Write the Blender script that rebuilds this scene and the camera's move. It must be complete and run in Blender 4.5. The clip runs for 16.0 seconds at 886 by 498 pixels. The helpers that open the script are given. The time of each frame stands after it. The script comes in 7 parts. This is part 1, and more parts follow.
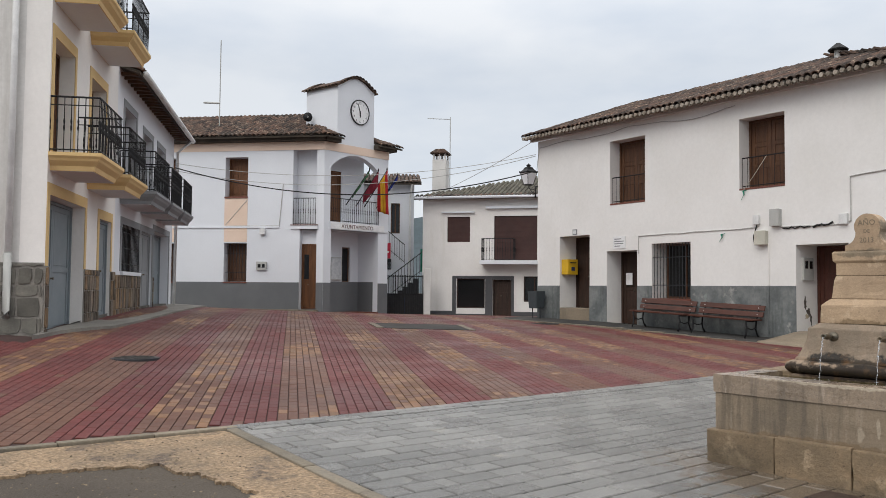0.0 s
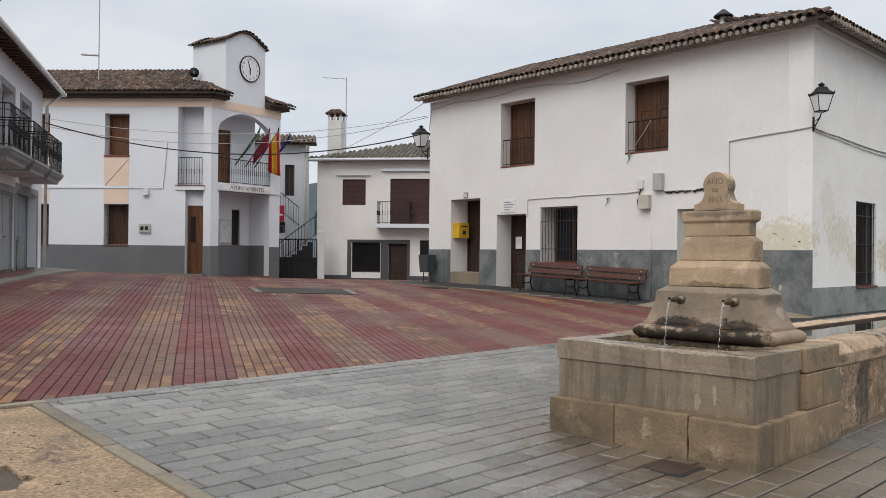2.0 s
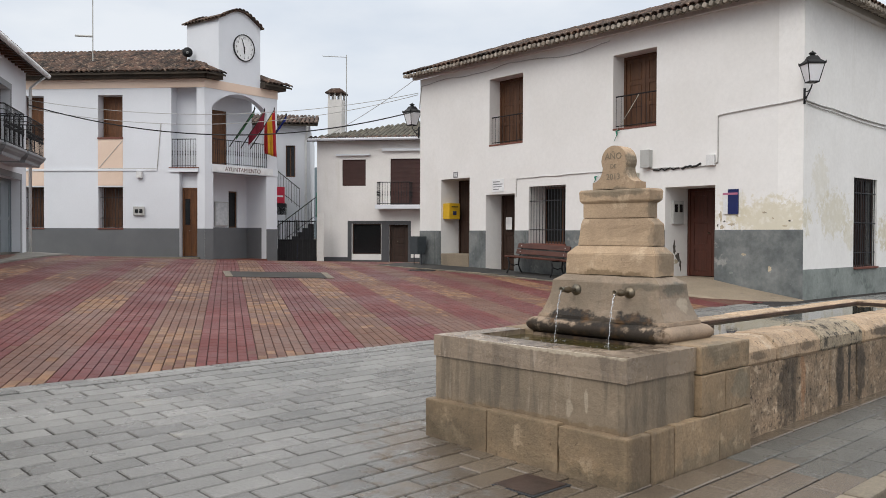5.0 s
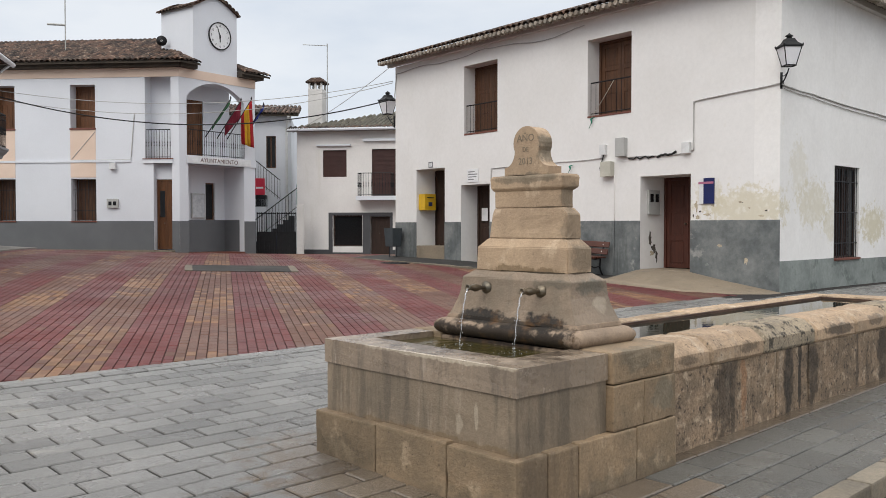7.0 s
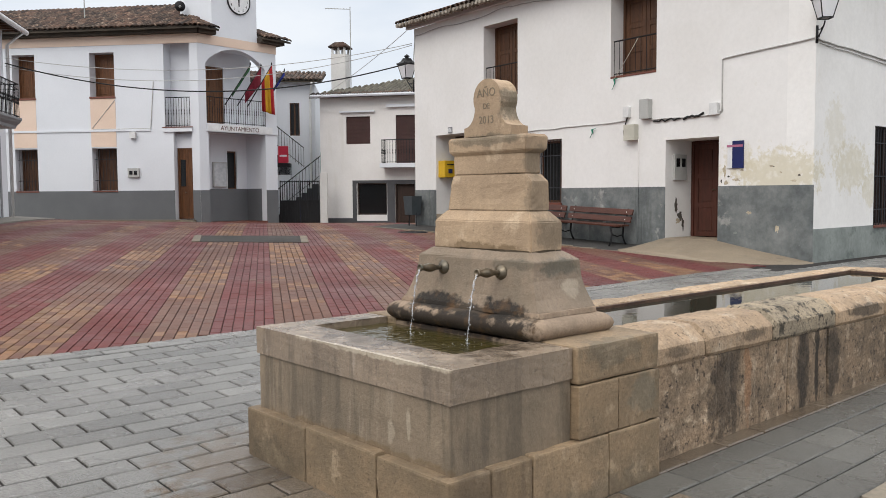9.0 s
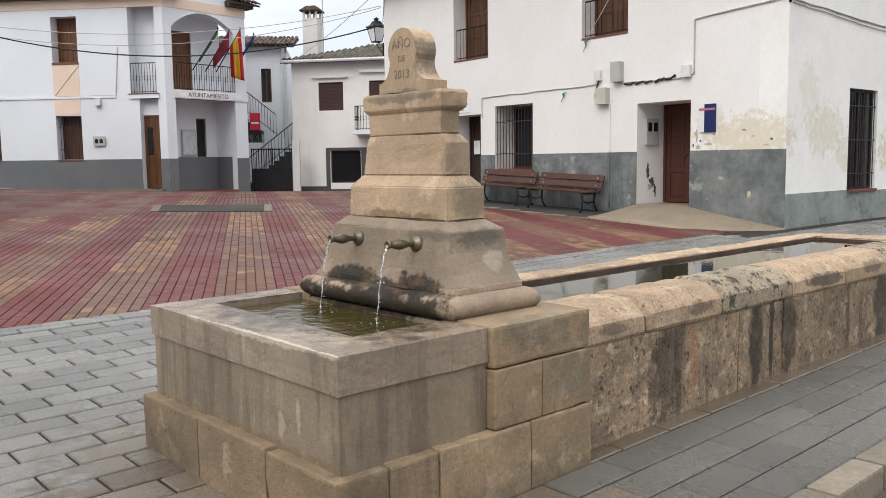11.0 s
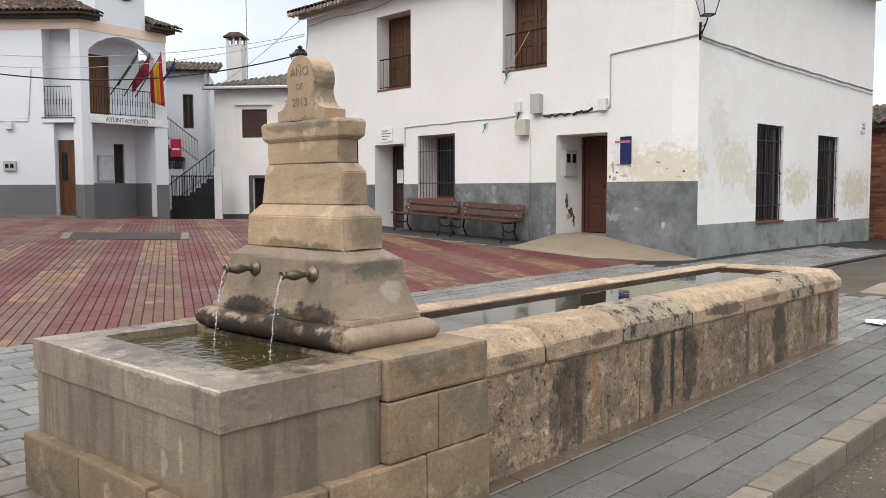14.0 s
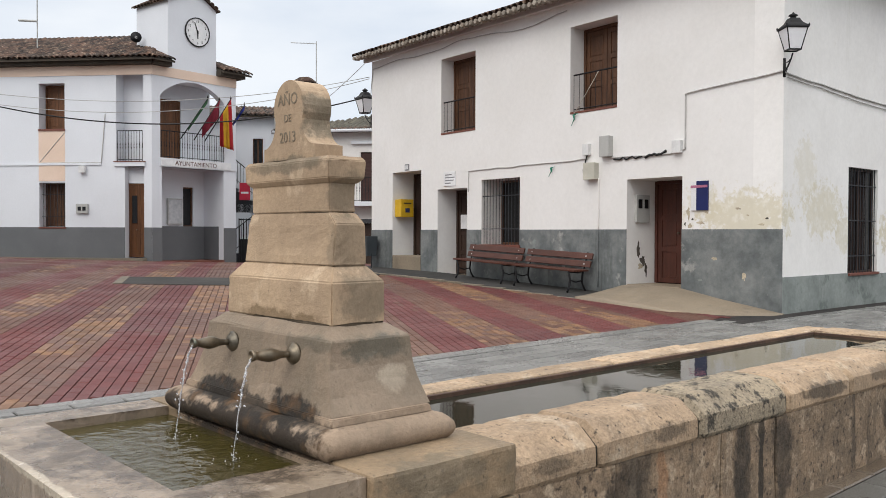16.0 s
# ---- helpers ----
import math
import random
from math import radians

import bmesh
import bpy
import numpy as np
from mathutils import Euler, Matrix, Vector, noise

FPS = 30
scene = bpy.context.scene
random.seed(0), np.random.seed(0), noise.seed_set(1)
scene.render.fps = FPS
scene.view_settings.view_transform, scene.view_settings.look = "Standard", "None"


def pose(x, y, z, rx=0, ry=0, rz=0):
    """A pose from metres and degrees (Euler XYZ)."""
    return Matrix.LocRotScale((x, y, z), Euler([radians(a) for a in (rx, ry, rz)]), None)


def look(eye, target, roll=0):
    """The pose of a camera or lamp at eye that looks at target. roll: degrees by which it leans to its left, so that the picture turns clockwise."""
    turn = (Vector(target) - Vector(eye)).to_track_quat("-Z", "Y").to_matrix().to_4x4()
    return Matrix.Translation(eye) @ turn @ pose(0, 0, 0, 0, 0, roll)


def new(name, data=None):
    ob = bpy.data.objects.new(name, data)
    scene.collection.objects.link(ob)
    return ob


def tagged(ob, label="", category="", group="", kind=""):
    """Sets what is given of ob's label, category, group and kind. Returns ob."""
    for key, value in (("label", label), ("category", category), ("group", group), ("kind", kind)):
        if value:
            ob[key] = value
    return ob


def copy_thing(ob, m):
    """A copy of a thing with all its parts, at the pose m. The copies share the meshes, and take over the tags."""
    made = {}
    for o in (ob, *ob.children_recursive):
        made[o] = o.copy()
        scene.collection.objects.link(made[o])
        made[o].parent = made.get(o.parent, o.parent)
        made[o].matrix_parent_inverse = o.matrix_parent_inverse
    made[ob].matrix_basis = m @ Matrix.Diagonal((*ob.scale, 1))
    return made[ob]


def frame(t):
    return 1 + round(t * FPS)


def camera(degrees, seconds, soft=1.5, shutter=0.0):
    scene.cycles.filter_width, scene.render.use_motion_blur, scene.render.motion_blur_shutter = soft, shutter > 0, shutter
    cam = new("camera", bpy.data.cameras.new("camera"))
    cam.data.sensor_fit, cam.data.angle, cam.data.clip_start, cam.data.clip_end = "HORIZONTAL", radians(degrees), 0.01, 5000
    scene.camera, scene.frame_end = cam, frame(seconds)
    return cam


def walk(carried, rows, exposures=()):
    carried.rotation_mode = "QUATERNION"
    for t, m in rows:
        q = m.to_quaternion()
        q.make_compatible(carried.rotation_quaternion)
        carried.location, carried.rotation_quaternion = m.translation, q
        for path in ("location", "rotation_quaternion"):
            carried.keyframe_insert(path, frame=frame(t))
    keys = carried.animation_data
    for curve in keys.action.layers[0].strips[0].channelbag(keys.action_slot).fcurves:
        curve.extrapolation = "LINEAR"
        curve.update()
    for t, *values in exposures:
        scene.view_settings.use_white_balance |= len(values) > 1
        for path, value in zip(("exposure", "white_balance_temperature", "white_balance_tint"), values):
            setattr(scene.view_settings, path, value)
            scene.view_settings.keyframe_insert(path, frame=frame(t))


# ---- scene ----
cam = camera(55.1, 16.0, soft=0.5)
PATH = [
    (0, (-0.006, -0.032, 1.461), (1.378, 1.675, 1.566), 0.5),
    (0.5, (0.178, -0.084, 1.448), (1.597, 1.596, 1.515), 0.4),
    (1, (0.339, -0.069, 1.436), (1.821, 1.558, 1.452), 0.2),
    (1.5, (0.563, 0.014, 1.433), (2.107, 1.583, 1.439), 0.8),
    (2, (0.805, -0.031, 1.433), (2.366, 1.520, 1.449), 0.6),
    (2.5, (0.989, -0.145, 1.450), (2.522, 1.432, 1.439), 0.3),
    (3, (1.231, -0.124, 1.439), (2.753, 1.463, 1.396), -0.0),
    (3.5, (1.411, -0.185, 1.462), (2.942, 1.395, 1.427), 0.0),
    (4, (1.643, -0.252, 1.460), (3.174, 1.329, 1.444), 0.2),
    (4.5, (1.901, -0.349, 1.482), (3.414, 1.247, 1.455), 0.3),
    (7, (3.087, -0.342, 1.488), (4.598, 1.255, 1.430), -0.0),
    (7.5, (3.300, -0.282, 1.497), (4.825, 1.302, 1.430), -0.1),
    (8, (3.500, -0.205, 1.496), (5.023, 1.382, 1.426), -0.5),
    (8.5, (3.722, -0.206, 1.503), (5.202, 1.420, 1.414), -0.0),
    (9, (3.964, -0.132, 1.505), (5.401, 1.529, 1.362), -0.4),
    (9.2, (4.044, -0.112, 1.496), (5.469, 1.554, 1.324), -0.3),
    (11.5, (4.580, -0.034, 1.475), (6.058, 1.580, 1.244), -1.0),
    (12, (4.610, -0.050, 1.471), (6.125, 1.532, 1.261), -0.8),
    (12.5, (4.605, -0.096, 1.481), (6.157, 1.452, 1.294), -0.6),
    (13, (4.613, -0.122, 1.473), (6.201, 1.391, 1.300), -0.6),
    (13.5, (4.621, -0.127, 1.475), (6.225, 1.371, 1.309), -0.7),
    (14, (4.647, -0.107, 1.482), (6.247, 1.396, 1.328), -0.2),
    (14.5, (4.740, -0.034, 1.487), (6.326, 1.483, 1.331), 0.2),
    (15, (4.928, 0.110, 1.494), (6.510, 1.634, 1.363), -0.1),
    (15.5, (5.130, 0.250, 1.510), (6.684, 1.805, 1.425), -0.3),
    (16, (5.430, 0.356, 1.533), (6.899, 1.993, 1.492), 0.2),
]
walk(cam, [(t, look(eye, target, roll)) for t, eye, target, roll in PATH], ((0.0, -0.22), (1.0, -0.27), (2.0, -0.27), (2.6, -0.25), (3.2, -0.12), (8.5, -0.11), (9.2, 0.02), (11.5, 0.12), (14.5, 0.11), (16.0, 0.0)))

# ---- light: a bright overcast sky and a weak, very soft sun ----
world = bpy.data.worlds.new("overcast_sky")
scene.world = world
world.use_nodes = True
wn, wl = world.node_tree.nodes, world.node_tree.links
wn.clear()
SUN_EL, SUN_AZ = radians(43), radians(255)
w_out, w_bg = wn.new("ShaderNodeOutputWorld"), wn.new("ShaderNodeBackground")
w_sky = wn.new("ShaderNodeTexSky")
w_sky.sky_type, w_sky.sun_disc, w_sky.sun_elevation, w_sky.sun_rotation = "NISHITA", False, SUN_EL, SUN_AZ
w_co, w_sep, w_map = wn.new("ShaderNodeTexCoord"), wn.new("ShaderNodeSeparateXYZ"), wn.new("ShaderNodeMapping")
w_map.inputs["Scale"].default_value = (2.2, 2.2, 6.0)
w_noise, w_ramp, w_grad = wn.new("ShaderNodeTexNoise"), wn.new("ShaderNodeValToRGB"), wn.new("ShaderNodeMapRange")
w_noise.inputs["Scale"].default_value, w_noise.inputs["Detail"].default_value = 1.6, 7
w_ramp.color_ramp.elements[0].position, w_ramp.color_ramp.elements[0].color = 0.34, (0.68, 0.745, 0.84, 1)
w_ramp.color_ramp.elements[1].position, w_ramp.color_ramp.elements[1].color = 0.60, (0.85, 0.885, 0.935, 1)
w_grad.inputs["From Min"].default_value, w_grad.inputs["From Max"].default_value = 0.25, 0.9
w_tone = wn.new("ShaderNodeMix")
w_tone.data_type = "RGBA"
w_tone.inputs["A"].default_value, w_tone.inputs["B"].default_value = (1.12, 1.12, 1.115, 1), (3.0, 2.82, 2.62, 1)
w_mul, w_mix, w_dim = wn.new("ShaderNodeVectorMath"), wn.new("ShaderNodeMix"), wn.new("ShaderNodeVectorMath")
w_mul.operation, w_dim.operation = "MULTIPLY", "SCALE"
w_dim.inputs["Scale"].default_value = 0.1
w_mix.data_type = "RGBA"
w_mix.inputs["Factor"].default_value = 0.9
for a, b in ((w_co.outputs["Generated"], w_sep.inputs[0]), (w_co.outputs["Generated"], w_map.inputs[0]), (w_map.outputs[0], w_noise.inputs["Vector"]),
             (w_noise.outputs["Fac"], w_ramp.inputs[0]), (w_sep.outputs["Z"], w_grad.inputs["Value"]), (w_ramp.outputs[0], w_mul.inputs[0]),
             (w_grad.outputs[0], w_tone.inputs["Factor"]), (w_tone.outputs["Result"], w_mul.inputs[1]), (w_sky.outputs[0], w_dim.inputs[0]), (w_dim.outputs[0], w_mix.inputs["A"]),
             (w_mul.outputs[0], w_mix.inputs["B"]), (w_mix.outputs["Result"], w_bg.inputs["Color"]), (w_bg.outputs[0], w_out.inputs[0])):
    wl.new(a, b)
w_bg.inputs["Strength"].default_value = 1.0
sun = new("sun", bpy.data.lights.new("sun", "SUN"))
sun.data.energy, sun.data.angle, sun.data.color = 1.3, radians(36), (1.0, 0.96, 0.90)
sun.matrix_basis = look((-34.5, -3.4, 42), (8, 8, 0))



# ---- materials ----
def mat(name, a, b, rough=0.8, big=0.6, fine=30.0, bump=0.3, metal=0.0, grain=0.25, vary=0.0, island=False, spots=None, streak=None, rough2=None, stretch=(1, 1, 1), lo=0.38, hi=0.62, spec=0.4, coord="pos", speck=None, wet=(), drip=None):
    """A surface with two tones in large patches, fine grain and relief; spots: (colour, scale, threshold) of a third tone; streak and drip: the same, drawn out downwards; wet: ellipsoids (centre, radii, strength and, if not dark algae, two tones) of ragged stain."""
    m = bpy.data.materials.new(name)
    m.use_nodes = True
    n, l = m.node_tree.nodes, m.node_tree.links
    p = n["Principled BSDF"]
    if coord == "pos":
        vec = n.new("ShaderNodeNewGeometry").outputs["Position"]
    else:
        vec = n.new("ShaderNodeTexCoord").outputs["Object"]
    mp = n.new("ShaderNodeMapping")
    mp.inputs["Scale"].default_value = stretch
    l.new(vec, mp.inputs[0])
    vec = mp.outputs[0]

    def noisy(scale, detail=4.0, rough_n=0.55, src=None):
        t = n.new("ShaderNodeTexNoise")
        t.inputs["Scale"].default_value, t.inputs["Detail"].default_value, t.inputs["Roughness"].default_value = scale, detail, rough_n
        l.new(src or vec, t.inputs["Vector"])
        return t.outputs["Fac"]

    def ranged(v, lo, hi, to0, to1):
        r = n.new("ShaderNodeMapRange")
        for k, x in (("From Min", lo), ("From Max", hi), ("To Min", to0), ("To Max", to1)):
            r.inputs[k].default_value = x
        l.new(v, r.inputs["Value"])
        return r.outputs[0]

    def mixed(f, c0, c1, blend="MIX"):
        x = n.new("ShaderNodeMix")
        x.data_type, x.blend_type = "RGBA", blend
        for key, v in (("Factor", f), ("A", c0), ("B", c1)):
            if isinstance(v, (int, float)):
                x.inputs[key].default_value = v
            elif isinstance(v, tuple):
                x.inputs[key].default_value = (*v, 1)
            else:
                l.new(v, x.inputs[key])
        return x.outputs["Result"]

    col = mixed(ranged(noisy(big), lo, hi, 0, 1), a, b)
    for thing, down in ((spots, False), (streak, True), (drip, True), (speck, False)):
        if thing:
            src = vec
            if down:
                mm = n.new("ShaderNodeMapping")
                mm.inputs["Scale"].default_value = (1, 1, 0.12)
                l.new(vec, mm.inputs[0])
                src = mm.outputs[0]
            col = mixed(ranged(noisy(thing[1], 6.0, 0.65, src), thing[2], thing[2] + 0.08, 0, thing[3] if len(thing) > 3 else 0.9), col, thing[0])
    for (cx, cy, cz), (rx, ry, rz), much, *tones in wet:
        q = n.new("ShaderNodeMapping")
        q.vector_type = "TEXTURE"
        q.inputs["Location"].default_value, q.inputs["Scale"].default_value = (cx, cy, cz), (rx, ry, rz)
        l.new(vec, q.inputs[0])
        far = n.new("ShaderNodeVectorMath")
        far.operation = "LENGTH"
        l.new(q.outputs[0], far.inputs[0])
        rag = n.new("ShaderNodeMath")
        l.new(far.outputs["Value"], rag.inputs[0])
        l.new(ranged(noisy(9.0, 6.0, 0.65), 0.3, 0.7, -0.55, 0.55), rag.inputs[1])
        algae = mixed(ranged(noisy(7.0), 0.52, 0.66, 0, 1), *(tones or ((0.018, 0.014, 0.010), (0.105, 0.054, 0.021))))
        col = mixed(ranged(rag.outputs[0], 0.78, 1.16, much, 0.0), col, algae)
    g = noisy(fine, 5.0, 0.7)
    gf = ranged(g, 0.3, 0.7, 1 - grain, 1 + grain * 0.6)
    if vary:
        if island:
            rnd = n.new("ShaderNodeNewGeometry").outputs["Random Per Island"]
        else:
            rnd = n.new("ShaderNodeObjectInfo").outputs["Random"]
        mu = n.new("ShaderNodeMath")
        mu.operation = "MULTIPLY"
        l.new(gf, mu.inputs[0])
        l.new(ranged(rnd, 0, 1, 1 - vary, 1 + vary), mu.inputs[1])
        gf = mu.outputs[0]
    sc = n.new("ShaderNodeVectorMath")
    sc.operation = "SCALE"
    l.new(col, sc.inputs[0])
    l.new(gf, sc.inputs["Scale"])
    l.new(sc.outputs[0], p.inputs["Base Color"])
    if rough2 is None:
        rough2 = min(1.0, rough + 0.12)
    l.new(ranged(noisy(big * 2.3), 0.35, 0.65, rough, rough2), p.inputs["Roughness"])
    p.inputs["Metallic"].default_value = metal
    p.inputs["Specular IOR Level"].default_value = spec
    if bump:
        bp = n.new("ShaderNodeBump")
        bp.inputs["Strength"].default_value, bp.inputs["Distance"].default_value = bump, 0.01
        l.new(g, bp.inputs["Height"])
        l.new(bp.outputs[0], p.inputs["Normal"])
    return m


def plain(name, c, rough=0.5, metal=0.0):
    return mat(name, c, tuple(x * 0.85 for x in c), rough, 3.0, 40.0, 0.08, metal, 0.08)


PLASTER = mat("white_limewash", (0.79, 0.765, 0.735), (0.73, 0.705, 0.675), 0.85, 0.7, 14, 0.15, grain=0.04, streak=((0.66, 0.63, 0.57), 1.1, 0.60, 0.45))
DAMP_TONES = ((0.60, 0.545, 0.40), (0.70, 0.66, 0.555))
DAMP = [((19.03, 7.75, 1.85), (0.4, 0.95, 0.42), 0.75, *DAMP_TONES), ((19.1, 8.6, 2.1), (0.4, 0.35, 0.3), 0.5, *DAMP_TONES), ((19.2, 9.2, 1.8), (0.4, 0.25, 0.3), 0.4, *DAMP_TONES),
        ((20.5, 7.06, 1.95), (0.75, 0.4, 0.45), 0.6, *DAMP_TONES), ((21.3, 7.06, 1.55), (0.35, 0.4, 0.35), 0.55, *DAMP_TONES), ((23.7, 7.06, 1.55), (0.75, 0.4, 0.42), 0.85, *DAMP_TONES),
        ((27.5, 7.06, 1.40), (1.0, 0.4, 0.50), 0.85, *DAMP_TONES), ((19.8, 7.06, 2.6), (0.4, 0.4, 0.5), 0.35, *DAMP_TONES)]
PLASTER_OLD = mat("stained_limewash", (0.756, 0.741, 0.720), (0.720, 0.704, 0.679), 0.85, 0.7, 10, 0.16, grain=0.04, speck=((0.630, 0.603, 0.540), 5.0, 0.64, 0.35), streak=((0.630, 0.603, 0.549), 0.9, 0.60, 0.4), wet=DAMP)
PLASTER_DAMP = mat("damp_stained_limewash", (0.811, 0.796, 0.772), (0.772, 0.754, 0.728), 0.85, 0.9, 10, 0.2, grain=0.05, speck=((0.664, 0.635, 0.566), 4.0, 0.64, 0.35), streak=((0.645, 0.625, 0.576), 1.2, 0.62, 0.4), wet=DAMP)
PLASTER_COOL = mat("white_paint", (0.693, 0.711, 0.745), (0.658, 0.675, 0.708), 0.8, 0.5, 20, 0.15, grain=0.03)
PLASTER_GREY = mat("aged_render", (0.66, 0.645, 0.62), (0.58, 0.565, 0.54), 0.85, 0.8, 16, 0.3, grain=0.07, streak=((0.46, 0.44, 0.41), 0.9, 0.58, 0.6))
PEACH = mat("peach_paint", (0.74, 0.58, 0.47), (0.70, 0.54, 0.43), 0.8, 0.8, 20, 0.15, grain=0.04)
PLINTH_OLD = mat("weathered_grey_plinth", (0.115, 0.126, 0.127), (0.20, 0.21, 0.205), 0.75, 1.8, 9, 0.5, grain=0.22, spots=((0.33, 0.33, 0.31), 2.4, 0.60, 0.8), streak=((0.075, 0.082, 0.08), 1.6, 0.55, 0.7))
PLINTH_PALE = mat("pale_cement_plinth", (0.255, 0.28, 0.262), (0.19, 0.21, 0.198), 0.8, 1.6, 14, 0.5, grain=0.16, spots=((0.115, 0.135, 0.125), 2.6, 0.55, 0.75), streak=((0.34, 0.36, 0.335), 1.2, 0.59, 0.6))
PLINTH_TH = mat("grey_plinth_paint", (0.125, 0.13, 0.135), (0.145, 0.15, 0.155), 0.7, 0.6, 24, 0.12, grain=0.06)
YELLOW_TRIM = mat("ochre_trim_paint", (0.66, 0.47, 0.22), (0.60, 0.42, 0.19), 0.75, 1.0, 20, 0.15, grain=0.06)
GREY_TRIM = mat("grey_trim_paint", (0.22, 0.23, 0.24), (0.25, 0.26, 0.27), 0.75, 1.0, 20, 0.15, grain=0.06)
DARK_TRIM = mat("dark_grey_surround", (0.065, 0.066, 0.07), (0.08, 0.08, 0.085), 0.7, 1.0, 20, 0.15, grain=0.08)
DOOR_GREY = mat("grey_metal_door", (0.17, 0.20, 0.22), (0.19, 0.22, 0.24), 0.5, 0.8, 30, 0.08, grain=0.05)
WOOD = mat("brown_wood", (0.113, 0.051, 0.024), (0.074, 0.033, 0.016), 0.55, 2.0, 22, 0.3, grain=0.35, stretch=(5, 5, 0.7))
WOOD_LIGHT = mat("honey_wood", (0.154, 0.062, 0.022), (0.106, 0.042, 0.015), 0.5, 2.0, 22, 0.25, grain=0.35, stretch=(5, 5, 0.7))
WOOD_DARK = mat("dark_wood", (0.045, 0.022, 0.014), (0.030, 0.016, 0.010), 0.55, 2.0, 22, 0.3, grain=0.3, stretch=(5, 5, 0.7))
WOOD_RED = mat("varnished_red_wood", (0.083, 0.026, 0.016), (0.058, 0.019, 0.012), 0.45, 2.0, 22, 0.25, grain=0.3, stretch=(5, 5, 0.7))
BENCH_WOOD = mat("oiled_bench_wood", (0.090, 0.030, 0.018), (0.064, 0.022, 0.013), 0.4, 3.0, 40, 0.25, grain=0.25, stretch=(4, 0.6, 4))
IRON = plain("black_iron", (0.009, 0.009, 0.010), 0.6, 0.05)
IRON_GREY = plain("dark_grey_iron", (0.028, 0.030, 0.034), 0.6, 0.1)
SHUTTER_BROWN = mat("brown_roller_shutter", (0.055, 0.022, 0.018), (0.045, 0.018, 0.015), 0.5, 1.5, 30, 0.1, grain=0.08)
DARK_GLASS = plain("dark_window_glass", (0.010, 0.011, 0.012), 0.08)
# near-black sheets behind openings: the darkness of unlit rooms is in the colour
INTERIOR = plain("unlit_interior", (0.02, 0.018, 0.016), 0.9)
LAMP_GLASS = mat("frosted_lamp_glass", (0.80, 0.80, 0.82), (0.74, 0.74, 0.76), 0.35, 3.0, 30, 0.05, grain=0.03)
TILE = mat("weathered_clay_tile", (0.078, 0.042, 0.028), (0.042, 0.029, 0.022), 0.9, 1.2, 22, 0.6, grain=0.5, vary=0.75, spots=((0.25, 0.185, 0.13), 7.0, 0.56, 0.85))
TILE_J = mat("weathered_clay_tile_field", (0.078, 0.042, 0.028), (0.042, 0.029, 0.022), 0.9, 1.2, 22, 0.6, grain=0.5, vary=0.75, island=True, spots=((0.25, 0.185, 0.13), 7.0, 0.56, 0.85))
TILE_GREY = mat("lichen_grey_tile_field", (0.105, 0.094, 0.072), (0.078, 0.073, 0.055), 0.9, 1.2, 22, 0.5, grain=0.35, vary=0.3, island=True)
LICHEN, RUSTY, LIME = ((0.085, 0.078, 0.058), (0.15, 0.13, 0.095)), ((0.17, 0.115, 0.062), (0.24, 0.17, 0.10)), ((0.50, 0.43, 0.33), (0.40, 0.34, 0.26))
PLINTH_STAIN = [((7.14, 3.30, 1.205), (0.06, 0.20, 0.035), 0.75, *RUSTY), ((7.14, 3.02, 1.205), (0.06, 0.12, 0.03), 0.7, *RUSTY), ((7.17, 3.20, 1.80), (0.05, 0.26, 0.035), 0.6, *LICHEN), ((7.28, 3.10, 1.98), (0.09, 0.06, 0.09), 0.7, *LICHEN),
                ((7.30, 2.86, 1.30), (0.12, 0.05, 0.10), 0.45, *LICHEN), ((7.25, 2.90, 1.50), (0.10, 0.05, 0.10), 0.35, *LICHEN), ((7.28, 2.93, 1.68), (0.10, 0.05, 0.07), 0.45, *LICHEN)]
STONE = mat("cut_limestone", (0.431, 0.312, 0.203), (0.327, 0.236, 0.155), 0.75, 3.0, 48, 0.5, grain=0.17, vary=0.08, spots=((0.519, 0.395, 0.273), 5.0, 0.56, 0.7), streak=((0.217, 0.165, 0.113), 2.2, 0.60, 0.4), speck=((0.148, 0.111, 0.078), 30, 0.64, 0.65), wet=PLINTH_STAIN)
SPOUT_STAIN = [((7.30, 2.78, 1.12), (0.15, 0.06, 0.045), 0.75, *LICHEN), ((7.36, 2.78, 1.0), (0.06, 0.06, 0.06), 0.4, *LIME), ((7.08, 2.95, 1.14), (0.06, 0.16, 0.03), 0.5, *LICHEN)]
SPLASH = SPOUT_STAIN + [((6.97, 3.28, 0.80), (0.12, 0.62, 0.08), 0.95, (0.020, 0.013, 0.008), (0.088, 0.046, 0.018)), ((7.03, 2.96, 0.915), (0.13, 0.16, 0.055), 0.96), ((7.03, 3.45, 0.91), (0.13, 0.17, 0.050), 0.96), ((7.03, 3.2, 0.885), (0.13, 0.5, 0.03), 0.8)]
STONE_SPLASH = mat("splashed_limestone", (0.315, 0.232, 0.162), (0.232, 0.172, 0.121), 0.7, 2.6, 48, 0.5, grain=0.18, vary=0.08, spots=((0.389, 0.297, 0.216), 4.0, 0.55, 0.6), streak=((0.148, 0.113, 0.081), 3.0, 0.56, 0.5), speck=((0.103, 0.080, 0.061), 46, 0.62, 0.6), wet=SPLASH)
BODY_STAIN = [((6.24, 2.74, 0.50), (0.05, 0.012, 0.07), 0.45, *LIME), ((6.24, 2.87, 0.43), (0.05, 0.022, 0.05), 0.4, *LIME), ((6.24, 3.0, 0.33), (0.05, 0.9, 0.03), 0.6, *RUSTY)]
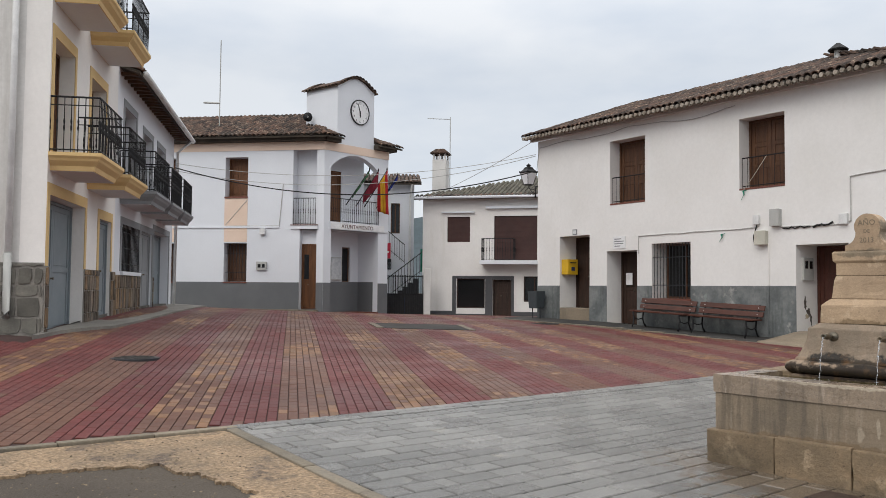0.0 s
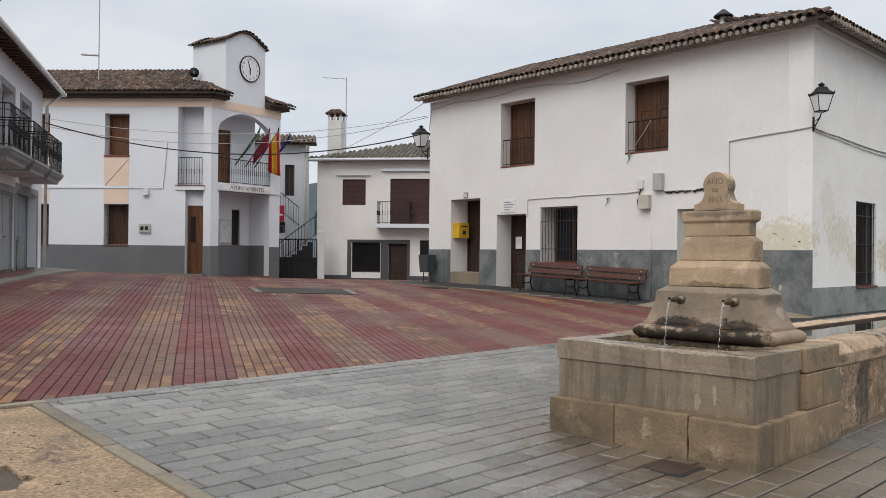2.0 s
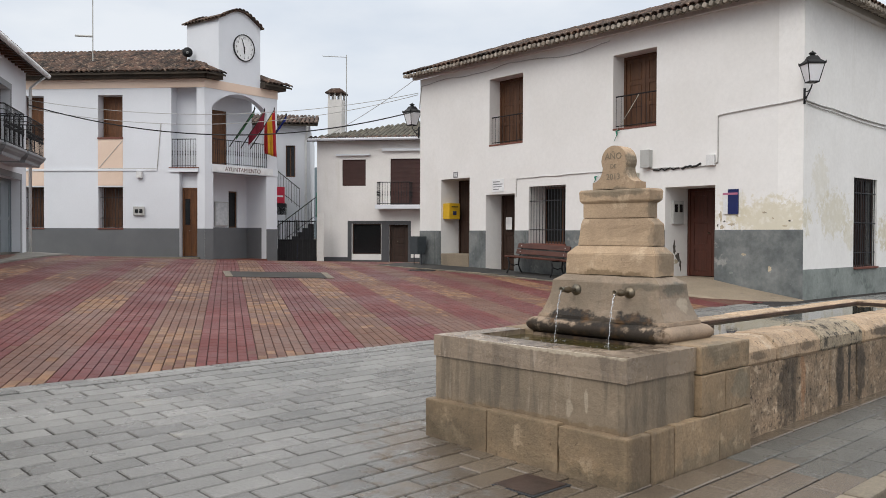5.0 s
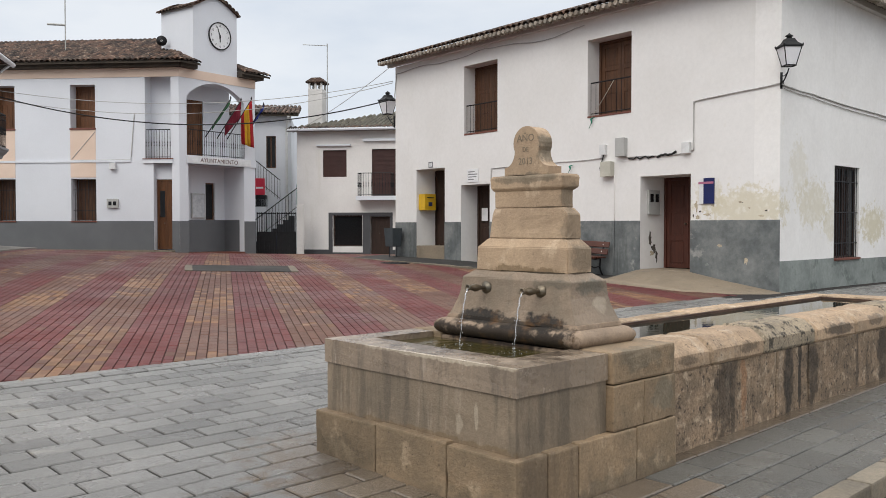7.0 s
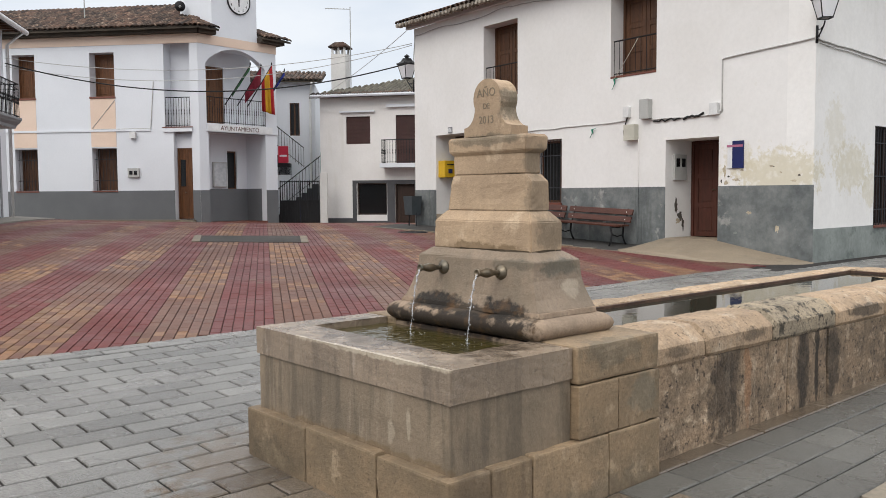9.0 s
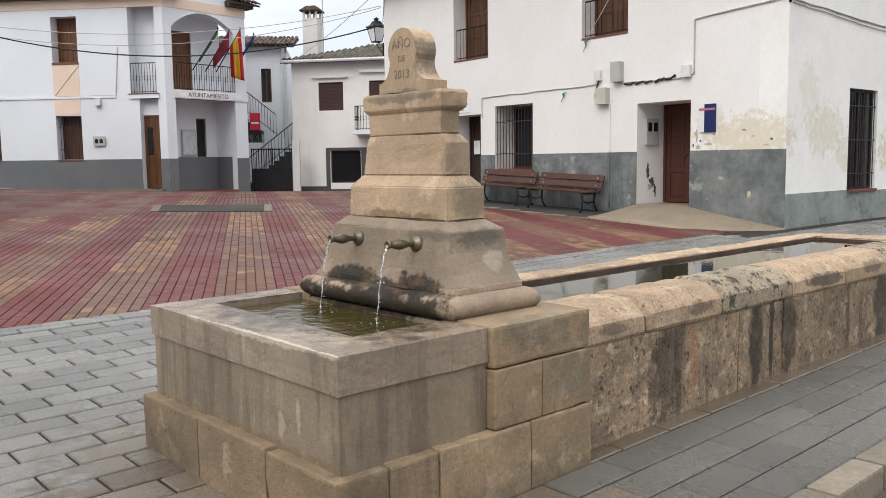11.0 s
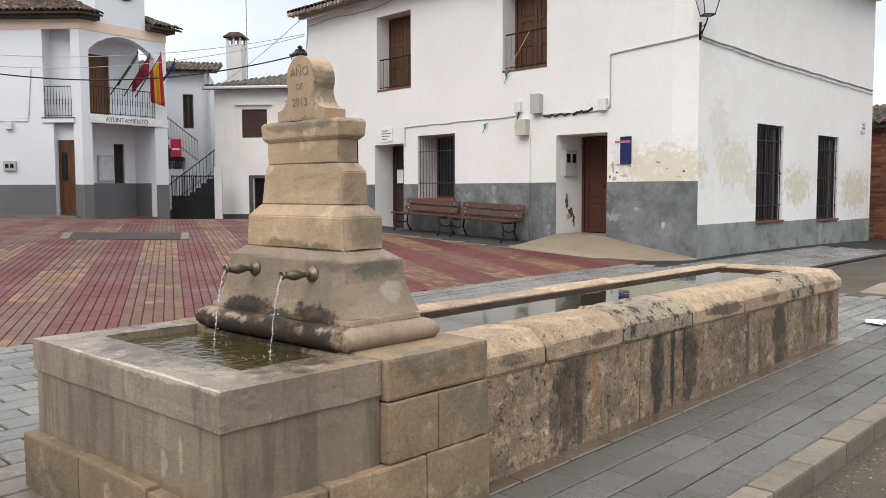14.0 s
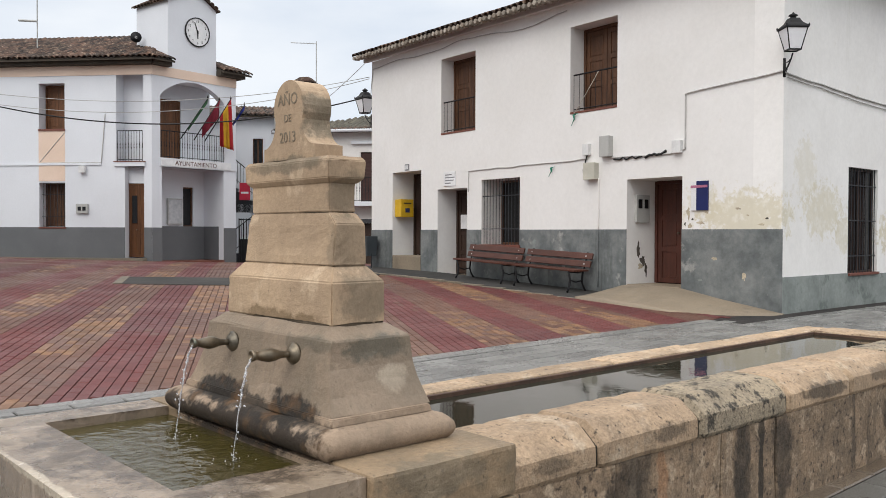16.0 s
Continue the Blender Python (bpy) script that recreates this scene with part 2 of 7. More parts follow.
STONE_BODY = mat("grey_streaked_limestone", (0.237, 0.184, 0.129), (0.182, 0.144, 0.103), 0.45, 2.2, 55, 0.4, grain=0.18, vary=0.06, spots=((0.306, 0.240, 0.167), 3.5, 0.57, 0.6), streak=((0.097, 0.080, 0.060), 8.0, 0.51, 0.55), drip=((0.343, 0.281, 0.211), 9.0, 0.60, 0.6), speck=((0.107, 0.085, 0.060), 50, 0.62, 0.5), wet=BODY_STAIN)
STONE_SPOUT = mat("splashed_grey_limestone", (0.248, 0.187, 0.132), (0.183, 0.143, 0.102), 0.5, 3.0, 48, 0.45, grain=0.17, vary=0.06, spots=((0.333, 0.254, 0.178), 5.0, 0.60, 0.6), streak=((0.122, 0.097, 0.073), 3.0, 0.57, 0.5), speck=((0.099, 0.080, 0.060), 46, 0.62, 0.6), wet=SPLASH)
BASE_STAIN = [((6.2, 2.6, -0.02), (0.3, 0.5, 0.12), 0.7, (0.10, 0.078, 0.05), (0.15, 0.115, 0.072)), ((6.2, 3.9, 0.02), (0.2, 0.35, 0.18), 0.6, (0.12, 0.092, 0.058), (0.17, 0.13, 0.082)), ((7.2, 2.43, -0.02), (0.6, 0.2, 0.14), 0.6, (0.10, 0.08, 0.055), (0.15, 0.118, 0.078)),
              ((7.28, 2.43, 0.74), (0.25, 0.10, 0.07), 0.5, *LICHEN), ((7.5, 2.43, 0.48), (0.12, 0.10, 0.1), 0.5, (0.15, 0.14, 0.105), (0.20, 0.18, 0.135))]
STONE_BASE = mat("tan_limestone", (0.259, 0.183, 0.110), (0.174, 0.128, 0.080), 0.65, 2.4, 44, 0.65, grain=0.22, vary=0.26, spots=((0.348, 0.262, 0.170), 4.2, 0.56, 0.85), streak=((0.105, 0.078, 0.053), 2.6, 0.57, 0.6), speck=((0.087, 0.061, 0.039), 42, 0.60, 0.75), wet=BASE_STAIN)
BLACKISH, ORANGE = ((0.022, 0.018, 0.014), (0.060, 0.046, 0.032)), ((0.30, 0.15, 0.072), (0.24, 0.13, 0.07))
STREAKED = ((0.040, 0.031, 0.023), (0.095, 0.072, 0.050))
RUNS = ((8.42, 0.15, 0.36, 0.7, STREAKED), (8.70, 0.04, 0.26, 0.6, ORANGE), (9.40, 0.07, 0.36, 0.85, STREAKED), (9.60, 0.03, 0.40, 0.9, BLACKISH), (9.82, 0.09, 0.30, 0.75, STREAKED), (10.72, 0.04, 0.30, 0.6, STREAKED), (11.35, 0.12, 0.34, 0.75, STREAKED), (11.95, 0.13, 0.26, 0.5, STREAKED), (12.45, 0.08, 0.30, 0.7, STREAKED), (12.64, 0.06, 0.22, 0.8, ORANGE))
STONE_OLD = mat("old_trough_stone", (0.311, 0.220, 0.142), (0.185, 0.135, 0.090), 0.75, 5.5, 48, 1.0, grain=0.45, vary=0.16, spots=((0.436, 0.335, 0.234), 10.0, 0.545, 0.85), streak=((0.074, 0.055, 0.038), 5.0, 0.55, 0.75), drip=((0.371, 0.297, 0.218), 6.0, 0.60, 0.6), speck=((0.046, 0.033, 0.024), 26, 0.565, 0.9), wet=[((x, 2.515, 0.34), (w, 0.2, h), much, *tone) for x, w, h, much, tone in RUNS])
RIM_STAIN = [((x, 2.515, z), (w, 0.07, h), much, *BLACKISH) for x, z, w, h, much in ((7.95, 0.63, 0.10, 0.03, 0.5), (8.75, 0.64, 0.14, 0.045, 0.6), (10.35, 0.64, 0.30, 0.045, 0.7), (11.1, 0.66, 0.2, 0.045, 0.55), (12.35, 0.66, 0.18, 0.05, 0.6))]
STONE_RIM = mat("worn_coping_stone", (0.449, 0.320, 0.206), (0.333, 0.240, 0.156), 0.65, 4.0, 52, 1.0, grain=0.38, vary=0.16, spots=((0.504, 0.400, 0.289), 6.0, 0.56, 0.75), streak=((0.225, 0.165, 0.109), 5.0, 0.57, 0.5), speck=((0.045, 0.033, 0.025), 30, 0.595, 0.92), wet=RIM_STAIN)
STONE_LICHEN = mat("lichen_black_coping_stone", (0.36, 0.29, 0.20), (0.24, 0.198, 0.142), 0.75, 3.2, 60, 1.0, grain=0.4, spots=((0.030, 0.026, 0.021), 13.0, 0.525, 0.92), streak=((0.42, 0.34, 0.24), 5.0, 0.58, 0.5), speck=((0.028, 0.024, 0.020), 40, 0.565, 0.9))
STONE_LIP = mat("wet_rim_limestone", (0.273, 0.211, 0.153), (0.207, 0.162, 0.121), 0.14, 2.2, 44, 0.4, grain=0.2, rough2=0.40, spots=((0.345, 0.270, 0.200), 4.0, 0.57, 0.6), streak=((0.119, 0.096, 0.074), 8.0, 0.53, 0.55), drip=((0.421, 0.348, 0.279), 10.0, 0.585, 0.65), speck=((0.093, 0.075, 0.058), 36, 0.61, 0.5), spec=0.6, wet=[((6.70, 3.26, 0.79), (0.412, 0.724, 0.026), 0.9, (0.067, 0.048, 0.033), (0.130, 0.096, 0.067)), ((6.235, 3.0, 0.78), (0.020, 0.641, 0.020), 0.8, *LIME)])
STONE_WET = mat("algae_wet_stone", (0.09, 0.075, 0.05), (0.045, 0.040, 0.030), 0.3, 4.0, 30, 0.5, grain=0.3, spots=((0.22, 0.13, 0.06), 5.0, 0.60, 0.6))
# shade of the cut letters, painted as a darker tone on thin raised ones
CARVED = plain("carved_letter_shadow", (0.230, 0.186, 0.135), 0.9)
BRONZE = mat("tarnished_bronze", (0.21, 0.17, 0.12), (0.13, 0.115, 0.09), 0.35, 8.0, 40, 0.2, 0.8, 0.2, spots=((0.16, 0.20, 0.17), 9.0, 0.60, 0.6))
SOAK_TONES = ((0.105, 0.078, 0.054), (0.150, 0.120, 0.088))
SOAK = [((6.3, 2.75, 0.1), (1.25, 1.0, 1.0), 0.85, *SOAK_TONES), ((6.2, 3.7, 0.1), (0.55, 0.8, 1.0), 0.7, *SOAK_TONES), ((5.7, 2.2, 0.1), (1.0, 0.6, 1.0), 0.7, *SOAK_TONES)]
PAVER = mat("wet_grey_paver", (0.143, 0.140, 0.132), (0.198, 0.192, 0.181), 0.17, 0.7, 75, 0.6, grain=0.36, vary=0.21, rough2=0.42, spots=((0.334, 0.310, 0.263), 1.1, 0.655, 0.7), speck=((0.063, 0.059, 0.052), 3.2, 0.66, 0.5), spec=0.5, wet=SOAK)
PAVER_J = mat("wet_grey_paver_field", (0.143, 0.140, 0.132), (0.198, 0.192, 0.181), 0.17, 0.7, 75, 0.6, grain=0.36, vary=0.21, island=True, rough2=0.42, spots=((0.334, 0.310, 0.263), 1.1, 0.655, 0.7), speck=((0.063, 0.059, 0.052), 3.2, 0.66, 0.5), spec=0.5, wet=SOAK)
RED = dict(spec=0.3, rough=0.45, big=0.35, fine=36, bump=0.3, grain=0.26, vary=0.13, rough2=0.7)
BRICK_RED = mat("damp_red_brick", (0.120, 0.028, 0.025), (0.091, 0.022, 0.021), **RED)
BRICK_RED_J = mat("damp_red_brick_rows", (0.120, 0.028, 0.025), (0.091, 0.022, 0.021), island=True, **RED)
BRICK_OCHRE = mat("damp_ochre_brick", (0.207, 0.109, 0.053), (0.154, 0.078, 0.042), **{**RED, "big": 1.1, "vary": 0.22})
BRICK_OCHRE_J = mat("damp_ochre_brick_rows", (0.207, 0.109, 0.053), (0.154, 0.078, 0.042), island=True, **{**RED, "big": 1.1, "vary": 0.22})
BRICK_BROWN_J = mat("damp_brown_brick_rows", (0.129, 0.061, 0.040), (0.100, 0.047, 0.033), island=True, **RED)
BRICK_BROWN = mat("damp_brown_brick", (0.129, 0.061, 0.040), (0.100, 0.047, 0.033), **RED)
PAVER_SIDE = mat("wet_granular_paver", (0.129, 0.125, 0.112), (0.099, 0.095, 0.084), 0.20, 0.8, 90, 0.8, grain=0.5, vary=0.14, rough2=0.42, speck=((0.330, 0.314, 0.276), 75, 0.63, 0.7), spots=((0.067, 0.062, 0.050), 1.3, 0.58, 0.6))
PAVER_WET = mat("soaked_brown_paver", (0.112, 0.085, 0.060), (0.150, 0.120, 0.090), 0.06, 0.8, 75, 0.5, grain=0.42, vary=0.12, rough2=0.24, spec=0.6)
JOINT = mat("dark_sand_joint", (0.015, 0.013, 0.012), (0.025, 0.020, 0.017), 0.9, 1.0, 60, 0.4)
JOINT_BRICK = mat("reddish_sand_joint", (0.040, 0.020, 0.017), (0.056, 0.030, 0.025), 0.9, 1.0, 60, 0.4)
ASPHALT = mat("worn_asphalt", (0.087, 0.074, 0.062), (0.113, 0.096, 0.079), 0.75, 0.5, 85, 0.9, grain=0.42, spots=((0.142, 0.117, 0.091), 0.9, 0.60, 0.6), rough2=0.9, spec=0.1)
SANDY = mat("broken_sandy_concrete", (0.319, 0.224, 0.138), (0.221, 0.160, 0.103), 0.8, 1.6, 34, 1.0, grain=0.65, speck=((0.443, 0.369, 0.283), 42, 0.60, 0.8), spots=((0.106, 0.080, 0.063), 2.2, 0.57, 0.8))
KERB = mat("kerb_concrete", (0.205, 0.172, 0.126), (0.150, 0.130, 0.101), 0.7, 1.6, 36, 0.6, grain=0.28, vary=0.16)
CONCRETE = mat("trowelled_cement", (0.255, 0.204, 0.145), (0.207, 0.167, 0.121), 0.55, 0.9, 30, 0.4, grain=0.18, rough2=0.75, streak=((0.150, 0.123, 0.092), 1.5, 0.57, 0.5))
CONCRETE_DARK = mat("wet_dark_concrete", (0.041, 0.040, 0.038), (0.063, 0.060, 0.057), 0.8, 0.8, 30, 0.3, grain=0.25, rough2=0.9, spec=0.12)
PVC = plain("white_plastic", (0.70, 0.70, 0.69), 0.4)
METER_GREY = plain("grey_plastic_box", (0.42, 0.42, 0.40), 0.5)
METER_CREAM = plain("cream_plastic_box", (0.55, 0.53, 0.45), 0.5)
YELLOW = plain("yellow_post_box_paint", (0.64, 0.39, 0.018), 0.45)
BLACK = plain("black_rubber", (0.015, 0.015, 0.015), 0.6)
CLOTH_RED, CLOTH_YELLOW = plain("red_cloth", (0.33, 0.014, 0.018), 0.9), plain("yellow_cloth", (0.52, 0.29, 0.02), 0.9)
CLOTH_GREEN, CLOTH_WINE, CLOTH_BLUE = plain("green_cloth", (0.02, 0.075, 0.03), 0.9), plain("crimson_cloth", (0.14, 0.010, 0.022), 0.9), plain("blue_cloth", (0.01, 0.02, 0.16), 0.9)
CLOTH_TEAL = plain("teal_tape", (0.01, 0.22, 0.14), 0.6)
NAVY, SIGN_WHITE, SIGN_RED, PINK = plain("navy_sign_paint", (0.012, 0.02, 0.10), 0.4), plain("white_sign_paint", (0.78, 0.78, 0.78), 0.4), plain("red_sign_paint", (0.55, 0.02, 0.05), 0.4), plain("pink_sign_paint", (0.45, 0.16, 0.25), 0.4)
INK = plain("printed_grey", (0.22, 0.22, 0.23), 0.6)
TILE_BROWN = mat("terracotta_floor_tile", (0.17, 0.06, 0.04), (0.14, 0.05, 0.035), 0.5, 1.5, 30, 0.15, grain=0.12)
RUBBLE = mat("rubble_veneer", (0.19, 0.145, 0.105), (0.115, 0.095, 0.08), 0.75, 2.4, 26, 0.7, grain=0.25, vary=0.45)
RUBBLE_GREY = mat("grey_rubble_stone", (0.17, 0.16, 0.135), (0.115, 0.11, 0.095), 0.75, 2.4, 26, 0.7, grain=0.25, vary=0.3)
RUBBLE_DARK = mat("dark_flagstone", (0.075, 0.058, 0.045), (0.11, 0.085, 0.062), 0.75, 5.0, 26, 0.7, grain=0.3, vary=0.3)
RUBBLE_OCHRE = mat("ochre_flagstone", (0.25, 0.165, 0.09), (0.15, 0.10, 0.062), 0.75, 5.0, 26, 0.7, grain=0.3, vary=0.3)
EAVE_CLAY = mat("mortared_clay_end", (0.36, 0.32, 0.27), (0.22, 0.18, 0.14), 0.9, 5.0, 30, 0.6, grain=0.3, vary=0.3)
MORTAR = mat("grey_mortar", (0.27, 0.25, 0.22), (0.22, 0.205, 0.185), 0.9, 2.0, 40, 0.5)
SOFFIT = mat("dark_brown_soffit", (0.085, 0.068, 0.052), (0.06, 0.05, 0.04), 0.9, 2.0, 30, 0.5, grain=0.3)
HILL = mat("wooded_hill", (0.055, 0.075, 0.085), (0.075, 0.095, 0.105), 0.95, 0.02, 0.4, 0.2, grain=0.2)
RED_WALL = mat("red_brickwork", (0.24, 0.10, 0.06), (0.19, 0.085, 0.055), 0.85, 1.5, 20, 0.6, grain=0.25, vary=0.25)


def water_material(name, tint, rough, ripple, strength):
    m = bpy.data.materials.new(name)
    m.use_nodes = True
    n, l = m.node_tree.nodes, m.node_tree.links
    p = n["Principled BSDF"]
    t = n.new("ShaderNodeTexNoise")
    t.inputs["Scale"].default_value, t.inputs["Detail"].default_value = ripple, 3
    l.new(n.new("ShaderNodeNewGeometry").outputs["Position"], t.inputs["Vector"])
    t2 = n.new("ShaderNodeTexNoise")
    t2.inputs["Scale"].default_value = 2.2
    l.new(n.new("ShaderNodeNewGeometry").outputs["Position"], t2.inputs["Vector"])
    r = n.new("ShaderNodeMix")
    r.data_type = "RGBA"
    r.inputs["A"].default_value, r.inputs["B"].default_value = (*tint, 1), (*(c * 0.5 for c in tint), 1)
    l.new(t2.outputs["Fac"], r.inputs["Factor"])
    l.new(r.outputs["Result"], p.inputs["Base Color"])
    b = n.new("ShaderNodeBump")
    b.inputs["Strength"].default_value, b.inputs["Distance"].default_value = strength, 0.01
    l.new(t.outputs["Fac"], b.inputs["Height"])
    l.new(b.outputs[0], p.inputs["Normal"])
    p.inputs["Roughness"].default_value, p.inputs["IOR"].default_value = rough, 1.33
    p.inputs["Specular IOR Level"].default_value = 0.6
    return m


WATER = water_material("still_murky_water", (0.035, 0.036, 0.026), 0.03, 9.0, 0.05)
WATER_LIVE = water_material("rippled_green_water", (0.066, 0.054, 0.017), 0.04, 17.0, 0.8)
JET = bpy.data.materials.new("falling_water")
JET.use_nodes = True
jp = JET.node_tree.nodes["Principled BSDF"]
jp.inputs["Base Color"].default_value, jp.inputs["Roughness"].default_value = (0.9, 0.92, 0.95, 1), 0.08
jp.inputs["Transmission Weight"].default_value, jp.inputs["IOR"].default_value = 0.75, 1.33


# ---- helpers of the build ----
def ground(x, y):
    """Height of the sloping square."""
    x, y = min(max(x, -4.0), 29.0) / 10, min(max(y, -3.0), 33.0) / 10
    return (-0.0788 + 0.0988 * x + 0.1592 * y + 0.0994 * x * x - 0.2982 * x * y + 0.3754 * y * y
            - 0.0428 * x ** 3 + 0.0869 * x * x * y - 0.0561 * x * y * y - 0.0695 * y ** 3)


def thing(name, label, category, x=0.0, y=0.0, z=0.0, rz=0.0, group="", kind=""):
    return tagged_at(new(name), pose(x, y, z, 0, 0, rz), label, category, group, kind)


def tagged_at(ob, m, label, category, group="", kind=""):
    ob.matrix_basis = m
    return tagged(ob, label, category, group, kind)


def world_of(ob):
    m = ob.matrix_parent_inverse @ ob.matrix_basis if ob.parent else ob.matrix_basis.copy()
    return world_of(ob.parent) @ m if ob.parent else m


def part(name, bm, material, parent=None, label="", smooth=False, at=None):
    """Links a bmesh as one mesh object; its coordinates are those of its parent, or of the frame `at` in the world."""
    me = bpy.data.meshes.new(name)
    bmesh.ops.recalc_face_normals(bm, faces=bm.faces[:])
    if smooth:
        for f in bm.faces:
            f.smooth = True
    bm.to_mesh(me)
    bm.free()
    return hang(name, me, material, parent, label, at)


def hang(name, me, material, parent=None, label="", at=None):
    if material and not me.materials:
        me.materials.append(material)
    ob = new(name, me)
    if parent is not None:
        ob.parent = parent
        if at is not None:
            ob.matrix_parent_inverse = world_of(parent).inverted()
    if at is not None:
        ob.matrix_basis = at
    if label:
        ob["label"] = label
    return ob


def bx(bm, x0, x1, y0, y1, z0, z1, bevel=0.0):
    """Adds a box, with its edges rounded off by bevel."""
    b = bm if not bevel else bmesh.new()
    v = [b.verts.new((x, y, z)) for z in (z0, z1) for y in (y0, y1) for x in (x0, x1)]
    for q in ((0, 2, 3, 1), (4, 5, 7, 6), (0, 1, 5, 4), (2, 6, 7, 3), (0, 4, 6, 2), (1, 3, 7, 5)):
        b.faces.new([v[i] for i in q])
    if bevel:
        bmesh.ops.bevel(b, geom=b.edges[:], offset=bevel, segments=2, affect="EDGES", profile=0.6)
        merge(bm, b)
    return bm


def merge(bm, other, m=None):
    if m is not None:
        bmesh.ops.transform(other, matrix=m, verts=other.verts[:])
    idx = {v: bm.verts.new(v.co) for v in other.verts}
    for f in other.faces:
        try:
            bm.faces.new([idx[v] for v in f.verts])
        except ValueError:
            pass
    other.free()


def box(*a, bevel=0.0):
    return bx(bmesh.new(), *a, bevel=bevel)


def tube(bm, pts, r, sides=8, taper=None):
    """A round bar along the points."""
    rings = []
    pts = [Vector(p) for p in pts]
    for i, p in enumerate(pts):
        d = (pts[min(i + 1, len(pts) - 1)] - pts[max(i - 1, 0)]).normalized()
        s = d.cross(Vector((0, 0, 1)) if abs(d.z) < 0.9 else Vector((1, 0, 0))).normalized()
        t = d.cross(s)
        rr = r if taper is None else r * (1 + (taper - 1) * i / (len(pts) - 1))
        rings.append([bm.verts.new(p + rr * (math.cos(k * math.tau / sides) * s + math.sin(k * math.tau / sides) * t)) for k in range(sides)])
    for a, b in zip(rings, rings[1:]):
        for k in range(sides):
            bm.faces.new((a[k], a[(k + 1) % sides], b[(k + 1) % sides], b[k]))
    bm.faces.new(rings[0][::-1])
    bm.faces.new(rings[-1])
    return bm


def lathe(bm, profile, sides=16, m=None):
    """Turns (radius, height) pairs about the z axis."""
    b = bmesh.new()
    rings = [[b.verts.new((r * math.cos(k * math.tau / sides), r * math.sin(k * math.tau / sides), z)) for k in range(sides)] for r, z in profile]
    for p, q in zip(rings, rings[1:]):
        for k in range(sides):
            b.faces.new((p[k], p[(k + 1) % sides], q[(k + 1) % sides], q[k]))
    b.faces.new(rings[0][::-1])
    b.faces.new(rings[-1])
    merge(bm, b, m)
    return bm


def prism(pts, y0, y1):
    """An outline in x and z, drawn out from y0 to y1."""
    bm = bmesh.new()
    a = [bm.verts.new((x, y0, z)) for x, z in pts]
    b = [bm.verts.new((x, y1, z)) for x, z in pts]
    bm.faces.new(a)
    bm.faces.new(b[::-1])
    for i in range(len(pts)):
        j = (i + 1) % len(pts)
        bm.faces.new((a[j], a[i], b[i], b[j]))
    return bm


def wall(length, z0, z1, thick, openings, u0=0.0):
    """A wall along x from u0, its outer face at y = 0, with openings (u0, u1, z0, z1) cut through."""
    us = sorted({u0, length, *(v for o in openings for v in o[:2])})
    zs = sorted({z0, z1, *(v for o in openings for v in o[2:4])})
    us, zs = [v for v in us if u0 <= v <= length], [v for v in zs if z0 <= v <= z1]
    solid = {}
    for i in range(len(us) - 1):
        for j in range(len(zs) - 1):
            cu, cz = (us[i] + us[i + 1]) / 2, (zs[j] + zs[j + 1]) / 2
            solid[i, j] = not any(o[0] < cu < o[1] and o[2] < cz < o[3] for o in openings)
    bm = bmesh.new()
    cache = {}

    def vert(i, j, k):
        if (i, j, k) not in cache:
            cache[i, j, k] = bm.verts.new((us[i], thick * k, zs[j]))
        return cache[i, j, k]

    for (i, j), s in solid.items():
        if not s:
            continue
        bm.faces.new((vert(i, j, 0), vert(i + 1, j, 0), vert(i + 1, j + 1, 0), vert(i, j + 1, 0)))
        bm.faces.new((vert(i, j, 1), vert(i, j + 1, 1), vert(i + 1, j + 1, 1), vert(i + 1, j, 1)))
        for (di, dj, e) in ((-1, 0, ((i, j), (i, j + 1))), (1, 0, ((i + 1, j + 1), (i + 1, j))), (0, -1, ((i + 1, j), (i, j))), (0, 1, ((i, j + 1), (i + 1, j + 1)))):
            if not solid.get((i + di, j + dj), False):
                (a, b), (c, d) = e
                bm.faces.new((vert(a, b, 0), vert(c, d, 0), vert(c, d, 1), vert(a, b, 1)))
    return bm


def lettering(name, words, size, material, parent, m, depth=0.004, label=""):
    """Words in the built-in font, standing upright in the xz plane, as a mesh."""
    cu = bpy.data.curves.new(name, "FONT")
    cu.body, cu.size, cu.extrude, cu.align_x, cu.resolution_u = words, size, depth, "CENTER", 3
    tmp = bpy.data.objects.new(name, cu)
    scene.collection.objects.link(tmp)
    me = bpy.data.meshes.new_from_object(tmp.evaluated_get(bpy.context.evaluated_depsgraph_get()))
    bpy.data.objects.remove(tmp)
    me.materials.clear()
    return hang(name, me, material, parent, label, m @ pose(0, 0, 0, 90, 0, 0))


def tile_mesh(name, length=0.40, r=0.095, seg=5):
    """One curved clay tile, hump up, wide end down the slope; its slope runs along +y."""
    vs, fs = [], []
    for i, y in enumerate((0.0, length)):
        rr = r * (1 - 0.18 * i)
        for th in (1.0, 0.80):
            for k in range(seg + 1):
                a = math.pi * k / seg
                vs.append((rr * th * math.cos(a), y, rr * th * math.sin(a) * 0.85))
    n = seg + 1
    for k in range(seg):
        fs += [(k, k + 1, 2 * n + k + 1, 2 * n + k), (n + k, 3 * n + k, 3 * n + k + 1, n + k + 1), (k, n + k, n + k + 1, k + 1)]
    me = bpy.data.meshes.new(name)
    me.from_pydata(vs, [], fs)
    return me


TILE_ME = tile_mesh("tile")
TILE_ME.materials.append(TILE)


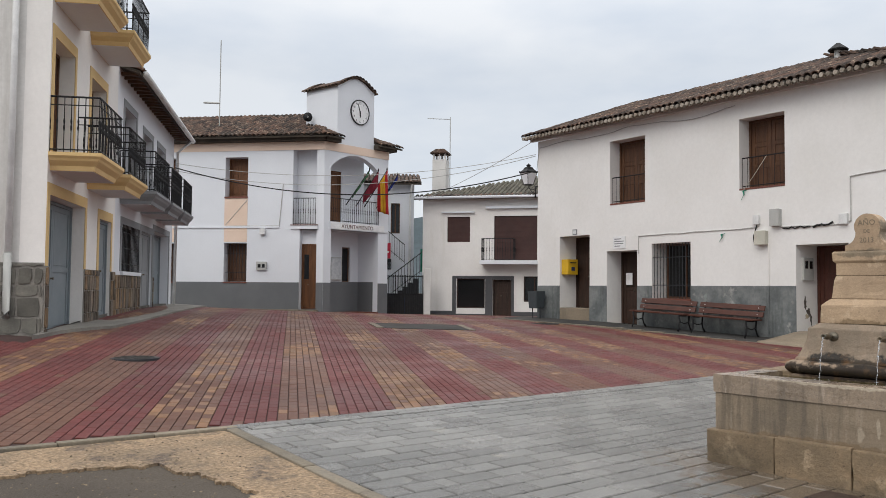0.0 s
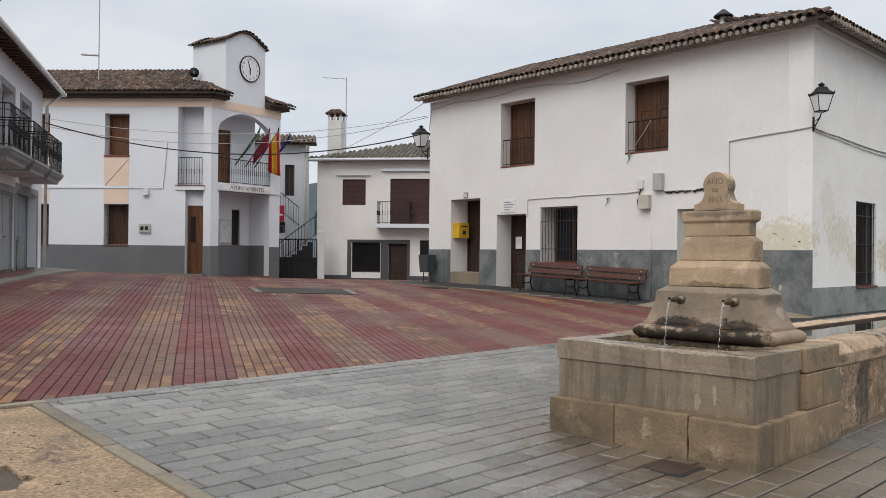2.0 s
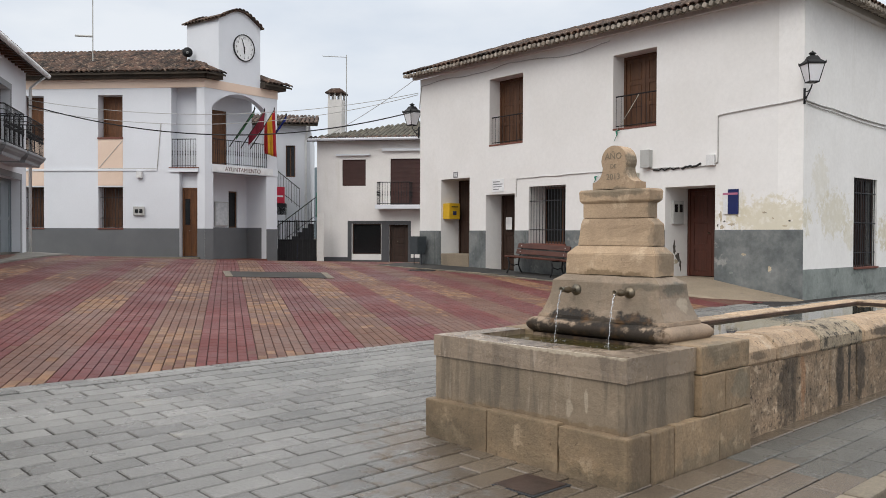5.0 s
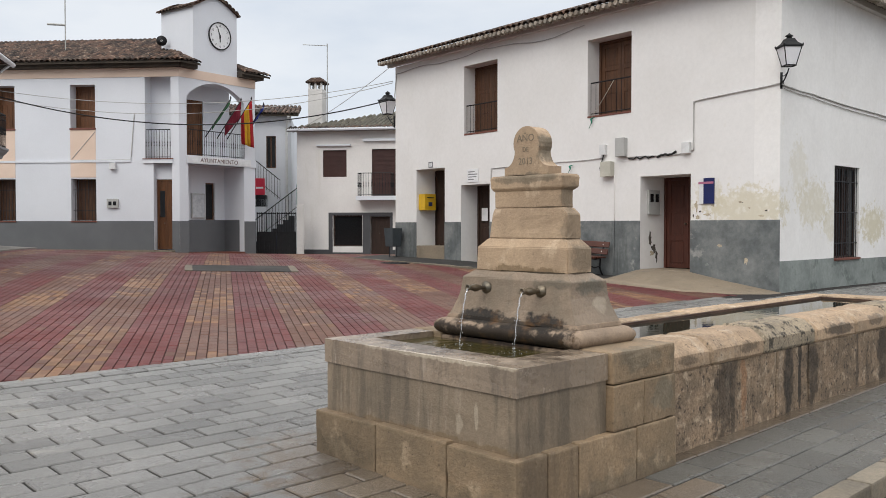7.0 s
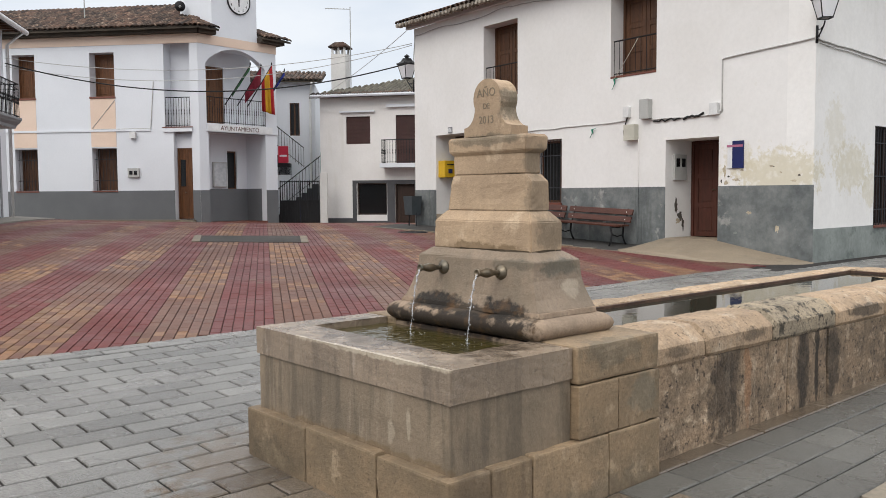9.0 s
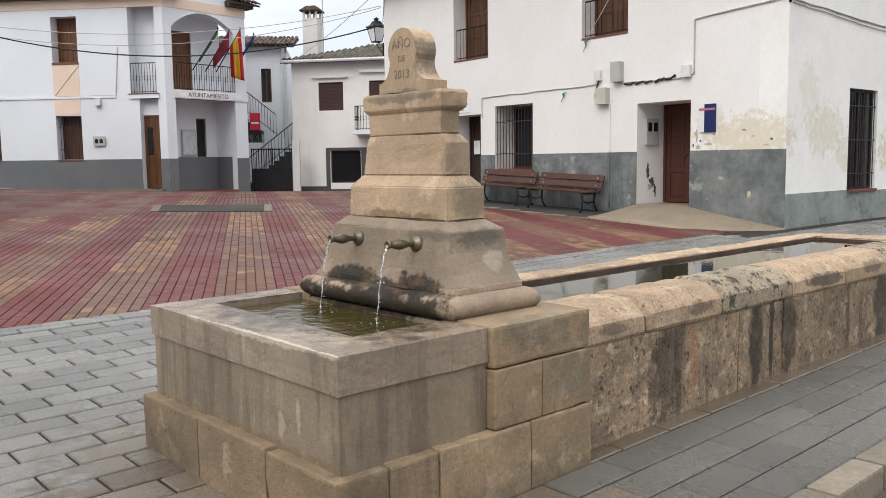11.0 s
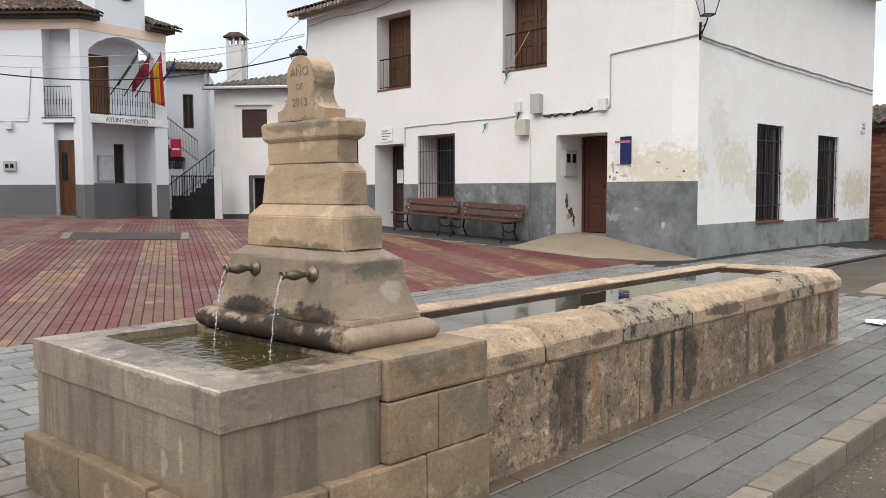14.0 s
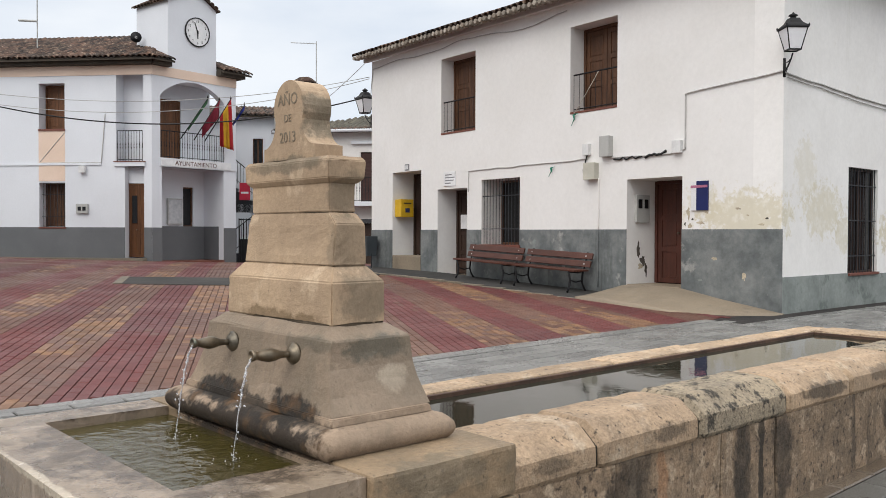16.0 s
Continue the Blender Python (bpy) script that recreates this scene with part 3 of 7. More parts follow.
def joined(name, base, mats, material, parent, label="", at=None, kind="stuff"):
    """Many copies of a small mesh as one object."""
    v = np.array([tuple(p.co) for p in base.vertices])
    f = [tuple(p.vertices) for p in base.polygons]
    vs, fs = [], []
    for i, m in enumerate(mats):
        a = np.array(m)
        vs.append(v @ a[:3, :3].T + a[:3, 3])
        o = i * len(v)
        fs += [tuple(k + o for k in q) for q in f]
    me = bpy.data.meshes.new(name)
    me.from_pydata(np.concatenate(vs).tolist(), [], fs)
    ob = hang(name, me, material, parent, label, at)
    ob["kind"] = kind
    return ob


def tiled_slope(parent, at, u0, u1, z, over, pitch, run, hip0=0.0, hip1=0.0, rows_apart=3, material=None, step=0.205, soffit=None, rng=random.Random(5)):
    """A roof slope over a wall along x: eave at y = -over and height z, rising inwards by pitch degrees over run metres of plan; hip0 and hip1: how fast its
    two ends draw in. The lowest rows are single tiles."""
    t = math.tan(radians(pitch))
    bm = bmesh.new()
    top = lambda y: z + (y + over) * t
    a0, a1 = u0 + hip0 * (run + over), u1 - hip1 * (run + over)
    v = [bm.verts.new(p) for p in ((u0, -over, z), (u1, -over, z), (a1, run, top(run)), (a0, run, top(run)))]
    w = [bm.verts.new((p.co.x, p.co.y, p.co.z - 0.07)) for p in v]
    bm.faces.new(v), bm.faces.new(w[::-1])
    for i in range(4):
        j = (i + 1) % 4
        bm.faces.new((v[i], w[i], w[j], v[j]))
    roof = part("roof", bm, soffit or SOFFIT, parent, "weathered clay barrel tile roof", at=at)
    singles, rest = [], []
    n = int((u1 - u0) / step)
    slope = 1 / math.cos(radians(pitch))
    for c in range(n + 1):
        u = u0 + (c + 0.5) * (u1 - u0) / (n + 1)
        lim = run + over
        if hip0:
            lim = min(lim, (u - u0) / hip0)
        if hip1:
            lim = min(lim, (u1 - u) / hip1)
        k = 0
        y = -0.06
        while y < lim - 0.1:
            m = at @ pose(u + rng.uniform(-.012, .012), -over + y, z + y * t + 0.035 + rng.uniform(0, .012), pitch + rng.uniform(2, 5), rng.uniform(-3, 3), rng.uniform(-2.5, 2.5))
            (singles if k < rows_apart else rest).append(m)
            y += 0.30 / slope
            k += 1
    inv = at.inverted()
    for m in singles[:300]:
        hang("tile", TILE_ME, None, roof, at=m)
    rest += singles[300:]
    if rest:
        joined("tile_field", TILE_ME, [inv @ m for m in rest], material or TILE_J, roof, at=at)
    return roof


# ---- ground ----
def sheet(name, xs, ys, lift, material, label, category, inside=None, kind="structure", jitter=0.0, skirt=0.0):
    bm = bmesh.new()
    g = {}
    for x in xs:
        for y in ys:
            jx, jy = (jitter * noise.noise((x * 9, y * 9, 1)), jitter * noise.noise((x * 9, y * 9, 7))) if jitter else (0, 0)
            g[x, y] = bm.verts.new((x + jx, y + jy, ground(x, y) + (lift(x, y) if callable(lift) else lift)))
    for x0, x1 in zip(xs, xs[1:]):
        for y0, y1 in zip(ys, ys[1:]):
            if inside is None or inside((x0 + x1) / 2, (y0 + y1) / 2):
                bm.faces.new((g[x0, y0], g[x1, y0], g[x1, y1], g[x0, y1]))
    for v in [v for v in bm.verts if not v.link_faces]:
        bm.verts.remove(v)
    if skirt:
        rim = [e for e in bm.edges if len(e.link_faces) == 1]
        low = [v for v in bmesh.ops.extrude_edge_only(bm, edges=rim)["geom"] if isinstance(v, bmesh.types.BMVert)]
        bmesh.ops.translate(bm, verts=low, vec=(0, 0, -skirt))
    return tagged(part(name, bm, material, smooth=not skirt), label, category, kind=kind)


def steps(a, b, n):
    return [a + (b - a) * i / n for i in range(n + 1)]


FAR = [-600, -150, -40]
sheet("ground", FAR + steps(-12, 40, 52) + [60, 150, 600], FAR + steps(-12, 1, 13) + [1.45, 1.48] + steps(2, 46, 44) + [70, 180, 700], lambda x, y: -0.035 - (min(1.0, max(0.0, x - 4.0)) * 0.075 if -3 < y < 1.46 else 0.0), ASPHALT, "worn grey asphalt street and ground round the square", "ground")

# bed of the paving: joints show between the pieces
KX, KY, BY = 3.38, 1.575, 7.36


def west(y):
    """Where the grey paving ends towards the broken concrete."""
    return 3.32 + (y - 4.318) * 0.0617



sheet("paving_bed", steps(3.0, 30, 270), steps(KY, BY, 24), -0.012, JOINT, "dark sand bed under the grey paving", "ground", lambda x, y: x > west(y) - 0.06 and (x < 15.8 or y > 5.0))
sheet("brick_bed", steps(-9, 27, 72), steps(BY, 33, 51), -0.012, JOINT_BRICK, "dark sand bed under the red brick paving", "ground")


def rough_edge(x, y):
    """The broken border between sandy concrete and asphalt."""
    n = noise.noise((x * 1.3, y * 1.3, 3.1)) * 0.35 + noise.noise((x * 4, y * 4, 1.7)) * 0.14 + noise.noise((x * 11, y * 11, 5)) * 0.06
    d = min(west(y) - 0.09 - x if y < BY else 9, 9)
    d2 = BY - 0.12 - y
    return (0 < d < 0.72 + n or 0 < d2 < 0.72 + n) and x < west(y) - 0.09 and y < BY - 0.12


sheet("concrete_apron", steps(-9, KX, 330), steps(1.2, BY, 165), -0.012, SANDY, "broken sandy concrete strip between kerb and asphalt", "pavement", rough_edge, jitter=0.05, skirt=0.03)


def kerb_run(p0, p1, width, length=0.52, lift=0.012, gap=0.004):
    """Kerb stones laid end to end."""
    d = Vector(p1) - Vector(p0)
    n = max(1, round(d.length / length))
    d /= n
    a = math.degrees(math.atan2(d.y, d.x))
    top = tagged_at(new("kerb"), pose(p0[0], p0[1], ground(*p0)), "row of worn tan concrete kerb stones", "kerb", kind="structure")
    for i in range(n):
        p = Vector(p0) + d * i
        q = p + d
        bm = box(gap, d.length - gap, -width / 2, width / 2, -0.12, lift + random.uniform(-.003, .003), bevel=0.008 + gap)
        tilt = math.degrees(math.atan2(ground(*q) - ground(*p), d.length))
        part("kerb_stone", bm, KERB, top, at=pose(p.x, p.y, ground(*p), 0, -tilt, a + random.uniform(-.4, .4)))
    return top


kerb_run((west(KY) - 0.06, KY - 0.05), (west(BY) - 0.06, BY), 0.11, length=0.8, lift=0.004)
kerb_run((-9, BY - 0.05), (west(BY), BY - 0.05), 0.11, length=0.8)
kerb_run((west(KY) - 0.1, KY - 0.08), (27, KY - 0.08), 0.145, length=0.5, gap=0.008)

# ---- fountain: basin, spout pedestal, long trough ----
FX0, FX1, FY0, FY1 = 6.23, 7.64, 2.45, 4.07
RIM = 0.78
PYC = 3.24
fountain = thing("fountain", "pale limestone fountain with a water basin, spouts and a long trough", "fountain", 6.9, 3.25, 0)


def worn(bm, amp=0.004, cuts=4):
    """Roughens a block: splits its faces and shifts them by a few millimetres."""
    bmesh.ops.subdivide_edges(bm, edges=[e for e in bm.edges if e.calc_length() > 0.09], cuts=cuts, use_grid_fill=True)
    bm.normal_update()
    for v in bm.verts:
        c = v.co
        v.co = c + v.normal * amp * (noise.noise(c * 9) + 0.8 * noise.noise(c * 27) - (1.6 if noise.noise(c * 7 + Vector((9, 2, 4))) > 0.42 else 0))
    return bm


def stone(name, x0, x1, y0, y1, z0, z1, material=STONE, bevel=0.012, parent=fountain, label=""):
    return part(name, worn(box(x0, x1, y0, y1, z0, z1, bevel=bevel), 0.007 if material in (STONE_OLD, STONE_RIM) else 0.0035), material, parent, label, at=Matrix())


def frustum(levels, bevel=0.0):
    """A block through the levels (z, x0, x1, y0, y1)."""
    bm = bmesh.new()
    rings = [[bm.verts.new((x, y, z)) for x, y in ((a, c), (b, c), (b, d), (a, d))] for z, a, b, c, d in levels]
    for p, q in zip(rings, rings[1:]):
        for k in range(4):
            bm.faces.new((p[k], p[(k + 1) % 4], q[(k + 1) % 4], q[k]))
    bm.faces.new(rings[0][::-1]), bm.faces.new(rings[-1])
    if bevel:
        bmesh.ops.bevel(bm, geom=bm.edges[:], offset=bevel, segments=2, affect="EDGES", clamp_overlap=True)
    return bm


# base course: front and sides, in separate stones
BZ = 0.335
cuts = [FY0 - 0.04, 2.91, 3.51, FY1 + 0.04]
for a, b in zip(cuts, cuts[1:]):
    stone("base_stone", FX0 - 0.045, FX0 + 0.2, a + 0.003, b - 0.003, -0.15, BZ + random.uniform(-.006, .006), STONE_BASE)
for ys in ((FY0 - 0.045, FY0 + 0.16), (FY1 - 0.16, FY1 + 0.045)):
    for a, b in ((FX0 + 0.2, 6.68), (6.68, 7.22), (7.22, FX1)):
        stone("base_stone", a + 0.003, b - 0.003, *ys, -0.15, BZ + random.uniform(-.006, .006), STONE_BASE)
# body walls and overhanging rim
IN = 0.26
def u_course(name, x0, x1, y0, y1, t, z0, z1, material, bevel):
    """A U of stone round the basin, open to the pedestal."""
    bm = wall(x1, y0, y1, z1 - z0, [(x0 + t, x1 + 1, y0 + t, y1 - min(t, 0.185))], x0)
    for v in bm.verts:
        v.co = Vector((v.co.x, v.co.z, z0 + v.co.y))
    bmesh.ops.bevel(bm, geom=[e for e in bm.edges if len(e.link_faces) == 2 and e.calc_face_angle(0) > 0.5], offset=bevel, segments=2, affect="EDGES", profile=0.6)
    return part(name, worn(bm, 0.0016), material, fountain, at=Matrix())


u_course("basin_wall", FX0 + 0.012, 6.993, FY0 + 0.012, FY1 - 0.012, 0.19, BZ - 0.02, 0.632, STONE_BODY, 0.01)
u_course("rim_stone", FX0, 6.995, FY0, FY1, IN, 0.634, RIM, STONE_LIP, 0.016)
for ys in ((FY0 - 0.036, FY0 + 0.2), (FY1 - 0.2, FY1 + 0.036)):
    stone("basin_wall", 7.0, 7.298, *ys, BZ + 0.008, 0.60, STONE_BASE, 0.008)
    stone("basin_wall", 7.303, FX1, *ys, BZ + 0.008, 0.60, STONE_BASE, 0.008)
for ys in ((FY0 - 0.03, FY0 + IN), (FY1 - IN, FY1 + 0.03)):
    stone("rim_stone", 7.0, FX1, *ys, 0.604, RIM + 0.006, STONE_BASE, 0.016)
stone("basin_floor", FX0 + 0.2, FX1 - 0.05, FY0 + 0.2, FY1 - 0.2, 0.0, 0.45, STONE_WET)
water = part("basin_water", box(FX0 + 0.15, 7.2, FY0 + 0.15, FY1 - 0.15, 0.60, 0.742), WATER_LIVE, fountain, "rippling shallow greenish water", at=Matrix())

# pedestal, course by course
TOR = []
for k in range(9):
    a = radians(-80 + 160 * k / 8)
    o = 0.070 * math.cos(a)
    TOR.append((0.826 + 0.057 * math.sin(a), 7.035 - o, 7.465 + o, 2.70 - o, 3.78 + o))
part("pedestal_foot", worn(frustum([(0.55, 7.0, 7.49, 2.665, 3.815), (0.764, 7.0, 7.49, 2.665, 3.815)], 0.006), 0.003), STONE_SPLASH, fountain, "wet brown foot block in the water", at=Matrix())
part("torus_course", worn(frustum(TOR), 0.003, 8), STONE_SPLASH, fountain, "worn moulded base course stained dark by water", True, Matrix())
part("fillet_course", frustum([(0.880, 7.03, 7.475, 2.69, 3.79), (0.908, 7.035, 7.47, 2.695, 3.785)], 0.004), STONE_SPLASH, fountain, at=Matrix())
SEAM = mat("weathered_mortar_seam", (0.128, 0.099, 0.069), (0.083, 0.065, 0.046), 0.95, 8.0, 60, 0.5)
cove = [(0.908 + 0.20 * f, 7.045 + 0.05 * f ** 0.8, 7.485 - 0.03 * math.sin(f * 1.5), 2.715 + 0.075 * math.sin(f * 1.5), 3.775 - 0.07 * math.sin(f * 1.5)) for f in (0, .15, .3, .5, .75, 1)]
part("spout_block", worn(frustum(cove + [(1.15, 7.10, 7.452, 2.792, 3.703), (1.158, 7.104, 7.449, 2.796, 3.699), (1.20, 7.14, 7.385, 2.852, 3.625)]), 0.0025, 6), STONE_SPOUT, fountain, at=Matrix())
part("plinth_block", worn(frustum([(1.201, 7.14, 7.378, 2.850, 3.615), (1.355, 7.14, 7.378, 2.850, 3.615), (1.412, 7.173, 7.325, 2.893, 3.54)], 0.005), 0.0022), STONE, fountain, at=Matrix())
part("shaft_block", worn(frustum([(1.4135, 7.172, 7.322, 2.890, 3.53), (1.565, 7.182, 7.318, 2.890, 3.51), (1.607, 7.188, 7.312, 2.938, 3.497)], 0.004), 0.0022), STONE, fountain, at=Matrix())
part("neck_block", worn(frustum([(1.6095, 7.19, 7.312, 2.940, 3.495), (1.73, 7.19, 7.312, 2.940, 3.495)], 0.004), 0.0022), STONE, fountain, at=Matrix())
part("cornice_block", worn(frustum([(1.715, 7.188, 7.314, 2.938, 3.498), (1.735, 7.172, 7.335, 2.918, 3.516), (1.800, 7.168, 7.34, 2.914, 3.52), (1.815, 7.178, 7.33, 2.924, 3.51)], 0.003), 0.0022), STONE, fountain, at=Matrix())
for z, x0, x1, y0, y1 in ((1.20, 7.14, 7.378, 2.850, 3.615), (1.412, 7.174, 7.320, 2.893, 3.527), (1.608, 7.192, 7.310, 2.942, 3.493)):
    part("seam", frustum([(z - 0.012, x0 + 0.005, x1 - 0.005, y0 + 0.005, y1 - 0.005), (z + 0.012, x0 + 0.005, x1 - 0.005, y0 + 0.005, y1 - 0.005)]), SEAM, fountain, "dark weathered mortar seam", at=Matrix())
# rounded headstone: two concave shoulders and a disc
HR, HW, HC = 0.108, 0.184, 3.235
out = []
for k in range(9):
    a = radians(90 * k / 8)
    out.append((HC - HW + (HW - 0.096) * math.sin(a), 1.868 + 0.105 * (1 - math.cos(a))))
head = [(HC - HW, 1.818)] + out
for k in range(17):
    a = radians(207 - 234 * k / 16)
    head.append((HC + HR * math.cos(a), 2.020 + HR * math.sin(a)))
head += [(2 * HC - y, z) for y, z in reversed(out)] + [(HC + HW, 1.818)]
bm = prism([(y, z) for y, z in head], 7.20, 7.328)
for v in bm.verts:
    v.co = Vector((v.co.y, v.co.x, v.co.z))
bmesh.ops.bevel(bm, geom=[e for e in bm.edges if e.calc_face_angle(0) > 1.0], offset=0.006, segments=2, affect="EDGES")
part("headstone", bm, STONE, fountain, "rounded carved headstone", at=Matrix())
for words, z, size in (("AÑO", 2.032, 0.064), ("DE", 1.966, 0.043), ("2013", 1.886, 0.060)):
    lettering("inscription", words, size, CARVED, fountain, pose(7.199, HC + 0.004, z, 0, 0, -90), 0.0012)
# spouts with their roses and falling water
for y in (PYC - 0.222, PYC + 0.236):
    bm = bmesh.new()
    lathe(bm, [(0.042, 0), (0.045, 0.008), (0.034, 0.014), (0.028, 0.024), (0.014, 0.03)], 16, pose(7.095, y, 1.09, 0, -90, 0))
    lathe(bm, [(0.016, 0.02), (0.010, 0.035), (0.012, 0.055), (0.020, 0.08), (0.0225, 0.10), (0.017, 0.125), (0.012, 0.142), (0.0165, 0.15), (0.019, 0.162), (0.012, 0.163), (0.010, 0.14)], 12, pose(7.095, y, 1.09, 0, -87, 0) @ Matrix.Diagonal((1.15, 1.15, 1.12, 1)))
    part("spout", bm, BRONZE, fountain, "tarnished bronze water spout", True, Matrix())
    bm = bmesh.new()
    pts = [(6.925 - 0.06 * k / 22 - 0.02 * (k / 22) ** .5, y + 0.003 * math.sin(k * 1.3), 1.093 - 0.355 * (k / 22) ** 1.7) for k in range(23)]
    rings = []
    for k, p in enumerate(pts):
        r = 0.0056 * (1 - 0.03 * k) * (1 + 0.6 * math.sin(k * 2.6 + y * 9) * min(1, k / 6))
        rings.append([bm.verts.new((p[0] + r * math.cos(q), p[1] + r * math.sin(q), p[2] + 0.3 * r * math.cos(q))) for q in (math.tau * i / 8 for i in range(8))])
    for a, b in zip(rings, rings[1:]):
        for q in range(8):
            bm.faces.new((a[q], a[(q + 1) % 8], b[(q + 1) % 8], b[q]))
    for k in range(26):
        f = random.uniform(0.25, 1.0)
        p = pts[int(f * 22)]
        bmesh.ops.create_icosphere(bm, subdivisions=1, radius=random.uniform(0.002, 0.0045), matrix=pose(p[0] + random.gauss(0, 0.011 * f), p[1] + random.gauss(0, 0.011 * f), p[2]))
    ring = bmesh.new()
    for k in range(18):
        q, d = random.uniform(0, math.tau), abs(random.gauss(0, 0.05))
        bmesh.ops.create_icosphere(ring, subdivisions=1, radius=random.uniform(0.0015, 0.0035), matrix=pose(pts[-1][0] + d * math.cos(q), pts[-1][1] + d * math.sin(q), 0.743))
    part("splash", ring, JET, fountain, "small bubbles where the jet falls", True, Matrix())["kind"] = "stuff"
    part("water_jet", bm, JET, fountain, "thin falling jet of clear water", True, Matrix())

# trough: coping stones over rough wall stones
TY0, TY1, TX1, TZ = 2.50, 3.74, 12.72, 0.752
rng = random.Random(11)


def coping(x0, x1, yo, yi, side):
    """One worn coping stone with a rounded outer shoulder; yo its outer, yi its inner edge."""
    dz = rng.uniform(-.008, .008)
    s = 1 if yi > yo else -1
    prof = [(yo + s * 0.012, 0.565), (yo, 0.585), (yo, 0.62), (yo + s * 0.003, 0.668 + dz), (yo + s * 0.018, 0.686 + dz), (yo + s * 0.085, 0.742 + dz), (yo + s * 0.105, TZ + dz), (yo + s * 0.22, TZ + 0.004 + dz), (yi - s * 0.015, TZ + dz), (yi, TZ - 0.02 + dz), (yi, 0.565)]
    bm = bmesh.new()
    n = 14
    rings = []
    for i in range(n + 1):
        x = x0 + 0.011 + (x1 - x0 - 0.022) * (0 if i == 0 else 1 if i == n else (i - 0.65) / (n - 1.3))
        e = 0.020 if i in (0, n) else 0.0
        rings.append([bm.verts.new((x, y + s * e * 0.8 + 0.004 * noise.noise((x * 5, y * 9, z * 7)) + 0.003 * noise.noise((x * 19, y * 19, z * 19)), z - (e if z > 0.6 else 0) + 0.005 * noise.noise((x * 6, y * 6, z * 6 + 4)) - (0.005 if z > 0.64 and noise.noise((x * 11, y * 11, z * 4)) > 0.38 else 0))) for y, z in prof])
    for p, q in zip(rings, rings[1:]):
        for k in range(len(prof)):
            j = (k + 1) % len(prof)
            bm.faces.new((p[k], p[j], q[j], q[k]))
    bm.faces.new(rings[0]), bm.faces.new(rings[-1][::-1])
    return part("coping_stone", bm, STONE_LICHEN if side in (2, 5) else STONE_RIM, fountain, "lichen-blackened coping stone" if side in (2, 5) else "", at=Matrix())


joints = [FX1, 8.22, 8.99, 9.86, 10.66, 11.45, 12.05, TX1]
for i, (a, b) in enumerate(zip(joints, joints[1:])):
    coping(a, b, TY0, TY0 + 0.36, i)
JOINT_DIRT = mat("black_joint_dirt", (0.020, 0.017, 0.013), (0.035, 0.030, 0.020), 0.95, 6.0, 60, 0.5)
for x in joints[1:-1]:
    part("joint_dirt", prism([(TY0 + 0.022, 0.575), (TY0 + 0.022, 0.655), (TY0 + 0.10, 0.722), (TY0 + 0.33, 0.728), (TY0 + 0.33, 0.575)], x - 0.013, x + 0.013), JOINT_DIRT, fountain, "dark dirt in the joint between copings", at=Matrix(((0, 1, 0, 0), (1, 0, 0, 0), (0, 0, 1, 0), (0, 0, 0, 1))))
for a, b in zip([FX1 - 0.1, 8.6, 9.7, 10.7, 11.8], [8.6, 9.7, 10.7, 11.8, TX1]):
    stone("coping_stone", a + 0.003, b - 0.003, TY1 - 0.21, TY1, 0.60, TZ - 0.012 + rng.uniform(-.006, .004), STONE_RIM, 0.02)
stone("coping_stone", TX1 - 0.34, TX1 - 0.002, TY0 + 0.365, TY1 - 0.215, 0.60, TZ - 0.006, STONE_RIM, 0.02)
for a, b in ((FX1, 8.35), (8.35, 9.2), (9.2, 9.75), (9.75, 10.75), (10.75, 11.5), (11.5, 12.2), (12.2, TX1 - 0.03)):
    stone("trough_stone", a + 0.002, b - 0.002, TY0 + 0.010 + rng.uniform(0, .010), TY0 + 0.33, -0.15, 0.567, STONE_OLD, 0.014)
    stone("trough_stone", a + 0.002, b - 0.002, TY1 - 0.20, TY1 - 0.02, -0.15, 0.60, STONE_OLD, 0.014)
stone("trough_stone", TX1 - 0.3, TX1 - 0.032, TY0 + 0.335, TY1 - 0.255, -0.15, 0.60, STONE_OLD, 0.014)
stone("trough_floor", FX1 - 0.1, TX1 - 0.3, TY0 + 0.3, TY1 - 0.2, 0.0, 0.3, STONE_WET)
part("trough_water", box(7.5, TX1 - 0.3, TY0 + 0.3, TY1 - 0.19, 0.5, 0.708), WATER, fountain, "still dark water that mirrors the houses", at=Matrix())
RUST = mat("rusted_iron_edge", (0.055, 0.030, 0.020), (0.095, 0.052, 0.032), 0.7, 4.0, 40, 0.5, grain=0.3)
part("iron_edging", box(FX1, TX1 - 0.342, TY1 - 0.236, TY1 - 0.213, 0.62, 0.730, bevel=0.003), RUST, fountain, "rusted iron edging along the water", at=Matrix())
part("iron_edging", box(TX1 - 0.366, TX1 - 0.343, TY0 + 0.365, TY1 - 0.238, 0.62, 0.729, bevel=0.003), RUST, fountain, "rusted iron edging along the water", at=Matrix())
stone("divider_stone", 7.2, 7.62, FY0 + 0.2, FY1 - 0.2, 0.3, 0.715, STONE, 0.01)

# ---- frames of the facades: x along the wall from its left end, y inwards ----
RB = pose(20.21, 19.90, 0, 0, 0, -95.5)
RS = pose(18.975, 7.06, 0, 0, 0, 0)
TL = pose(12.98, 35.44, 0, 0, 0, -48.65)
TW = pose(17.93, 29.81, 0, 0, 0, 9.8)
LB = pose(22.05, 34.2, 0, 0, 0, -53.1)
LH = pose(3.75, 15.14, 0, 0, 0, 60.7)


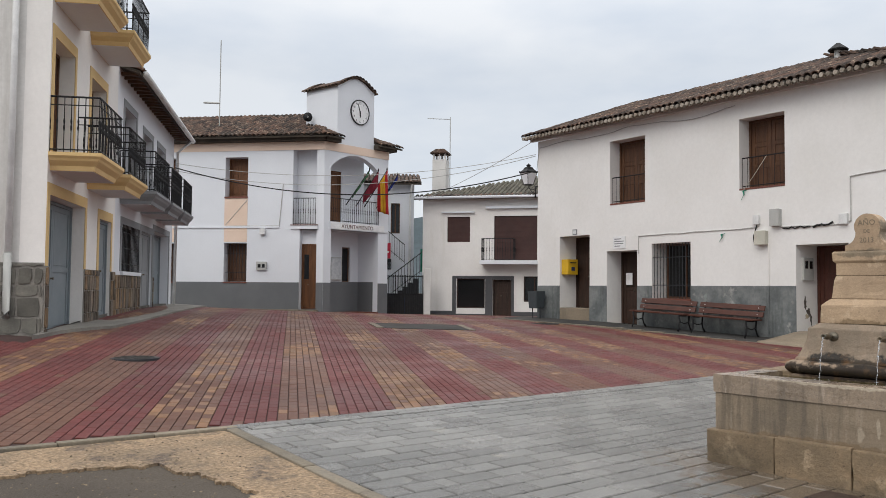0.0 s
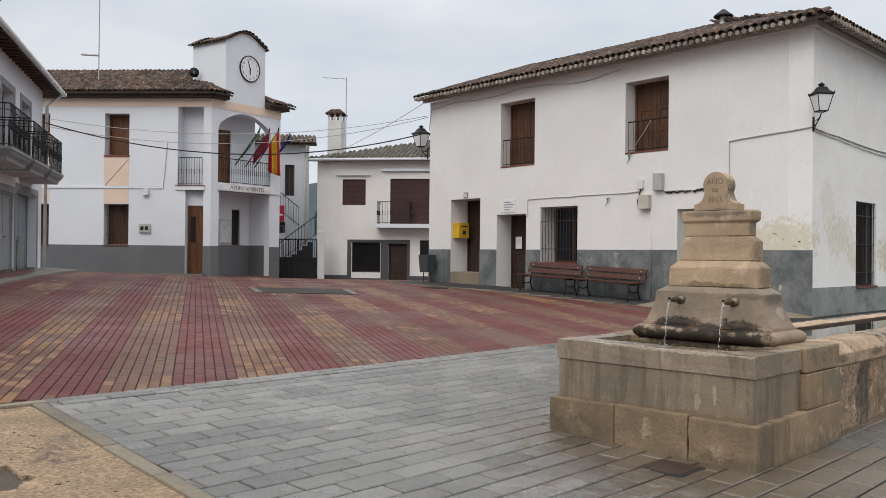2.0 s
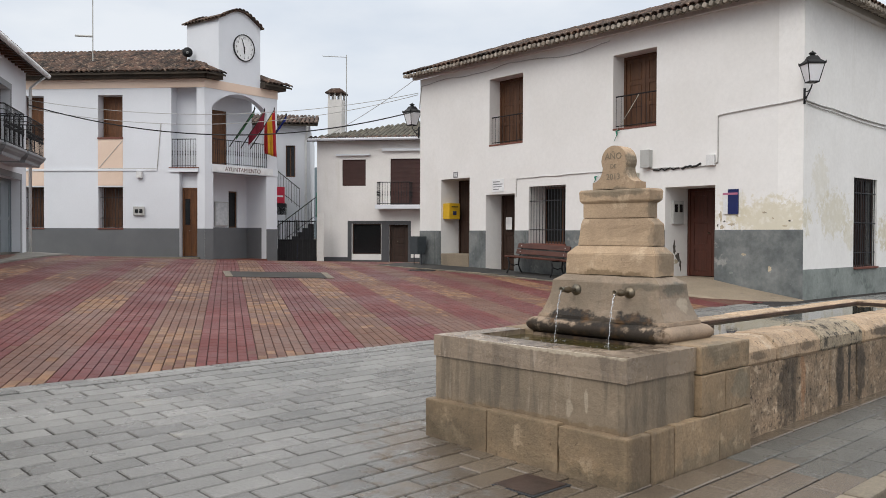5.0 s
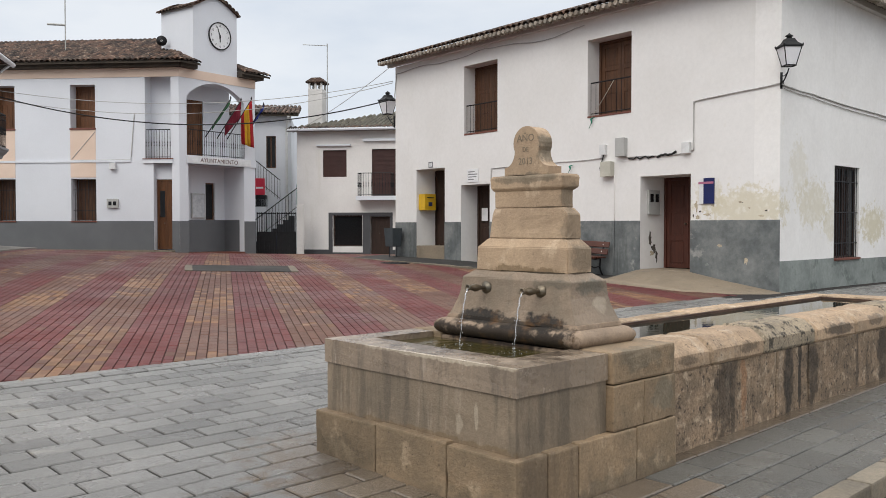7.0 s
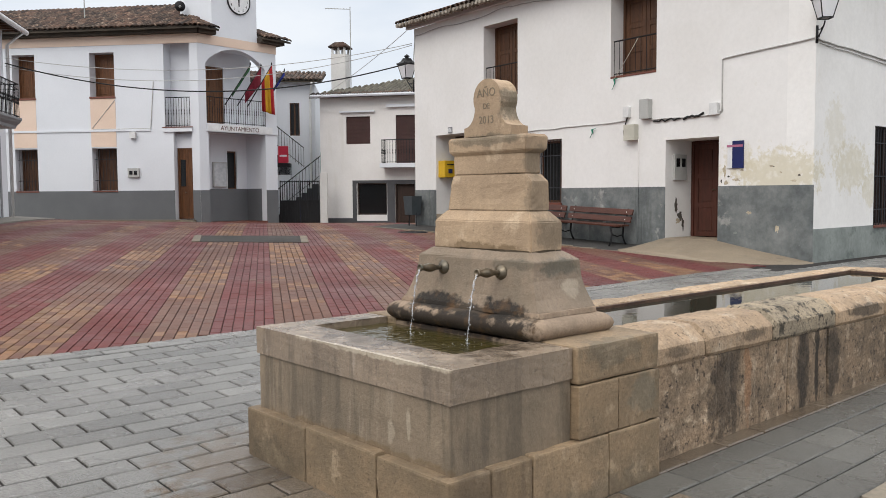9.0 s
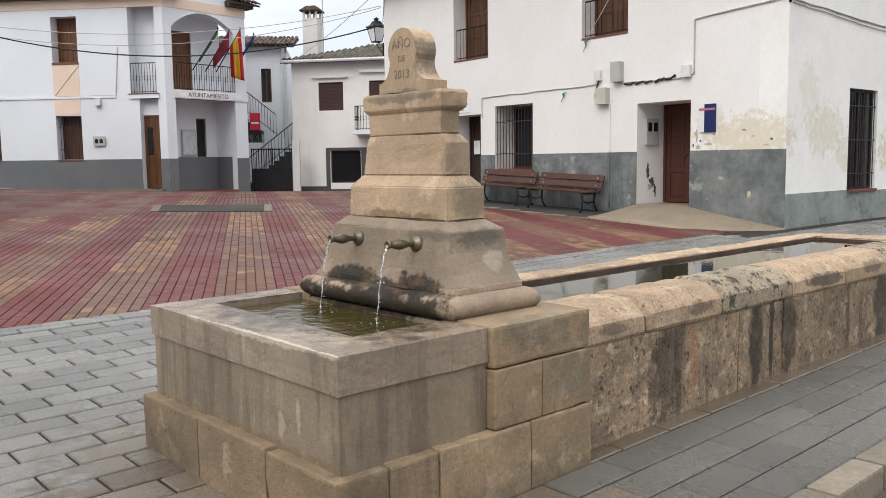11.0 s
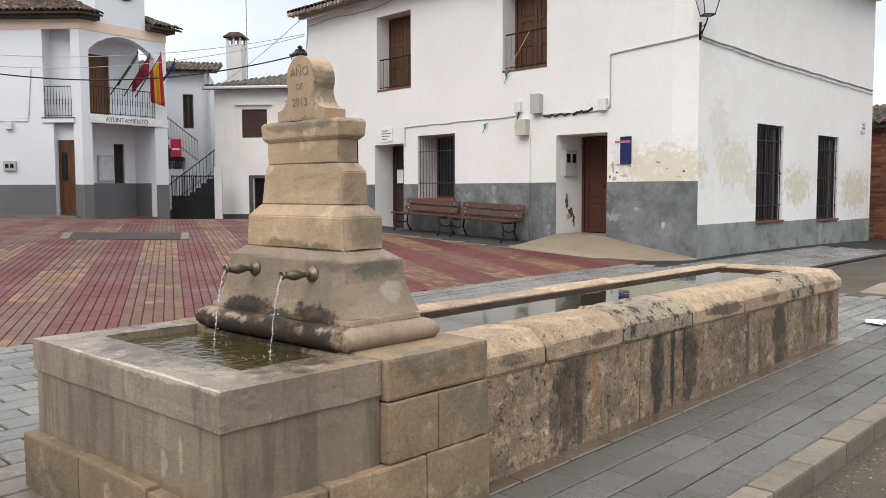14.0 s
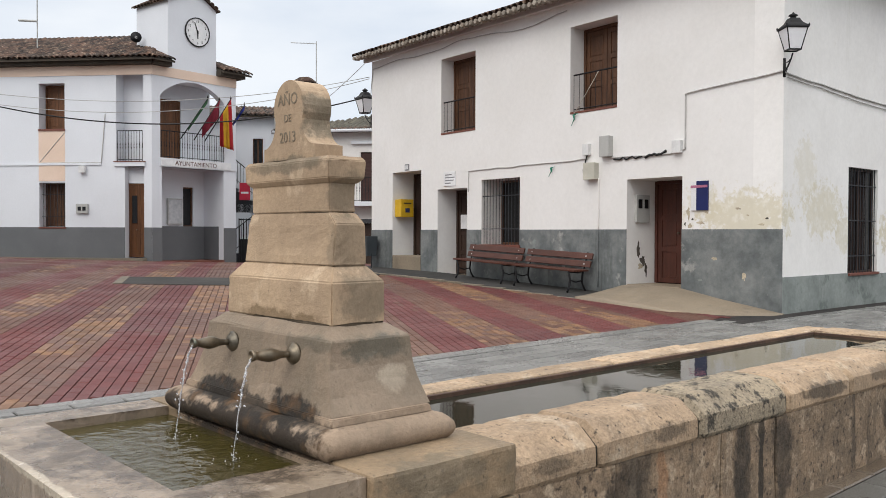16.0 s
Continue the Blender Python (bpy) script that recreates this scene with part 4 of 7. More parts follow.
def railing(parent, at, u0, u1, y, z0, z1, pitch=0.12, name="railing", material=IRON, ends=(), belly=0.0, mid=False, r=0.008):
    """Iron balustrade: two rails and upright bars between; ends: u of runs back to y = 0."""
    def run(z, h):
        path = [(u0, y, z), (u1, y, z)]
        if u0 in ends:
            path = [(u0, 0.0, z)] + path
        if u1 in ends:
            path = path + [(u1, 0.0, z)]
        return tube(bmesh.new(), path, h, 6)

    top = part(name, run(z1, 0.018), material, parent, "black wrought iron railing" if material is IRON else "", at=at)
    part("bottom_rail", run(z0 + 0.05, 0.013), material, top, at=at)
    if mid:
        part("middle_rail", run(z1 - 0.14, 0.010), material, top, at=at)
    n = max(2, round((u1 - u0) / pitch))
    pos = [(u0 + (u1 - u0) * i / n, y) for i in range(n + 1)]
    for u in ends:
        k = max(1, round(abs(y) / pitch))
        pos += [(u, y + (0 - y) * i / k) for i in range(1, k + 1)]
    for i, (u, yy) in enumerate(pos):
        bm = tube(bmesh.new(), [(u, yy, z0), (u, yy, z1)], r, 6)
        if belly:
            zc = (z0 + z1) / 2
            lathe(bm, [(0.006, zc - 0.12), (0.018, zc - 0.06), (0.010, zc), (0.018, zc + 0.06), (0.006, zc + 0.12)], 6, Matrix.Translation((u, yy, 0)))
        part("bar", bm, material, top, at=at)
    return top


def grille(parent, at, u0, u1, z0, z1, y=0.02, n=8, rows=2, material=IRON_GREY):
    top = None
    for k in range(rows):
        z = z0 + (z1 - z0) * (k + 0.5) / rows
        r = part("grille" if top is None else "cross_bar", box(u0, u1, y - 0.006, y + 0.006, z - 0.01, z + 0.01), material, parent if top is None else top, "iron window bars" if top is None else "", at=at)
        top = top or r
    for i in range(n):
        u = u0 + (u1 - u0) * (i + 0.5) / n
        part("bar", tube(bmesh.new(), [(u, y, z0), (u, y, z1)], 0.009, 6), material, top, at=at)
    return top


def panelled(parent, at, name, u0, u1, z0, z1, y, material, leaves=2, panels=3, label="", planks=0, knob=True):
    """A framed wooden leaf or pair of leaves with sunk panels, facing -y."""
    fr = bmesh.new()
    w = 0.06
    bx(fr, u0, u0 + w, y - 0.03, y + 0.05, z0, z1), bx(fr, u1 - w, u1, y - 0.03, y + 0.05, z0, z1), bx(fr, u0 + w, u1 - w, y - 0.03, y + 0.05, z1 - w, z1)
    door = part(name, fr, material, parent, label, at=at)
    a, b = u0 + w, u1 - w
    for i in range(leaves):
        p, q = a + (b - a) * i / leaves + 0.004, a + (b - a) * (i + 1) / leaves - 0.004
        bm = bmesh.new()
        if planks:
            for k in range(planks):
                bx(bm, p, q, y, y + 0.035, z0 + 0.01 + (z1 - w - z0) * k / planks + 0.004, z0 + 0.01 + (z1 - w - z0) * (k + 1) / planks - 0.004)
            bx(bm, p, q, y + 0.012, y + 0.04, z0 + 0.01, z1 - w)
        else:
            st = min(0.10, (q - p) * 0.2)
            bx(bm, p, p + st, y, y + 0.04, z0 + 0.01, z1 - w), bx(bm, q - st, q, y, y + 0.04, z0 + 0.01, z1 - w)
            for k in range(panels + 1):
                z = z0 + 0.01 + (z1 - w - z0 - 0.11) * k / panels
                bx(bm, p + st, q - st, y, y + 0.04, z, z + 0.09)
            bx(bm, p + st, q - st, y + 0.016, y + 0.034, z0 + 0.02, z1 - w)
            for k in range(panels):
                za = z0 + 0.01 + (z1 - w - z0 - 0.11) * k / panels + 0.09
                zb = z0 + 0.01 + (z1 - w - z0 - 0.11) * (k + 1) / panels
                if zb - za > 0.12:
                    bx(bm, p + st + 0.03, q - st - 0.03, y + 0.006, y + 0.02, za + 0.03, zb - 0.03, bevel=0.005)
        part("leaf", bm, material, door, at=at)
    if knob:
        bm = bmesh.new()
        lathe(bm, [(0.02, 0), (0.012, 0.02), (0.024, 0.045), (0.018, 0.06)], 8, pose((a + b) / 2 - 0.06, y, z0 + 1.0, 90))
        part("handle", bm, BRONZE, door, at=at)
    return door


def dark_window(parent, at, u0, u1, z0, z1, y, material=WOOD_DARK, name="window", label="", bars=1):
    """A window: frame, mullions and a dark pane."""
    fr = bmesh.new()
    w = 0.05
    for a in (u0, u1 - w):
        bx(fr, a, a + w, y, y + 0.06, z0, z1)
    for b in (z0, z1 - w):
        bx(fr, u0 + w, u1 - w, y, y + 0.06, b, b + w)
    for k in range(1, bars + 1):
        u = u0 + (u1 - u0) * k / (bars + 1)
        bx(fr, u - 0.03, u + 0.03, y + 0.004, y + 0.056, z0 + w, z1 - w)
    win = part(name, fr, material, parent, label, at=at)
    part("pane", box(u0 + 0.02, u1 - 0.02, y + 0.03, y + 0.04, z0 + 0.02, z1 - 0.02), DARK_GLASS, win, at=at)
    return win


def plinth(parent, at, spans, z0, z1, material, proud=0.012, name="plinth"):
    for a, b in spans:
        part(name, box(a, b, -proud, 0.0, z0, z1), material, parent, at=at)


def slab(parent, at, name, u0, u1, y0, y1, z0, z1, material, bevel=0.006, label=""):
    return part(name, box(u0, u1, y0, y1, z0, z1, bevel=bevel), material, parent, label, at=at)


# ---- long white house beside the trough ----
rb = thing("house", "two-storey whitewashed village house with grey plinth and tiled roof", "house", 19.0, 7.1, 0.2)
RBL, RBT = 12.90, 6.16
RBR, RSR = RB @ pose(0, 0, 0.27, 0, 0.4, 0), RS @ pose(0, 0, 0.16)
D1, D2, BAR = (1.10, 2.48, 0.2, 3.19), (3.22, 4.45, 0.2, 2.65), (5.01, 6.39, 1.25, 2.81)
W1, W2, D3 = (3.36, 4.76, 4.05, 5.95), (7.97, 9.28, 4.07, 5.88), (9.55, 10.88, 0.2, 2.60)
part("wall", wall(12.35, -0.4, RBT + 0.26, 0.9, [D1, D2, BAR, W1, W2, D3]), PLASTER_OLD, rb, "uneven whitewashed masonry wall", at=RB)
bm = bmesh.new()
corner = [RB @ Vector((12.35, 0, 0)), Vector((18.974, 7.06, 0)), Vector((19.9, 7.06, 0)), RB @ Vector((12.35, 0.9, 0))]
lo, hi = [bm.verts.new((p.x, p.y, -0.6)) for p in corner], [bm.verts.new((p.x, p.y, RBT + 0.24)) for p in corner]
bm.faces.new(lo[::-1]), bm.faces.new(hi)
for i in range(4):
    bm.faces.new((lo[i], lo[(i + 1) % 4], hi[(i + 1) % 4], hi[i]))
part("wall_corner", bm, PLASTER_DAMP, rb, at=Matrix())
S1, S2 = (2.55, 3.90, 0.80, 2.79), (5.93, 7.30, 0.74, 2.70)
part("wall", wall(9.78, -1.2, RBT + 0.22, 0.5, [S1, S2], 0.925), PLASTER_DAMP, rb, "uneven whitewashed masonry wall", at=RS)
part("wall", box(9.28, 9.78, 0.5, 14.5, -1.2, RBT), PLASTER, rb, at=RS)
part("wall", box(0.0, 0.5, 0.9, 8.5, -0.4, RBT), PLASTER, rb, at=RB)
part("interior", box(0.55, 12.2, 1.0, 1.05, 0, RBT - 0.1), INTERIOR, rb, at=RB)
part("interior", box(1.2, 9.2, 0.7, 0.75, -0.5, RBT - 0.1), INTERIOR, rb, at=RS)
plinth(rb, RB, ((0, 1.10), (2.48, 3.22), (4.45, 5.01), (6.39, 9.55), (10.88, RBL + 0.012)), -0.3, 1.62, PLINTH_OLD)
plinth(rb, RB, ((5.01, 6.39),), -0.3, 1.25, PLINTH_OLD)
for span, z in (((0.0, 2.55), 0.82), ((2.55, 3.90), 0.775), ((3.90, 5.93), 0.775), ((5.93, 7.30), 0.715), ((7.30, 9.78), 0.69)):
    plinth(rb, RS, (span,), -1.2, z, PLINTH_PALE)
tiled_slope(rb, RBR, -0.35, RBL + 0.42, RBT + 0.10, 0.42, 19, 4.6, 0.0, 1.0, 4)
tiled_slope(rb, RSR, -0.42, 9.9, RBT + 0.10, 0.42, 19, 4.6, 1.0, 0.0, 4)
# eave course under the tiles
part("cornice", box(-0.3, RBL + 0.10, -0.13, 0.0, RBT + 0.0, RBT + 0.16), PLASTER_GREY, rb, "plastered eave course", at=RBR)
part("cornice", box(-0.12, 9.8, -0.13, 0.0, RBT + 0.002, RBT + 0.158), PLASTER_GREY, rb, "plastered eave course", at=RSR)
for at, n in ((RBR, 79), (RSR, 58)):
    for k in range(n):
        u = -0.22 + k * 0.168
        bm = lathe(bmesh.new(), [(0.052, 0), (0.056, 0.2)], 8, pose(u, -0.31 + 0.008 * math.sin(k * 2.3), RBT + 0.065 + 0.006 * math.sin(k * 1.7), 90))
        part("eave_tile", bm, EAVE_CLAY, rb, at=at)
# doors and windows
panelled(rb, RB, "door", 1.12, 2.46, 0.92, 3.18, 0.72, WOOD_DARK, 1, 5, "dark plank door deep in the wall", planks=9)
slab(rb, RB, "doorstep", 1.12, 2.46, -0.02, 0.72, 0.3, 0.92, CONCRETE, 0.02)
panelled(rb, RB, "door", 3.24, 4.43, 0.48, 2.64, 0.62, WOOD_DARK, 1, 4, "dark wooden door deep in the wall")
slab(rb, RB, "doorstep", 3.24, 4.43, -0.02, 0.62, 0.2, 0.47, CONCRETE, 0.02)
panelled(rb, RB, "door", 9.57, 10.86, 0.55, 2.59, 0.85, WOOD_RED, 2, 3, "red-brown panelled wooden double door")
slab(rb, RB, "doorstep", 9.57, 10.86, -0.02, 0.85, 0.2, 0.545, CONCRETE, 0.02)
dark_window(rb, RB, 5.01, 6.39, 1.27, 2.81, 0.62, WOOD, bars=1)
grille(rb, RB, 5.03, 6.37, 1.25, 2.80, 0.02, 12, 2)
slab(rb, RB, "window_sill", 4.98, 6.42, -0.05, 0.60, 1.20, 1.268, TILE_BROWN)
for w in (W1, W2):
    panelled(rb, RB, "shutter", w[0] + 0.01, w[1] - 0.01, w[2] + 0.02, w[3] - 0.01, 0.42, WOOD, 2, 3, "weathered brown wooden shutters", knob=False)
    railing(rb, RB, w[0] + 0.05, w[1] - 0.02, 0.06, w[2] + 0.03, w[2] + 0.80, 0.15, "window_railing", r=0.006)
    slab(rb, RB, "window_sill", w[0], w[1], -0.012, 0.42, w[2] - 0.02, w[2] + 0.025, TILE_BROWN)
for w in (S1, S2):
    dark_window(rb, RS, w[0], w[1], w[2], w[3], 0.09, WOOD_DARK, bars=1)
    grille(rb, RS, w[0] + 0.02, w[1] - 0.02, w[2], w[3], 0.03, 10, 3)
    slab(rb, RS, "window_sill", w[0] - 0.01, w[1] + 0.01, -0.05, 0.3, w[2] - 0.035, w[2] + 0.012, TILE_BROWN)

# ---- town hall ----
th = thing("town_hall", "white two-storey town hall with clock gable and flags", "town hall", 17.93, 29.81, 0.4)
TLL, THT = 7.49, 7.46
WA, WB, WC, WD = (3.21, 4.21, 1.70, 3.31), (3.21, 4.20, 5.23, 6.88), (0.05, 0.98, 1.70, 3.31), (0.05, 0.98, 5.23, 6.88)
NU, ND = (6.16, 7.17, 4.02, 7.33), (6.48, 7.20, 0.2, 3.88)
part("wall", wall(TLL, -0.3, THT, 0.55, [WA, WB, WC, WD, NU, ND], -5.0), PLASTER_COOL, th, "smooth white painted wall", at=TL)
part("wall", box(5.9, 7.0, 0.55, 0.70, -0.2, THT), PLASTER_COOL, th, at=TL)
plinth(th, TL, ((-5.0, 6.48), (7.20, TLL + 0.0)), -0.2, 1.70, PLINTH_TH)
# wing wall with arch: pier, arch and lower opening
AR, AS, AL0, AL1 = 7.08, 6.45, 0.34, 3.13
arch = [(AL0 + (AL1 - AL0) * k / 20, AS + (AR - AS) * math.sin(math.pi * k / 20) ** 0.75) for k in range(21)]
WE = 3.68
part("wall", wall(WE, -0.3, 6.45, 0.3, [(AL0, AL1, 4.22, 6.45), (AL0 + 0.06, 3.10, 0.3, 3.9)]), PLASTER_COOL, th, "white wing wall with an arched balcony", at=TW)
bm = bmesh.new()
lo = [(0.0, AS)] + arch + [(WE, AS)]
for y in (0.0, 0.3):
    for (a, za), (b, zb) in zip(lo, lo[1:]):
        if b - a > 1e-6:
            bm.faces.new([bm.verts.new(p) for p in ((a, y, za), (b, y, zb), (b, y, THT), (a, y, THT))])
for (a, za), (b, zb) in zip(arch, arch[1:]):
    bm.faces.new([bm.verts.new(p) for p in ((a, 0, za), (b, 0, zb), (b, 0.3, zb), (a, 0.3, za))])
bmesh.ops.remove_doubles(bm, verts=bm.verts[:], dist=1e-5)
part("arch", bm, PLASTER_COOL, th, "white segmental arch over the balcony", at=TW)
part("balcony_floor", box(0.3, WE + 0.02, -0.03, 1.3, 3.90, 4.215), PLASTER_COOL, th, at=TW)
part("porch_ceiling", box(0.3, WE, 0.3, 1.6, THT - 0.3, THT - 0.01), PLASTER_COOL, th, at=TW)
part("wall", wall(3.6, -0.3, 3.9, 0.2, [(2.15, 2.61, 1.75, 3.27)], 0.3), PLASTER_COOL, th, at=TW @ pose(0, 1.25, 0))
part("wall", wall(3.38, 4.2, THT - 0.02, 0.2, [(0.95, 2.05, 4.22, 6.55)], 0.3), PLASTER_COOL, th, at=TW @ pose(0, 1.25, 0))
part("wall", box(3.10, 3.4, 0.3, 1.25, -0.3, 3.9), PLASTER_COOL, th, at=TW)
part("wall", box(0.40, 0.46, 0.3, 1.25, -0.3, 3.9), PLASTER_COOL, th, at=TW)
part("wall", box(3.40, WE - 0.02, 1.0, 6.0, -0.3, 3.9), PLASTER_COOL, th, at=TW)
panelled(th, TW @ pose(0, 1.25, 0), "door", 0.97, 2.03, 4.22, 6.54, 0.05, WOOD_LIGHT, 2, 3, "honey-brown balcony door")
dark_window(th, TW @ pose(0, 1.25, 0), 2.15, 2.61, 1.75, 3.27, 0.08, WOOD, bars=0)
plinth(th, TW, ((0.0, 0.40), (3.10, WE + 0.012)), -0.3, 1.70, PLINTH_TH)
part("plinth", box(0.47, 3.10, 1.235, 1.25, -0.3, 1.76), PLINTH_TH, th, at=TW)
part("plinth", box(3.088, 3.10, 0.3, 1.235, -0.3, 1.76), PLINTH_TH, th, at=TW)
part("step", box(0.45, 3.10, -0.05, 1.24, -0.2, 0.47), TILE_BROWN, th, "low terracotta porch step", at=TW)
part("peach_band", box(-5.0, TLL + 0.015, -0.02, 0.0, THT - 0.32, THT + 0.02), PEACH, th, at=TL)
part("peach_band", box(-0.01, WE + 0.015, -0.02, 0.0, THT - 0.32, THT + 0.02), PEACH, th, at=TW)
part("peach_panel", box(3.20, 4.21, -0.012, 0.0, 3.36, 5.18), PEACH, th, at=TL)
part("peach_panel", box(0.04, 0.98, -0.012, 0.0, 3.36, 5.18), PEACH, th, at=TL)
part("string_course", box(-5.0, 5.6, -0.035, 0.0, 3.93, 4.01), PLASTER_COOL, th, at=TL)
for w in (WB, WD):
    panelled(th, TL, "shutter", w[0] + 0.01, w[1] - 0.01, w[2] + 0.02, w[3] - 0.01, 0.44, WOOD_LIGHT, 2, 3, "honey-brown wooden shutters", knob=False)
    slab(th, TL, "window_sill", w[0] - 0.02, w[1] + 0.02, -0.04, 0.44, w[2] - 0.06, w[2] + 0.01, TILE_BROWN)
for w in (WA, WC):
    panelled(th, TL, "shutter", w[0] + 0.01, w[1] - 0.01, w[2] + 0.02, w[3] - 0.01, 0.44, WOOD, 2, 2, "brown wooden shutters behind bars", knob=False)
    grille(th, TL, w[0] + 0.04, w[1] - 0.02, w[2], w[3] - 0.02, 0.10, 7, 2)
    slab(th, TL, "window_sill", w[0] - 0.02, w[1] + 0.02, -0.03, 0.44, w[2] - 0.05, w[2] + 0.01, TILE_BROWN)
d = panelled(th, TL, "door", 6.50, 7.19, 0.62, 3.28, 0.30, WOOD_LIGHT, 2, 3, "honey-brown wooden entrance door with glass")
part("pane", box(6.60, 6.80, 0.29, 0.305, 1.85, 2.85), DARK_GLASS, d, at=TL)
part("lintel", box(6.48, 7.20, 0.25, 0.45, 3.29, 3.88), PLASTER_COOL, th, at=TL)
slab(th, TL, "balcony_slab", 6.10, 7.25, -0.06, 0.5, 3.88, 4.03, PLASTER_COOL)
slab(th, TL, "balcony_edge", 6.08, 7.26, -0.075, 0.5, 4.03, 4.065, TILE_BROWN, 0.004)
railing(th, TL, 6.2, 7.14, 0.0, 4.07, 5.15, 0.105, belly=1)
railing(th, TW, 0.38, 3.10, -0.01, 4.22, 5.20, 0.11, belly=1)
part("sign_band", box(0.36, 3.42, -0.045, -0.03, 3.93, 4.20), SIGN_WHITE, th, "white band with the town hall's name", at=TW)
lettering("sign_letters", "AYUNTAMIENTO", 0.235, plain("brown_sign_letters", (0.10, 0.03, 0.02)), th, TW @ pose(1.84, -0.047, 3.975), 0.004)
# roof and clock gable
# eave course in the same dark brown as the roof underside
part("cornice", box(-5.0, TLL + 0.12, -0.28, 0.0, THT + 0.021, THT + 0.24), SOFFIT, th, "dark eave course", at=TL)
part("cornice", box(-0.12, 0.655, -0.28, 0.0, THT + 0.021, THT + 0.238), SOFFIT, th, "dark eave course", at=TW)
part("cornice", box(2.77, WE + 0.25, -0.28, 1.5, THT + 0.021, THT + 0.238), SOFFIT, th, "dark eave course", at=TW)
tiled_slope(th, TL, -5.0, TLL + 0.30, THT + 0.20, 0.45, 20.5, 4.2, 0.0, 0.55, 4)
tiled_slope(th, TW, -0.30, 0.66, THT + 0.20, 0.45, 20, 1.6, 0.55, 0.0, 4)
tiled_slope(th, TW, 2.80, 4.15, THT + 0.18, 0.40, 20, 2.2, 0.0, 0.4, 4)
part("gable_roof", box(-0.5, 5.4, 3.8, 9.0, THT, THT + 1.3), PLASTER_COOL, th, at=TL @ pose(-4.5, 0.6, -0.4))
G0, G1 = 0.66, 2.76
curve = [(G0 + (G1 - G0) * k / 12, 9.90 + 0.48 * math.sin(math.pi * (0.04 + 0.92 * k / 12)) ** 1.4) for k in range(13)]
part("clock_gable", prism([(G0, THT - 0.01)] + curve + [(G1, THT - 0.01)], -0.005, 2.0), PLASTER_COOL, th, "white clock gable", at=TW)
cap = part("gable_coping", prism([(G0 - 0.12, curve[0][1] - 0.04)] + [(a, z + 0.05) for a, z in curve] + [(G1 + 0.12, curve[-1][1] - 0.04)] + [(a, z - 0.0) for a, z in reversed(curve)], -0.12, 2.1), TILE_J, th, "clay tile coping", at=TW)
for (a, za), (b, zb) in zip(curve, curve[1:]):
    for y in (-0.14, 1.98):
        hang("tile", TILE_ME, None, cap, at=TW @ pose((a + b) / 2, y, (za + zb) / 2 + 0.04, 0, -math.degrees(math.atan2(zb - za, b - a)), 0))
for k in range(10):
    for s, u in ((1, G0 - 0.12), (-1, G1 + 0.12)):
        hang("tile", TILE_ME, None, cap, at=TW @ pose(u, -0.02 + k * 0.21, curve[0][1] - 0.02, 20, 0, -90 * s))
clock = thing("clock", "round white clock with black rim and hands on the gable", "clock", 0, 0, 0)
clock.matrix_basis = TW @ pose(1.90, -0.01, 8.97)
bm = lathe(bmesh.new(), [(0.50, 0), (0.50, 0.03)], 36, pose(0, 0, 0, 90))
part("dial", bm, SIGN_WHITE, clock)
bm = bmesh.new()
lathe(bm, [(0.54, 0), (0.54, 0.05), (0.505, 0.055), (0.50, 0.03), (0.50, 0.0)], 36, pose(0, 0, 0, 90))
part("rim", bm, BLACK, clock, "black rim")
for k in range(12):
    a = radians(30 * k)
    lettering("numeral", str(k or 12), 0.13, BLACK, clock, world_of(clock) @ pose(0.40 * math.sin(a), -0.032, 0.40 * math.cos(a) - 0.045), 0.002)
for ln, w, deg in ((0.24, 0.035, 178), (0.38, 0.025, -20)):
    bm = prism([(-w, -0.05), (-w * 0.5, ln), (w * 0.5, ln), (w, -0.05)], -0.045, -0.035)
    bmesh.ops.transform(bm, matrix=pose(0, 0, 0, 0, deg, 0), verts=bm.verts[:])
    part("pointer", bm, BLACK, clock)

# ---- low house with brown shutters ----
lb = thing("house", "two-storey white house with brown roller shutters and chimney", "house", 24.2, 31.4, 0.2)
LBL, LBT = 12.0, 5.66
VW, VB, SH = (4.76, 5.84, 3.66, 4.83), (6.97, 8.95, 2.80, 4.85), (5.05, 7.83, 0.0, 2.07)
V3 = (8.34, 9.3, 0.94, 2.09)
part("wall", wall(LBL, -0.4, LBT, 0.35, [VW, VB, (5.22, 6.55, 0.62, 1.98), (6.91, 7.78, -0.2, 1.93), V3], 3.58), PLASTER, lb, "slightly grey rendered wall", at=LB)
part("wall", box(3.58, 3.9, 0.35, 8, -0.4, LBT), PLASTER_GREY, lb, at=LB)
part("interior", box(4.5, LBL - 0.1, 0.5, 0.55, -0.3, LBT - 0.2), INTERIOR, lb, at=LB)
plinth(lb, LB, ((3.57, 5.05), (7.83, LBL)), -0.4, 0.48, DARK_TRIM, 0.015)
for a, b, c, e in ((5.02, 5.20, -0.4, 2.1), (6.57, 6.91, -0.4, 1.93), (7.78, 7.90, -0.4, 1.93), (5.20, 6.57, -0.4, 0.36), (5.20, 6.57, 1.98, 2.1), (6.57, 7.90, 1.93, 2.1)):
    part("shop_surround", box(a, b, -0.02, 0.0, c, e), DARK_TRIM, lb, at=LB)


